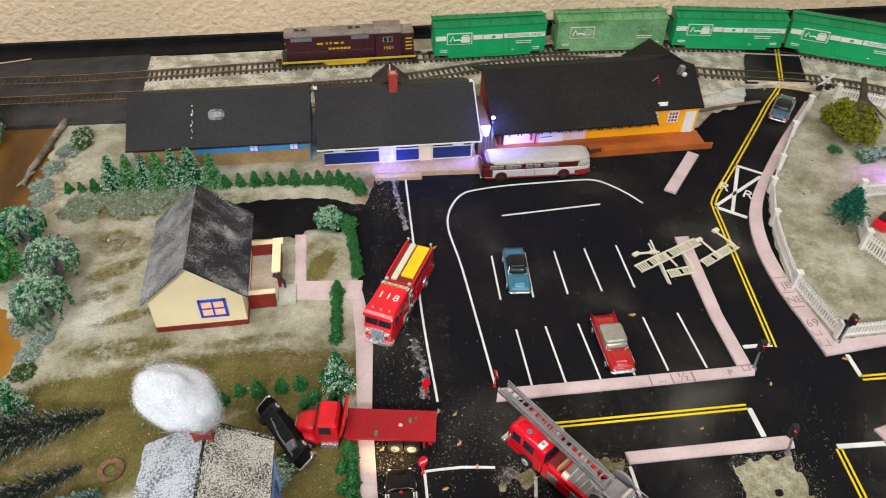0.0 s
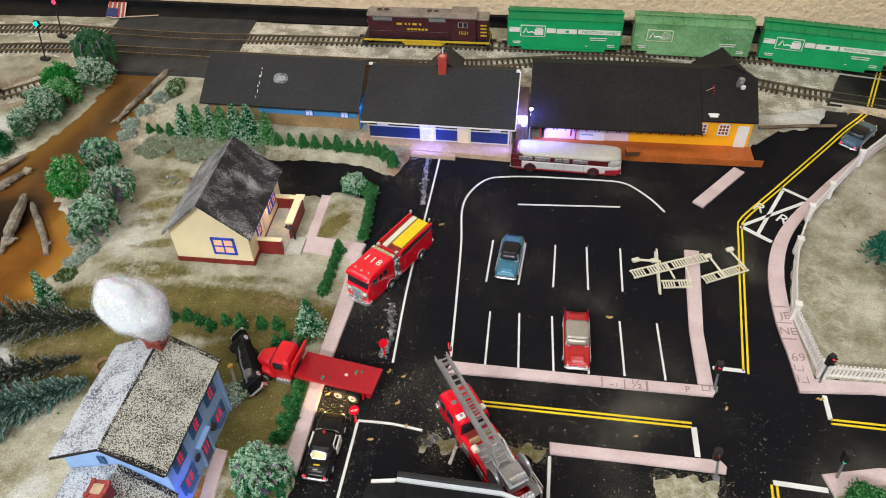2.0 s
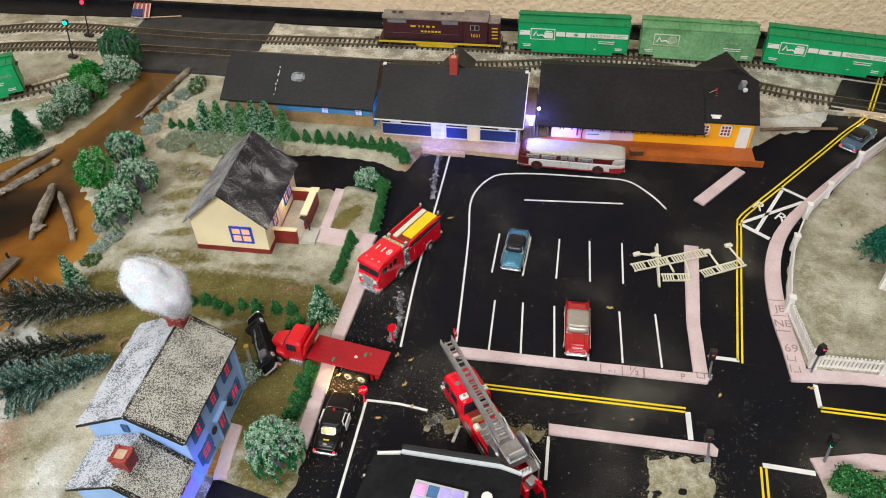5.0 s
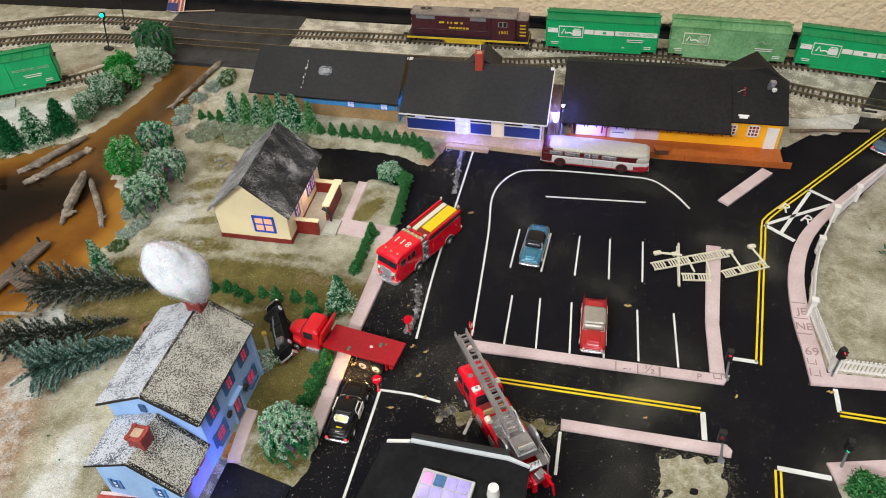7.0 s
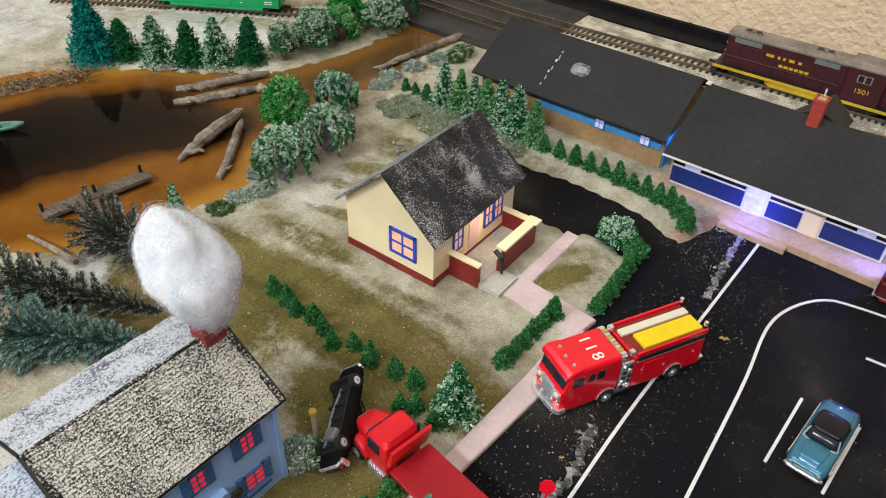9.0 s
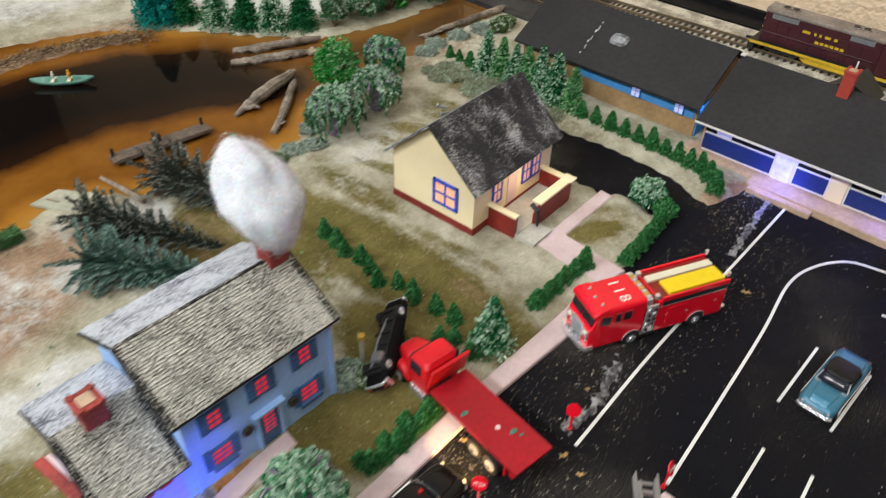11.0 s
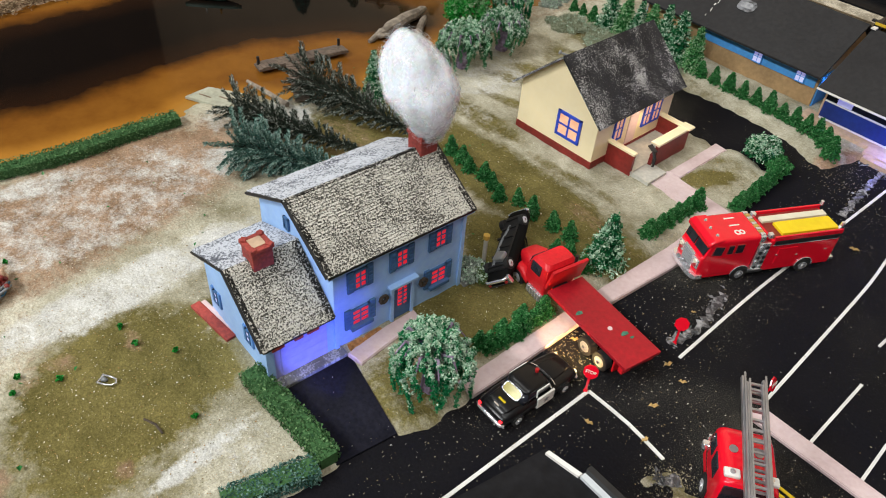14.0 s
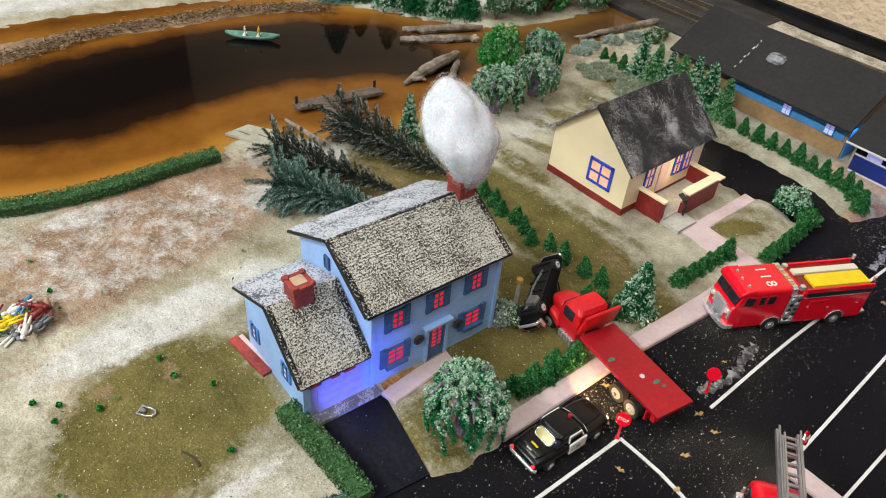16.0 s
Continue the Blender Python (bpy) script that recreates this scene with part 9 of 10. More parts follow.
set_at(bush(0.010, 0.010, FIR, 26, label="low green bush beside the black drive", leaves=1300), -0.125, 0.188, 0.002)
set_at(willow(0.0245, 0.050, BUSH_GREY, 27, label="tall drooping green tree beside the bridge", low=0.0, per=560), -0.5509, 0.3700, 0.004, 0, 1.15)
set_at(bush(0.024, 0.030, BUSH_GREY, 28, label="frosted bush beside the bridge", leaves=4200, frost=FROST_GREY), -0.5334, 0.3316, 0.004)
set_at(bush(0.024, 0.034, BUSH_BRIGHT, 29, label="green bush beside the siding", leaves=4200), -0.5587, 0.3023, 0.004)
set_at(bush(0.019, 0.030, BUSH_BRIGHT, 30, label="green bush on the far river bank", leaves=3400, frost=FROST_LIGHT), -0.5421, 0.2785, 0.004)
set_at(bush(0.0235, 0.034, BUSH_GREY, 31, label="pale frosted bush on the far river bank", leaves=4400, frost=FROST_GREY), -0.547, 0.2487, 0.004)
set_at(bush(0.014, 0.034, BUSH_GREY, 32, label="grey scrub on the far river bank", leaves=2400, frost=FROST_GREY), -0.5455, 0.2068, 0.004)
SHORE = "firs along the far shore"
shore = [fir_tree(0.043, 0.0195, FIR_SNOW, 33, label="dark green model fir beside the pond", boughs=170, per=32, leaf=0.0012, group=SHORE), fir_tree(0.044, 0.0195, FIR_SNOW, 34, label="green model fir with frosted tips beside the pond", boughs=170, per=32, leaf=0.0012, frost=FROST, group=SHORE)]
row(shore, [(-0.660, 0.097, 1.0), (-0.626, 0.116, 1.02), (-0.604, 0.136, 0.98), (-0.583, 0.155, 1.0), (-0.566, 0.180, 1.02)], 0.004, 12, 3)
retire(shore)
set_at(fir_tree(0.066, 0.026, TEAL, 35, name="bottle_brush_tree", label="teal bottle-brush model tree", boughs=260, per=44, leaf=0.0014), -0.678, 0.075, 0.004)
set_at(willow(0.0232, 0.049, WILLOW, 36, label="drooping willow with frosted green strands", strands=72, per=420, frost=FROST, low=0.0), -0.103, -0.1525, 0.002)
for k, (x, y, r, h, pale) in enumerate(((-0.436, 0.238, 0.012, 0.005, True), (-0.444, 0.258, 0.011, 0.005, True), (-0.440, 0.288, 0.012, 0.006, True), (-0.434, 0.318, 0.012, 0.007, True), (-0.428, 0.345, 0.013, 0.010, False), (-0.372, 0.052, 0.01, 0.003, True), (-0.378, 0.034, 0.011, 0.003, True), (-0.376, 0.015, 0.01, 0.003, False), (-0.395, 0.065, 0.01, 0.006, True), (-0.162, -0.081, 0.011, 0.006, True), (-0.152, -0.074, 0.009, 0.005, False), (-0.425, 0.33, 0.012, 0.009, False))):
    set_at(bush(r, h, SCRUB_PALE if pale else BUSH_OLIVE, 40 + k, name="scrub", label="low pale blue-grey scrub on the ground" if pale else "low olive scrub on the ground", leaves=1000, frost=FROST_GREY, icing=0.4, leaf=0.0008, category="scrub"), x, y, 0.003)
rg = random.Random(66)
for k in range(26):
    set_at(bush(rg.uniform(0.008, 0.0135), rg.uniform(0.0018, 0.003), SCRUB_GREY, 60 + k, name="scrub", label="low mossy scrub along the ledge" if k % 2 else "low frosted scrub along the ledge", leaves=560, leaf=0.0008, frost=None if k % 2 else FROST_GREY, icing=0.35, category="scrub"), -0.405 + 0.0053 * k, 0.205 + 0.03 * rg.random() + 0.0003 * k, 0.0042, k * 40)
hedge_run([(-0.420, -0.345), (-0.408, -0.30), (-0.405, -0.25), (-0.409, -0.21), (-0.412, -0.168)], 0.0125, 0.0125, "hedge", "clipped dark green hedge along the pond", HEDGE, 71)
hedge_run([(-0.161, -0.228), (-0.135, -0.224), (-0.11, -0.2205), (-0.092, -0.2195)], 0.0115, 0.0105, "hedge", "clipped green hedge beside the black drive", HEDGE, 72)
hedge_run([(-0.0925, -0.2255), (-0.096, -0.242), (-0.1, -0.27)], 0.0115, 0.0085, "hedge", "low blue-green hedge beside the road", SPRUCE_BLUE, 73)
# three conifers lying beside the blue house
for base, tip, r, m_, lab, sd, up in (((-0.400, -0.066, 0.016), (-0.292, -0.034, 0.014), 0.026, SPRUCE_DARK, "fallen dark conifer with frosted needles", 81, FROST_NEEDLE), ((-0.392, -0.130, 0.012), (-0.296, -0.078, 0.012), 0.021, SPRUCE_DARK, "fallen dark conifer behind the house", 82, FROST_NEEDLE), ((-0.345, -0.151, 0.013), (-0.280, -0.096, 0.008), 0.0225, SPRUCE_BLUE, "fallen blue-grey conifer behind the house", 83, FROST_BLUE)):
    d = Vector(tip) - Vector(base)
    nt_ = needle_tree(d.length, r * 1.12, m_, sd, lab, up, 150 if sd < 83 else 230, 14, 11, 0.00135 if sd < 83 else 0.0011, 0.7, 0.85 if sd < 83 else 0.5, 0.15 if sd < 83 else 0.3)
    q = d.to_track_quat("Z", "Y").to_matrix().to_4x4()
    nt_.matrix_basis = Matrix.Translation((base[0], base[1], base[2] + 0.004)) @ q @ Matrix.Diagonal((1, 0.85, 1, 1))
TEAL_DARK = leaf_mat("dark_teal_needles", ((0.0, (0.004, 0.06, 0.04)), (0.6, (0.015, 0.13, 0.085)), (1.0, (0.05, 0.24, 0.16))))
# yard trees
yb = bush(0.031, 0.036, BUSH_YELLOW, 91, label="yellow-green bush with a bare trunk across it", leaves=6500, leaf=0.0011)
set_at(yb, 0.443, 0.335, 0.003)
part("dead_trunk", tube([(0.010, -0.006, 0.012), (0.014, 0.006, 0.028), (0.024, 0.03, 0.036), (0.03, 0.05, 0.046)], [0.011, 0.008, 0.0045, 0.003], 8), TWIG, yb, "bare dark trunk")
for k in range(7):
    a_ = -0.9 + 0.3 * k
    part("dead_branch", tube([(0.022, 0.026, 0.036), (0.016 + 0.014 * math.sin(a_), 0.012 - 0.006 * math.cos(a_), 0.034), (0.012 + 0.03 * math.sin(a_), -0.002 - 0.012 * math.cos(a_), 0.028 - 0.002 * (k % 2))], [0.0022, 0.0016, 0.0007], 5), TWIG, yb, "bare dark branch")
palm = fir_tree(0.032, 0.019, TEAL_DARK, 92, name="pine_tree", label="dark green yard tree on a bare trunk", boughs=170, per=30, leaf=0.0011)
set_at(palm, 0.374, 0.181, 0.016)
part("stem", tube([(0, 0, -0.014), (0.001, 0, 0.0), (0, 0.001, 0.012)], [0.0022, 0.0018, 0.0012], 7), TWIG, palm)
for k, (x, y) in enumerate(((0.418, 0.302), (0.446, 0.287), (0.47, 0.293), (0.48, 0.262))):
    set_at(bush(0.012, 0.011, BUSH_GREY if k else FIR, 95 + k, name="scrub", label="small frosted scrub on the sandy yard" if k else "small green scrub on the sandy yard", leaves=1100, leaf=0.0008, frost=FROST_GREY if k else None, category="scrub"), x, y, 0.003, 0, 0.9 if k else 0.6)
for k, (x, y) in enumerate(((0.318, -0.078), (0.338, -0.084), (0.36, -0.08), (0.33, -0.1))):
    set_at(bush(0.014, 0.014, FIR, 99 + k, label="small green bush at the road corner", leaves=1600), x, y, 0.002)


# ---- fences ----
def picket_fence(line, h, label, material, gap=0.0031, slat=0.0016, posts=()):
    """Pickets, two rails and square posts along a plan line."""
    t = thing("picket_fence", label, "fence")
    pk = bmesh.new()
    prism([(-slat / 2, -0.0005), (slat / 2, -0.0005), (slat / 2, 0.0005), (-slat / 2, 0.0005)], 0.0012, h, pk)
    me = bpy.data.meshes.new("picket")
    pk.to_mesh(me)
    pk.free()
    me.materials.append(material)
    for a, c in zip(line, line[1:]):
        a, c = Vector(a), Vector(c)
        ln, ang = (c - a).length, math.degrees(math.atan2((c - a).y, (c - a).x))
        mid = (a + c) / 2
        for z in (0.2, 0.78):
            r_ = part("rail", box((0, 0, h * z), (ln, 0.0016, 0.0018)), material, t)
            r_.matrix_basis = pose(mid.x, mid.y, 0.002, 0, 0, ang)
        kk = max(2, int(ln / gap))
        for j in range(kk):
            p = a + (c - a) * (j + 0.5) / kk
            o = new("picket", me)
            o.parent, o.matrix_basis = t, pose(p.x, p.y, 0.002, 0, 0, ang)
    for x, y in posts or line:
        pb = part("post", box((0, 0, h * 0.58), (0.005, 0.005, h * 1.16), bev=0.0005), material, t)
        pb.location = (x, y, 0.002)
        part("post_cap", box((0, 0, h * 1.18), (0.0062, 0.0062, 0.0016), bev=0.0004), material, pb)
    return t


FW = "white plastic picket fence round the sandy yard"
fl = [(0.4235, 0.3915), (0.382, 0.337), (0.343, 0.274), (0.3185, 0.234), (0.3015, 0.182), (0.294, 0.138), (0.2895, 0.0955), (0.3035, 0.0345)]
picket_fence(fl, 0.0165, FW, TRIM_WHITE, posts=[fl[0], fl[1], fl[2], fl[3], fl[4], fl[6], fl[7]])
picket_fence([(0.3055, 0.0345), (0.36, 0.0395), (0.42, 0.045), (0.5, 0.052), (0.62, 0.062)], 0.0165, FW, TRIM_WHITE)
picket_fence([(0.470, 0.418), (0.52, 0.395), (0.58, 0.36)], 0.0165, "white picket fence beside the railway", TRIM_WHITE)
picket_fence([(0.408, 0.222), (0.45, 0.226), (0.5, 0.23)], 0.02, "white picket fence of the inner garden", TRIM_WHITE)
picket_fence([(0.395, 0.20), (0.377, 0.145), (0.395, 0.105), (0.43, 0.085)], 0.02, "white picket fence of the inner garden", TRIM_WHITE, posts=[(0.395, 0.20), (0.377, 0.145), (0.43, 0.085)])
truck2 = thing("toy_cart", "small red toy cart behind the garden fence", "toy", (0.413, 0.176, 0.002), 40)
part("body", box((0, 0, 0.007), (0.022, 0.014, 0.009), bev=0.001), FIRE_RED, truck2)
part("cover", box((0, 0, 0.0125), (0.014, 0.012, 0.003), bev=0.0008), BLACK, truck2)

# ivory ladder fence that fell over the lot
fallen = thing("fallen_fence", "ivory plastic fence pieces fallen across the lot", "fence")


def slatted(a, c, w, z, slats):
    a, c = Vector(a), Vector(c)
    ln, ang, mid = (c - a).length, math.degrees(math.atan2((c - a).y, (c - a).x)), (a + c) / 2
    p = part("panel_rail", box((0, w / 2, 0), (ln, 0.0011, 0.0014)), IVORY, fallen)
    p.matrix_basis = pose(mid.x, mid.y, z, 0, 0, ang)
    part("panel_rail", box((0, -w / 2, 0), (ln, 0.0011, 0.0014)), IVORY, p)
    for k in range(slats):
        if k % 9 != 5:
            part("slat", box((-ln / 2 + ln * (k + 0.5) / slats, 0, 0), (0.0012, w, 0.001)), IVORY, p)


slatted((0.150, 0.1205), (0.218, 0.1575), 0.0095, 0.0042, 28)
slatted((0.178, 0.1145), (0.204, 0.1205), 0.0085, 0.003, 11)
slatted((0.215, 0.1275), (0.2545, 0.1525), 0.0085, 0.003, 17)
for a, c, r in (((0.1515, 0.1405, 0.005), (0.176, 0.1425, 0.005), 0.0012), ((0.172, 0.16, 0.004), (0.1765, 0.102, 0.0025), 0.0011), ((0.181, 0.142, 0.004), (0.189, 0.1245, 0.003), 0.0011), ((0.199, 0.143, 0.004), (0.204, 0.122, 0.003), 0.0011), ((0.2215, 0.159, 0.004), (0.235, 0.1345, 0.003), 0.0011), ((0.2405, 0.173, 0.003), (0.2535, 0.152, 0.003), 0.0011)):
    part("fence_bar", tube([a, c], r, 6), IVORY, fallen)
for x, y in ((0.170, 0.1435), (0.153, 0.1405), (0.2195, 0.159), (0.2405, 0.1725)):
    part("fence_lug", box((x, y, 0.0045), (0.0075, 0.0045, 0.0028), 30, bev=0.0008), IVORY, fallen)


# ---- signs and signals ----
def stop_sign(x, y, turn, label, lettered=True):
    t = thing("stop_sign", label, "sign", (x, y, 0), turn)
    part("post", box((0, 0, 0.0065), (0.0013, 0.0008, 0.013)), FIRE_RED, t)
    part("foot", box((0, 0, 0.0004), (0.0024, 0.0024, 0.0008), bev=0.0003), FIRE_RED, t)
    pl = part("plate", cyl((0, 0, 0), 0.0042, 0.0008, "Y", seg=8), FIRE_RED, t, "red octagonal plate")
    pl.matrix_basis = pose(0, -0.0004, 0.0165, -22, 22.5, 0)
    if lettered:
        lettering("lettering", "STOP", 0.0025, pose(0, -0.00115, 0.01682, 68, 0, 0), TRIM_WHITE, t, 0.0001)
    return t


stop_sign(-0.0562, -0.0822, 28, "red stop sign on a red post at the corner")
stop_sign(-0.0522, -0.0135, 32, "red stop sign seen from its plain back", False)
stop_sign(0.0035, -0.0065, 95, "red stop sign at the lot corner", True)


def traffic_light(base, head, turn, lit, label):
    t = thing("traffic_light", label, "traffic light", (base[0], base[1], 0))
    d = (head[0] - base[0], head[1] - base[1], head[2])
    part("pole", tube([(0, 0, 0), (d[0] * 0.5, d[1] * 0.5, d[2] * 0.55), (d[0] * 0.85, d[1] * 0.85, d[2] * 0.97)], [0.0012, 0.0009, 0.0008], 8), GREY, t)
    part("foot", cyl((0, 0, 0.0008), 0.0026, 0.0016, seg=12), GREY, t)
    h_ = part("head", box((0, 0, 0), (0.0052, 0.0046, 0.0115), bev=0.0006), BLACK, t)
    h_.matrix_basis = pose(*d, 0, 0, turn)
    for k, m_ in enumerate((LAMP_RED, LAMP_YELLOW, LAMP_GREEN)):
        part("lens", cyl((0, -0.0026, 0.0034 - 0.0034 * k), 0.0012, 0.0012, "Y", seg=12), m_ if k == lit else BLACK, h_)
        part("hood", box((0, -0.0034, 0.0047 - 0.0034 * k), (0.003, 0.0022, 0.0004)), BLACK, h_)
    return t


traffic_light((0.2205, 0.0045), (0.2165, 0.002, 0.0335), 0, 0, "traffic light on a grey pole showing red")
traffic_light((0.2185, -0.0755), (0.213, -0.0745, 0.0305), 0, 0, "traffic light on a leaning grey pole showing red")
traffic_light((0.3035, 0.0285), (0.302, 0.0275, 0.0325), 40, 0, "traffic light beside the fence showing red")
traffic_light((0.304, -0.058), (0.3015, -0.0575, 0.0295), 0, 2, "traffic light at the corner showing green")
cb = thing("crossing_signal", "white crossbuck with two dark lamps on a post", "crossing signal", (0.4475, 0.4155, 0.002), 10)
part("post", cyl((0, 0, 0.0125), 0.0008, 0.025, seg=8), SILVER, cb)
for a_ in (-38, 38):
    part("crossbuck", box((0, -0.001, 0.0275), (0.0235, 0.0007, 0.0036), 0, 0, a_), TRIM_WHITE, cb, "white crossbuck board")
for s in (-1, 1):
    part("lamp", cyl((s * 0.0062, -0.0014, 0.0185), 0.0045, 0.0016, "Y", seg=18), BLACK, cb)
part("lamp_bar", cyl((0, -0.0005, 0.0185), 0.0006, 0.012, "X", seg=6), BLACK, cb)
for x, y, h, m_, lab in ((-0.6381, 0.3775, 0.052, LAMP_GREEN, "thin black railway signal showing green"), (-0.6521, 0.4389, 0.052, LAMP_RED, "thin black railway signal showing red")):
    t = thing("railway_signal", lab, "signal", (x, y, 0.004))
    t.matrix_basis = pose(x, y, 0.0045, -5, 7, 0)
    part("mast", cyl((0, 0, h / 2), 0.0009, h, seg=8), BLACK, t)
    part("base", box((0, 0, 0.002), (0.012, 0.007, 0.004), bev=0.0006), BLACK, t)
    part("head", box((0, 0, h), (0.007, 0.004, 0.0075), bev=0.0008), BLACK, t)
    part("lens", cyl((0.0005, -0.0026, h + 0.0005), 0.0027, 0.0022, "Y", seg=16), m_, t)
post = thing("marker_post", "pale wooden post with a yellow top", "post", (-0.1645, -0.0675, 0.002))
part("shaft", cyl((0, 0, 0.0105), 0.0014, 0.021, seg=10), WHITE_HUB, post)
part("cap", cyl((0, 0, 0.0222), 0.0021, 0.003, seg=10), mat("ochre_cap", (0.5, 0.3, 0.05), 0.6, 0, 0.1, 300, 0.1), post)

# small flag lying by the wall
fg = thing("flag", "small striped flag on a stick lying by the wall", "flag", (-0.594, 0.499, 0.0065), 4)
part("stick", tube([(-0.01, 0.004, 0.001), (0.05, 0.018, 0.001)], 0.0009, 6), TAN_PALE, fg)
cl = part("cloth", loft([[(x, y, 0.003 + 0.0012 * math.sin(x * 260 + y * 90)) for x, y in ((-0.022 - 0.42 * yy, yy), (-0.008 - 0.42 * yy, yy), (0.007 - 0.42 * yy, yy))] + [(x, y, 0.0026 + 0.0012 * math.sin(x * 260 + y * 90)) for x, y in ((0.007 - 0.42 * yy, yy), (-0.008 - 0.42 * yy, yy), (-0.022 - 0.42 * yy, yy))] for yy in (0.001, 0.02, 0.04, 0.06)]), TRIM_WHITE, fg, "white cloth with red stripes")
for k in range(4):
    part("stripe", ribbon([(-0.0191 + 0.0072 * k, 0.0015), (-0.0437 + 0.0072 * k, 0.06)], 0.0034, 0.0036, 0.0048), CAR_RED, cl)
part("canton", prism([(-0.0224, 0.001), (-0.0044, 0.001), (-0.0141, 0.024), (-0.0321, 0.024)], 0.0044, 0.0054), NAVY, cl)


# ---- pond things ----
def gnarl(pts, radii, seed):
    """A crooked, knotty limb through the given points."""
    rg = random.Random(seed)
    fine, rr = [], []
    k = 5
    for i in range(len(pts) - 1):
        a, c = Vector(pts[i]), Vector(pts[i + 1])
        for j in range(k):
            t = j / k
            p = a.lerp(c, t)
            r = (radii[i] * (1 - t) + radii[i + 1] * t) * 0.74
            fine.append(p + Vector((rg.uniform(-1, 1), rg.uniform(-1, 1), rg.uniform(-0.4, 0.4))) * r * 0.2)
            rr.append(r * rg.uniform(0.86, 1.14))
    fine.append(Vector(pts[-1]))
    rr.append(radii[-1] * 0.45)
    return tube(fine, rr, 9)


def log(name, pts, radii, label, forks=(), broken=False):
    t = thing(name, label, "log")
    s = int(abs(pts[0][0]) * 10000)
    part("trunk", gnarl(pts, radii, s), DRIFT, t)
    for k, (f, r) in enumerate(forks):
        part("branch", gnarl(f, [q * 1.3 for q in r], s + k + 1), DRIFT, t)
    a, c = Vector(pts[0]), Vector(pts[1])
    p = a.lerp(c, 0.55)
    side = Vector(((c - a).y, (a - c).x, 0.35 * (c - a).length)).normalized()
    part("twig_stub", gnarl([p, p + side * radii[1] * 1.1, p + side * radii[1] * 1.7 + (c - a) * 0.12], [radii[1] * 0.5, radii[1] * 0.36, radii[1] * 0.15], s + 20), DRIFT, t)
    if broken:
        a, c = Vector(pts[-2]), Vector(pts[-1])
        part("broken_end", gnarl([c, c + (c - a).normalized() * 0.004, c + (c - a).normalized() * 0.007 + Vector((0.001, 0, 0.002))], [radii[-1] * 0.7, radii[-1] * 1.15, radii[-1] * 0.7], s + 40), BROKEN, t, "pale splintered end")
    return t


log("log", [(-0.456, 0.030, 0.004), (-0.462, 0.050, 0.007), (-0.474, 0.085, 0.009), (-0.484, 0.112, 0.008)], [0.003, 0.007, 0.008, 0.005], "weathered driftwood log lying in the water", [([(-0.46, 0.045, 0.006), (-0.452, 0.052, 0.005)], [0.003, 0.0015])])
log("log", [(-0.411, 0.038, 0.004), (-0.424, 0.055, 0.006), (-0.448, 0.080, 0.007), (-0.470, 0.102, 0.007)], [0.0035, 0.0045, 0.005, 0.004], "dark driftwood log beside another in the water")
log("log", [(-0.463, 0.262, 0.005), (-0.463, 0.288, 0.0065), (-0.460, 0.314, 0.007), (-0.458, 0.343, 0.008), (-0.455, 0.375, 0.009)], [0.0034, 0.0044, 0.0044, 0.0046, 0.0052], "long bare branch lying along the bank", [([(-0.463, 0.266, 0.006), (-0.469, 0.257, 0.005)], [0.002, 0.001])])
log("log", [(-0.566, 0.096, 0.004), (-0.552, 0.114, 0.006), (-0.541, 0.140, 0.007), (-0.529, 0.176, 0.007)], [0.004, 0.0062, 0.0058, 0.004], "driftwood branch at the shore")
log("log", [(-0.545, 0.080, 0.004), (-0.532, 0.100, 0.005), (-0.522, 0.122, 0.006), (-0.512, 0.148, 0.006)], [0.004, 0.006, 0.0058, 0.0052], "driftwood log with a pale broken end", [([(-0.522, 0.122, 0.006), (-0.511, 0.124, 0.008)], [0.003, 0.0012])], True)
dk = thing("dock", "weathered T-shaped model dock on the pond", "dock")
part("head", ribbon([(-0.456, -0.082), (-0.4545, -0.062), (-0.4515, -0.032), (-0.450, 0.0005)], 0.0125, 0.0058, 0.0078), DOCK, dk)
part("walkway", ribbon([(-0.4495, -0.05), (-0.39, -0.072)], 0.0155, 0.0056, 0.0076), DOCK, dk)
for k in range(20):
    p_ = 0.05 + 0.9 * k / 19
    part("plank", box((-0.4565 + 0.0062 * p_, -0.0815 + 0.0815 * p_, 0.0082), (0.0132, 0.0036, 0.0009), 4 + 1.5 * math.sin(k * 5.1)), DOCK, dk)
for k in range(14):
    p_ = 0.06 + 0.9 * k / 13
    part("plank", box((-0.4495 + 0.0595 * p_, -0.05 - 0.022 * p_, 0.008), (0.0036, 0.0162, 0.0009), -20 + 1.5 * math.sin(k * 3.3)), DOCK, dk)
for x, y in ((-0.459, -0.079), (-0.455, -0.041), (-0.4555, -0.003)):
    pl = part("mooring_post", cyl((x, y, 0.0075), 0.0013, 0.015, seg=8), BLACK, dk)
    part("post_collar", cyl((x, y, 0.006), 0.0022, 0.003, seg=8), IVORY, pl)
sl = thing("slipway_board", "pale grey board lying at the water's edge", "board")
part("board", prism([(-0.444, -0.150), (-0.449, -0.128), (-0.426, -0.109), (-0.411, -0.129)], 0.003, 0.0052), PALE_PLANK, sl)
for o_ in (-0.006, 0.006):
    part("stroke", ribbon([(-0.436 + o_, -0.133 + o_), (-0.426 + o_, -0.1275 + o_)], 0.001, 0.005, 0.0056), BARK, sl)
stick = thing("branch", "thin pale branch on the shore", "branch")
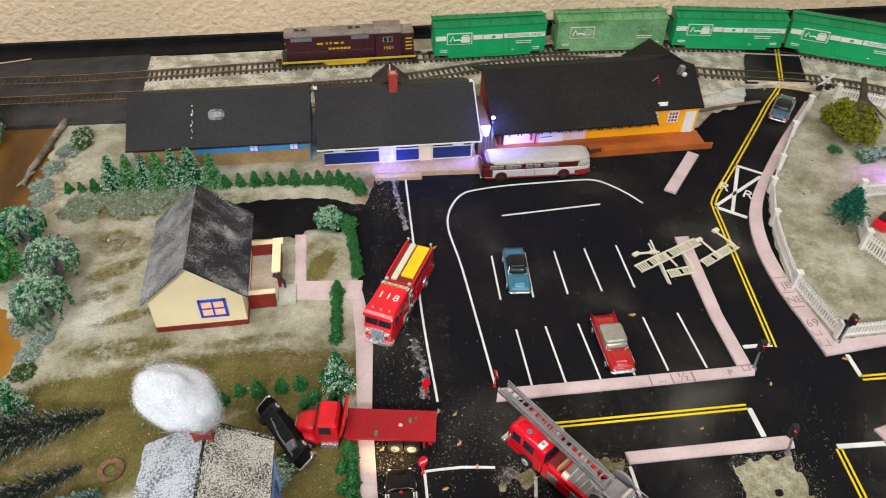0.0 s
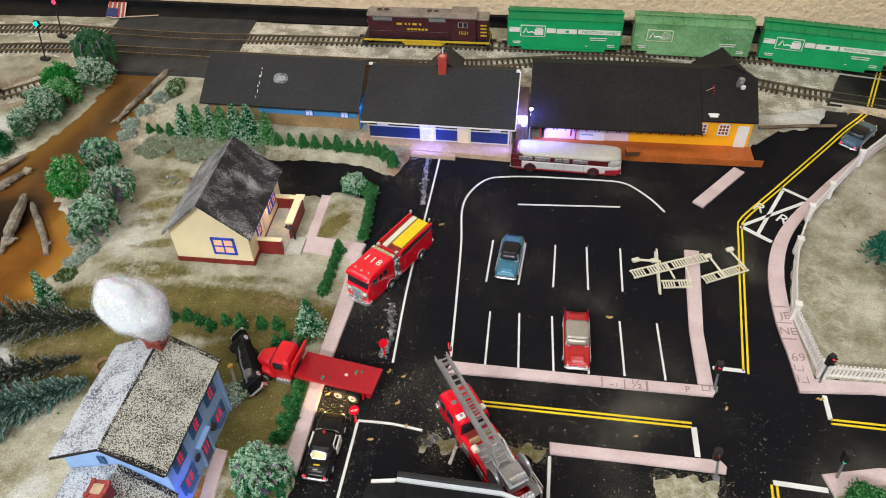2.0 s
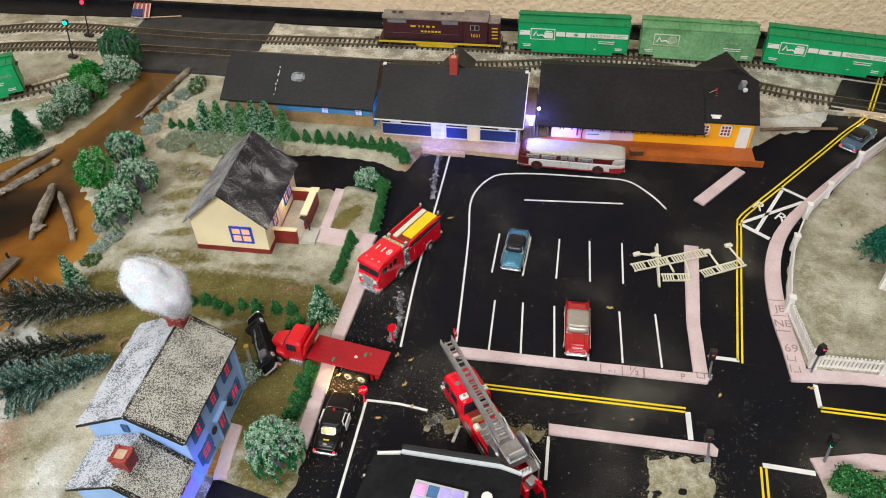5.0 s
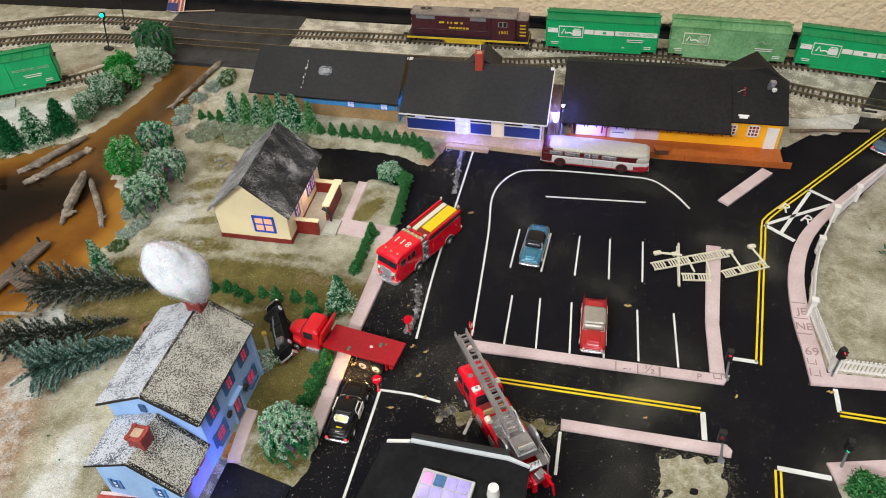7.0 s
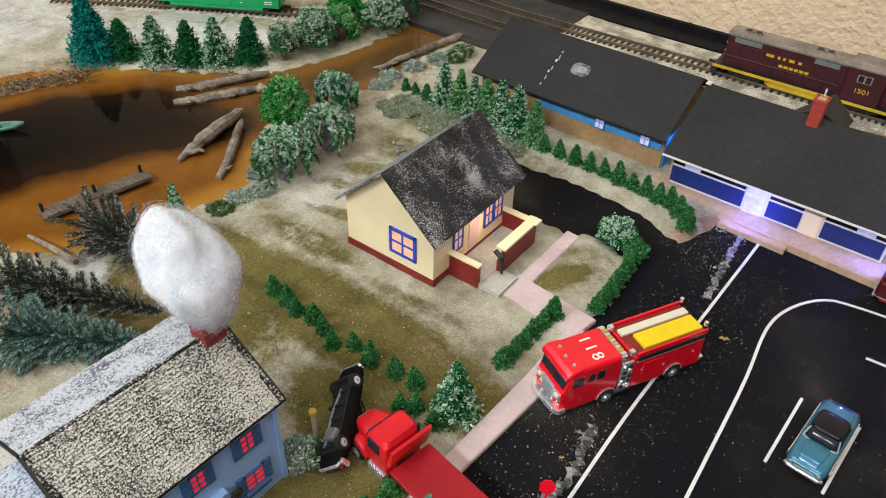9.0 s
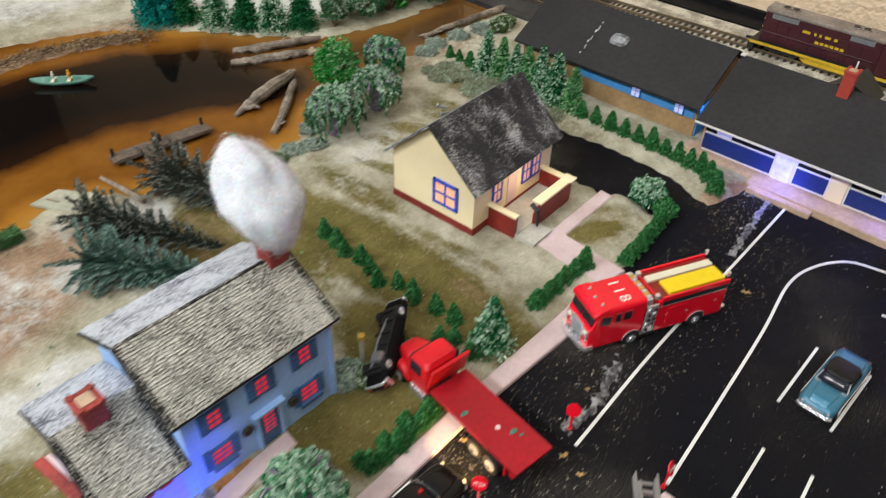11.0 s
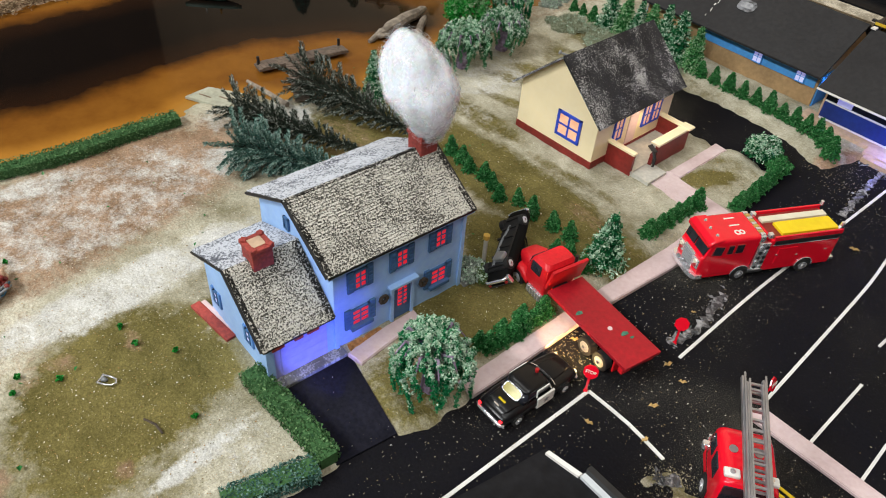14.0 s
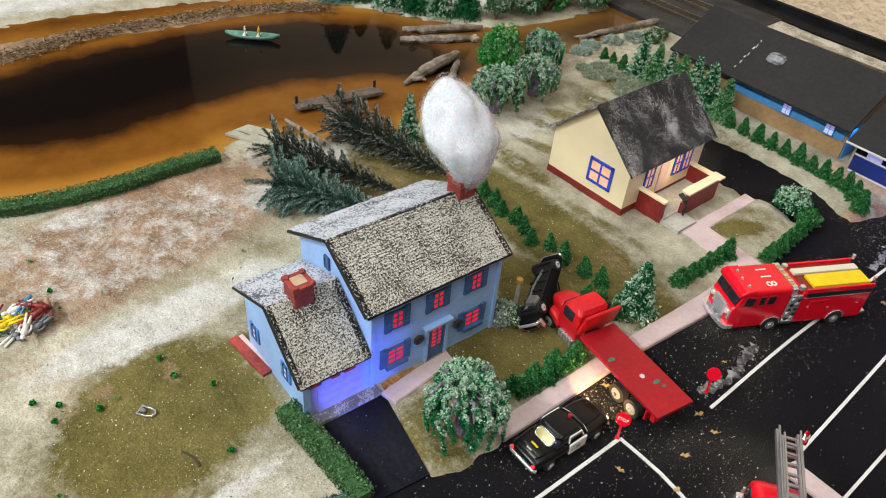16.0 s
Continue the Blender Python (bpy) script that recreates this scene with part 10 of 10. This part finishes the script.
part("stem", tube([(-0.441, -0.098, 0.006), (-0.415, -0.093, 0.007), (-0.385, -0.09, 0.01)], [0.0014, 0.002, 0.0022], 6), DRIFT, stick)
boat = thing("rowing_boat", "green model rowing boat floating on the pond", "boat", (-0.6105, -0.0555, 0.0022), 54.5)
hull = []
for x, w, z0, z1 in ((-0.0275, 0.0006, 0.004, 0.0078), (-0.02, 0.0044, 0.0012, 0.0066), (-0.008, 0.0068, 0.0, 0.0058), (0.008, 0.0068, 0.0, 0.0058), (0.02, 0.0044, 0.0012, 0.0066), (0.0275, 0.0006, 0.004, 0.0078)):
    hull.append([(x, -w, z1), (x, -w * 0.6, z0 + 0.001), (x, 0, z0), (x, w * 0.6, z0 + 0.001), (x, w, z1), (x, w * 0.8, z1 - 0.0002), (x, 0, z0 + 0.0016), (x, -w * 0.8, z1 - 0.0002)])
part("hull", loft(hull), BOAT_GREEN, boat, smooth=True)
for x in (-0.008, 0.006):
    part("thwart", box((x, 0, 0.0048), (0.003, 0.0115, 0.0008)), IVORY, boat)


SKIN = mat("tan_toy_plastic", (0.45, 0.3, 0.2), 0.5, 0, 0.1, 300, 0)


def figurine(c, d, coat, legs, label, size=1.0):
    """A tiny plain toy figurine: one mesh of lozenge shapes along d."""
    c, d = Vector(c), Vector(d).normalized()
    u = d.cross(Vector((0.3, 0.2, 1.0)))
    u = u.normalized() if u.length > 0.05 else Vector((1, 0, 0))
    s = size
    t = tube([c - d * 0.001 * s, c + d * 0.002 * s, c + d * 0.0052 * s, c + d * 0.0064 * s], [0.0015 * s, 0.0016 * s, 0.002 * s, 0.0009 * s], 8)
    tube([c + d * 0.0066 * s, c + d * 0.0074 * s, c + d * 0.009 * s, c + d * 0.0098 * s], [0.0008 * s, 0.0014 * s, 0.0013 * s, 0.0005 * s], 8, t)
    for k in (-1, 1):
        tube([c + u * 0.0008 * k * s, c + u * 0.0011 * k * s - d * 0.005 * s, c + u * 0.0014 * k * s - d * 0.0095 * s], [0.0009 * s, 0.0008 * s, 0.0007 * s], 6, t)
        tube([c + u * 0.0019 * k * s + d * 0.0048 * s, c + u * 0.0031 * k * s + d * 0.002 * s, c + u * 0.0026 * k * s - d * 0.0008 * s], [0.0007 * s, 0.0006 * s, 0.0006 * s], 6, t)
    return tagged(part("figurine", t, coat, None, "", True), label, "figurine")


figurine((-0.6145, -0.0615, 0.0108), (0, 0, 1), TRIM_WHITE, GREY, "plain white toy figurine sitting in the boat", 0.55)
figurine((-0.6065, -0.050, 0.0108), (0, 0, 1), ORANGE, GREY, "plain orange toy figurine sitting in the boat", 0.62)
TOY_BLUE = mat("toy_blue", (0.06, 0.22, 0.42), 0.5, 0, 0.1, 300, 0)
rg = random.Random(4)
for k, m_ in enumerate((TOY_BLUE, MAROON, TRIM_WHITE, ENGINE_YELLOW, GREY, MAROON, BOAT_GREEN, SKIN, TRIM_WHITE, TOY_BLUE, ENGINE_YELLOW, MAROON, GREY, SKIN, TOY_BLUE, TRIM_WHITE, MAROON, ENGINE_YELLOW, BOAT_GREEN)):
    a_ = rg.uniform(0, 6.28)
    figurine((-0.294 + rg.uniform(-0.014, 0.013), -0.329 + rg.uniform(-0.016, 0.013), 0.0048 + 0.0032 * (k % 3)), (math.cos(a_), math.sin(a_), rg.uniform(-0.2, 0.2)), m_, m_, "plain toy figurine lying in a heap on the ground")
# odds and ends on the ground
ws = thing("washer", "rusty flat washer lying in the moss", "washer", (-0.281, -0.0745, 0.0035))
bm = bmesh.new()
k = 28
loft([[(r * math.cos(6.2832 * j / k), r * math.sin(6.2832 * j / k), z) for r, z in ((0.0055, 0), (0.0095, 0), (0.0095, 0.0012), (0.0055, 0.0012))] for j in range(k + 1)], bm)
part("ring", bm, mat("rusty_steel", (0.16, 0.09, 0.05), 0.7, 0.3, 0.3, 400, 0.3), ws)
ck = thing("clip", "tiny silver swivel shackle lying on the grass", "shackle", (-0.1975, -0.2903, 0.003), 40)
part("bow", tube([(-0.0042, 0.0026, 0.0012), (0.001, 0.0027, 0.0012), (0.0042, 0.002, 0.0012), (0.0054, 0.0, 0.0012), (0.0042, -0.002, 0.0012), (0.001, -0.0027, 0.0012), (-0.0042, -0.0026, 0.0012)], 0.00055, 8), CHROME, ck, "bright bent bow", smooth=True)
part("swivel", cyl((-0.0012, 0, 0.0014), 0.0014, 0.0026, "X", seg=12, r2=0.0009), GREY, ck, "dark swivel", smooth=True)
part("pin", cyl((-0.0036, 0, 0.0013), 0.0005, 0.0062, "Y", seg=8), CHROME, ck)
tw = thing("twig", "short dark twig lying on the grass", "twig")
part("stem", tube([(-0.1645, -0.283, 0.0035), (-0.158, -0.2795, 0.004), (-0.1515, -0.2785, 0.0035)], 0.0006, 5), TWIG, tw)
for x, y, a_ in ((-0.347, 0.174, 20), (-0.338, 0.168, 75)):
    s_ = thing("screw", "small dark screw lying on the sand", "screw", (x, y, 0.0045), a_)
    part("shank", cyl((0, 0, 0), 0.0009, 0.009, "X", seg=8), GREY, s_)
    part("head", cyl((-0.0045, 0, 0), 0.0022, 0.0014, "X", seg=12), SILVER, s_)
st_ = thing("stone", "round brown stone on the sand", "stone", (-0.326, 0.1725, 0.004))
bm = bmesh.new()
bmesh.ops.create_icosphere(bm, subdivisions=2, radius=0.0042)
for v in bm.verts:
    v.co *= 1 + 0.2 * noise.noise(v.co * 300)
    v.co.z *= 0.6
part("body", bm, BARK, st_)
sh = thing("siding_plate", "flat grey plate beside the siding", "plate", (-0.70, 0.2, 0.0045), 36)
part("plate", box((0, 0, 0.0012), (0.07, 0.018, 0.0024), bev=0.0004), mat("pale_plate", (0.42, 0.42, 0.4), 0.6, 0, 0.1, 200, 0.2), sh)
for k in range(5):
    jk = thing("scrap", "dark scrap part lying beside the siding", "scrap", (-0.605 + 0.006 * k, 0.285 + 0.012 * (k % 3), 0.006), 40 * k)
    part("lump", box((0, 0, 0.003), (0.009, 0.005, 0.006), bev=0.0012), BLACK if k % 2 else TWIG, jk)

SAND_GRAIN = leaf_mat("sand_grain", ((0.0, (0.12, 0.105, 0.05)), (0.6, (0.3, 0.27, 0.17)), (1.0, (0.5, 0.46, 0.36))))
CRUMB = leaf_mat("ground_bits", ((0.0, (0.16, 0.09, 0.035)), (0.35, (0.42, 0.24, 0.09)), (0.6, (0.5, 0.42, 0.26)), (0.85, (0.72, 0.68, 0.58)), (1.0, (0.8, 0.78, 0.7))))

for k, (x, y) in enumerate(((-0.2305, -0.2726), (-0.2143, -0.2699), (-0.1976, -0.2537), (-0.2111, -0.3098), (-0.2242, -0.3269), (-0.2319, -0.3381), (-0.2141, -0.3313), (-0.3167, -0.3112), (-0.152, -0.262))):
    set_at(bush(0.0016, 0.0022, BUSH_BRIGHT, 140 + k, name="grass_tuft", label="tiny green tuft on the moss", leaves=60, leaf=0.0007, category="tuft"), x, y, 0.0032, k * 50)


# ---- loose bits: leaf crumbs, grit and debris ----
rng = np.random.default_rng(77)


def crumbs(name, label, spots, size, material, z=0.0009):
    p = np.asarray(spots)
    k = len(p)
    c = np.concatenate([p, np.zeros((k, 1)) + z + 0.0004 * rng.random((k, 1))], 1)
    a_ = rng.random(k) * 6.2832
    u = np.stack([np.cos(a_), np.sin(a_), 0.25 * rng.normal(size=k)], 1)
    v = np.stack([-np.sin(a_), np.cos(a_), 0.25 * rng.normal(size=k)], 1)
    s = size * (0.4 + 0.9 * rng.random(k) ** 2)[:, None]
    ob = scatter_mesh(name, c, u * s, v * s * (0.35 + 0.4 * rng.random((k, 1))), material)
    return tagged(ob, label, "debris", "", "stuff")


def spread(k, x0, x1, y0, y1):
    return np.stack([rng.uniform(x0, x1, k), rng.uniform(y0, y1, k)], 1)


def ground_height(p):
    """Height of the scenery at plan points."""
    i_ = np.clip(((p[:, 0] + 1.1) / STEP).round().astype(int), 0, nx - 1)
    j_ = np.clip(((p[:, 1] + 0.5) / STEP).round().astype(int), 0, ny - 1)
    return height[j_ * nx + i_]


lot = np.concatenate([spread(420, -0.099, -0.07, -0.105, -0.045), spread(500, -0.12, -0.075, 0.215, 0.275), spread(2400, -0.10, 0.30, -0.2, 0.29), spread(1500, -0.10, -0.03, -0.22, 0.25), spread(900, 0.0, 0.32, -0.2, -0.01), spread(600, -0.10, 0.30, -0.12, 0.29), spread(950, -0.10, -0.03, -0.15, 0.22), spread(520, -0.03, 0.26, -0.075, -0.012), spread(260, -0.1, 0.0, -0.09, -0.03), spread(200, 0.22, 0.30, 0.0, 0.3), spread(70, -0.25, -0.1, 0.19, 0.235), spread(24, -0.15, -0.08, -0.214, -0.18), spread(200, 0.2, 0.28, 0.24, 0.32)])
crumbs("leaf_crumbs", "pale dried leaf crumbs strewn over the asphalt", lot, 0.00044, LEAF_DRY)
west = np.concatenate([spread(3200, -0.42, -0.09, -0.34, 0.28), spread(3600, -0.42, -0.1, -0.34, 0.25), spread(1100, -0.3, -0.1, -0.34, -0.2), spread(700, 0.3, 0.5, 0.04, 0.36)])
gz = ground_height(west)
west, gz = west[gz > 0.0015], gz[gz > 0.0015]
crumbs("ground_crumbs", "dry crumbs strewn over the sandy ground", west, 0.00045, CRUMB, gz[:, None] + 0.0002)
grit = np.concatenate([spread(9000, -0.42, -0.09, -0.35, 0.28), spread(2600, 0.29, 0.5, 0.03, 0.42)])
gz = ground_height(grit)
grit, gz = grit[gz > 0.0015], gz[gz > 0.0015]
crumbs("ground_grit", "fine sand and moss crumbs over the ground", grit, 0.00042, SAND_GRAIN, gz[:, None] + 0.0001)
flecks = np.concatenate([spread(2200, -0.27, -0.1, -0.34, 0.03), spread(900, -0.42, -0.27, -0.34, -0.1)])
gz = ground_height(flecks)
flecks, gz = flecks[gz > 0.0015], gz[gz > 0.0015]
crumbs("leaf_flecks", "pale straw flecks strewn over the moss", flecks, 0.0005, LEAF_DRY, gz[:, None] + 0.0002)
crumbs("moss_tufts", "green moss tufts strewn over the ground", np.concatenate([spread(60, -0.42, -0.16, -0.34, 0.02), spread(30, 0.3, 0.5, 0.04, 0.36)]), 0.0018, FIR, 0.0042)
edge = []
for poly in (PATCH_A, PATCH_C, PATCH_D):
    q = np.array(smooth_line([*poly, poly[0]], 0.002))
    edge.append(q[rng.integers(0, len(q), 2600 if poly is PATCH_A else 700)] + rng.normal(size=(2600 if poly is PATCH_A else 700, 2)) * 0.0045)
crumbs("sand_grains", "loose sand grains spilling over the asphalt", np.concatenate(edge), 0.00055, SAND_GRAIN, 0.0004)
trail = []
for a_, c_ in (((-0.062, 0.045), (-0.052, 0.005)), ((-0.052, 0.005), (-0.054, -0.017)), ((-0.079, 0.275), (-0.074, 0.224)), ((-0.074, 0.224), (-0.066, 0.185)), ((0.008, -0.085), (0.003, -0.092)), ((-0.082, 0.27), (-0.095, 0.262))):
    f = rng.random((26, 1))
    trail.append(np.array(a_) * (1 - f) + np.array(c_) * f + rng.normal(size=(26, 2)) * 0.0024)
crumbs("glue_flakes", "grey dried glue flakes along the kerb", np.concatenate(trail), 0.0019, leaf_mat("glue_flake", ((0.0, (0.05, 0.05, 0.052)), (0.6, (0.13, 0.13, 0.135)), (1.0, (0.34, 0.34, 0.35))), 0.3), 0.0007)
bank = np.array(smooth_line([(-0.66, -0.34), (-0.665, -0.26), (-0.684, -0.2), (-0.686, -0.12), (-0.683, -0.04), (-0.668, 0.02), (-0.65, 0.05)], 0.003))
f = rng.integers(0, len(bank), 6500)
crumbs("bank_litter", "dark twig litter along the pond bank", bank[f] + rng.normal(size=(6500, 2)) * 0.0075, 0.0017, leaf_mat("twig_litter", ((0.0, (0.06, 0.035, 0.018)), (0.6, (0.17, 0.11, 0.06)), (1.0, (0.34, 0.26, 0.17)))), 0.0045)
LEAF = leaf_mat("fallen_leaf", ((0.0, (0.4, 0.2, 0.05)), (0.5, (0.5, 0.33, 0.12)), (1.0, (0.6, 0.45, 0.22))))
for x, y, s, a_ in ((-0.040, 0.158, 0.0042, 20), (-0.028, -0.059, 0.0036, 50), (-0.040, -0.096, 0.0032, 10), (-0.016, -0.079, 0.003, 80), (0.133, 0.066, 0.0045, 0), (-0.086, -0.062, 0.0034, 40), (0.229, -0.012, 0.003, 70), (0.402, 0.43, 0.004, 10), (0.39, 0.442, 0.003, 60), (-0.062, 0.015, 0.002, 30), (-0.043, -0.03, 0.0036, 70), (-0.078, -0.053, 0.0026, 20), (0.16, -0.052, 0.0024, 15), (0.302, 0.012, 0.004, 0), (-0.03, -0.033, 0.003, 35), (-0.071, -0.04, 0.003, 60)):
    s *= 0.78
    lf = thing("leaf", "curled tan fallen leaf on the asphalt", "leaf", (x, y, 0.0006), a_)
    pts_ = [(-s, 0, 0.0), (-s * 0.45, s * 0.5, 0.001), (-s * 0.1, s * 0.22, 0.0003), (s * 0.45, s * 0.48, 0.0012), (s, s * 0.1, 0.0004), (s * 0.45, -s * 0.3, 0.0012), (s * 0.05, -s * 0.5, 0.0004), (-s * 0.45, -s * 0.25, 0.0008)]
    part("blade", loft([pts_, [(p[0], p[1], p[2] + 0.0003) for p in pts_]]), LEAF, lf)

rg = random.Random(12)
for line, w_ in (([(-0.062, 0.045), (-0.055, 0.022), (-0.052, 0.004), (-0.0545, -0.017)], 0.0062), ([(-0.08, 0.276), (-0.077, 0.25), (-0.073, 0.224), (-0.066, 0.186)], 0.0048), ([(0.010, -0.082), (0.003, -0.092)], 0.006)):
    pts_ = smooth_line(line, 0.0022)
    le, ri = [], []
    for k, p in enumerate(pts_):
        q0, q1 = Vector(pts_[max(0, k - 1)]), Vector(pts_[min(len(pts_) - 1, k + 1)])
        nn = (q1 - q0).normalized()
        nn = Vector((-nn.y, nn.x))
        wl, wr = w_ * rg.uniform(0.12, 0.75), w_ * rg.uniform(0.12, 0.75)
        le.append((p[0] + nn.x * wl, p[1] + nn.y * wl))
        ri.append((p[0] - nn.x * wr, p[1] - nn.y * wr))
    gs = thing("glue_smear", "ragged smear of dried grey glue on the asphalt", "glue smear")
    part("film", strip(le, ri, 0.0001, 0.0007), GLUE, gs)
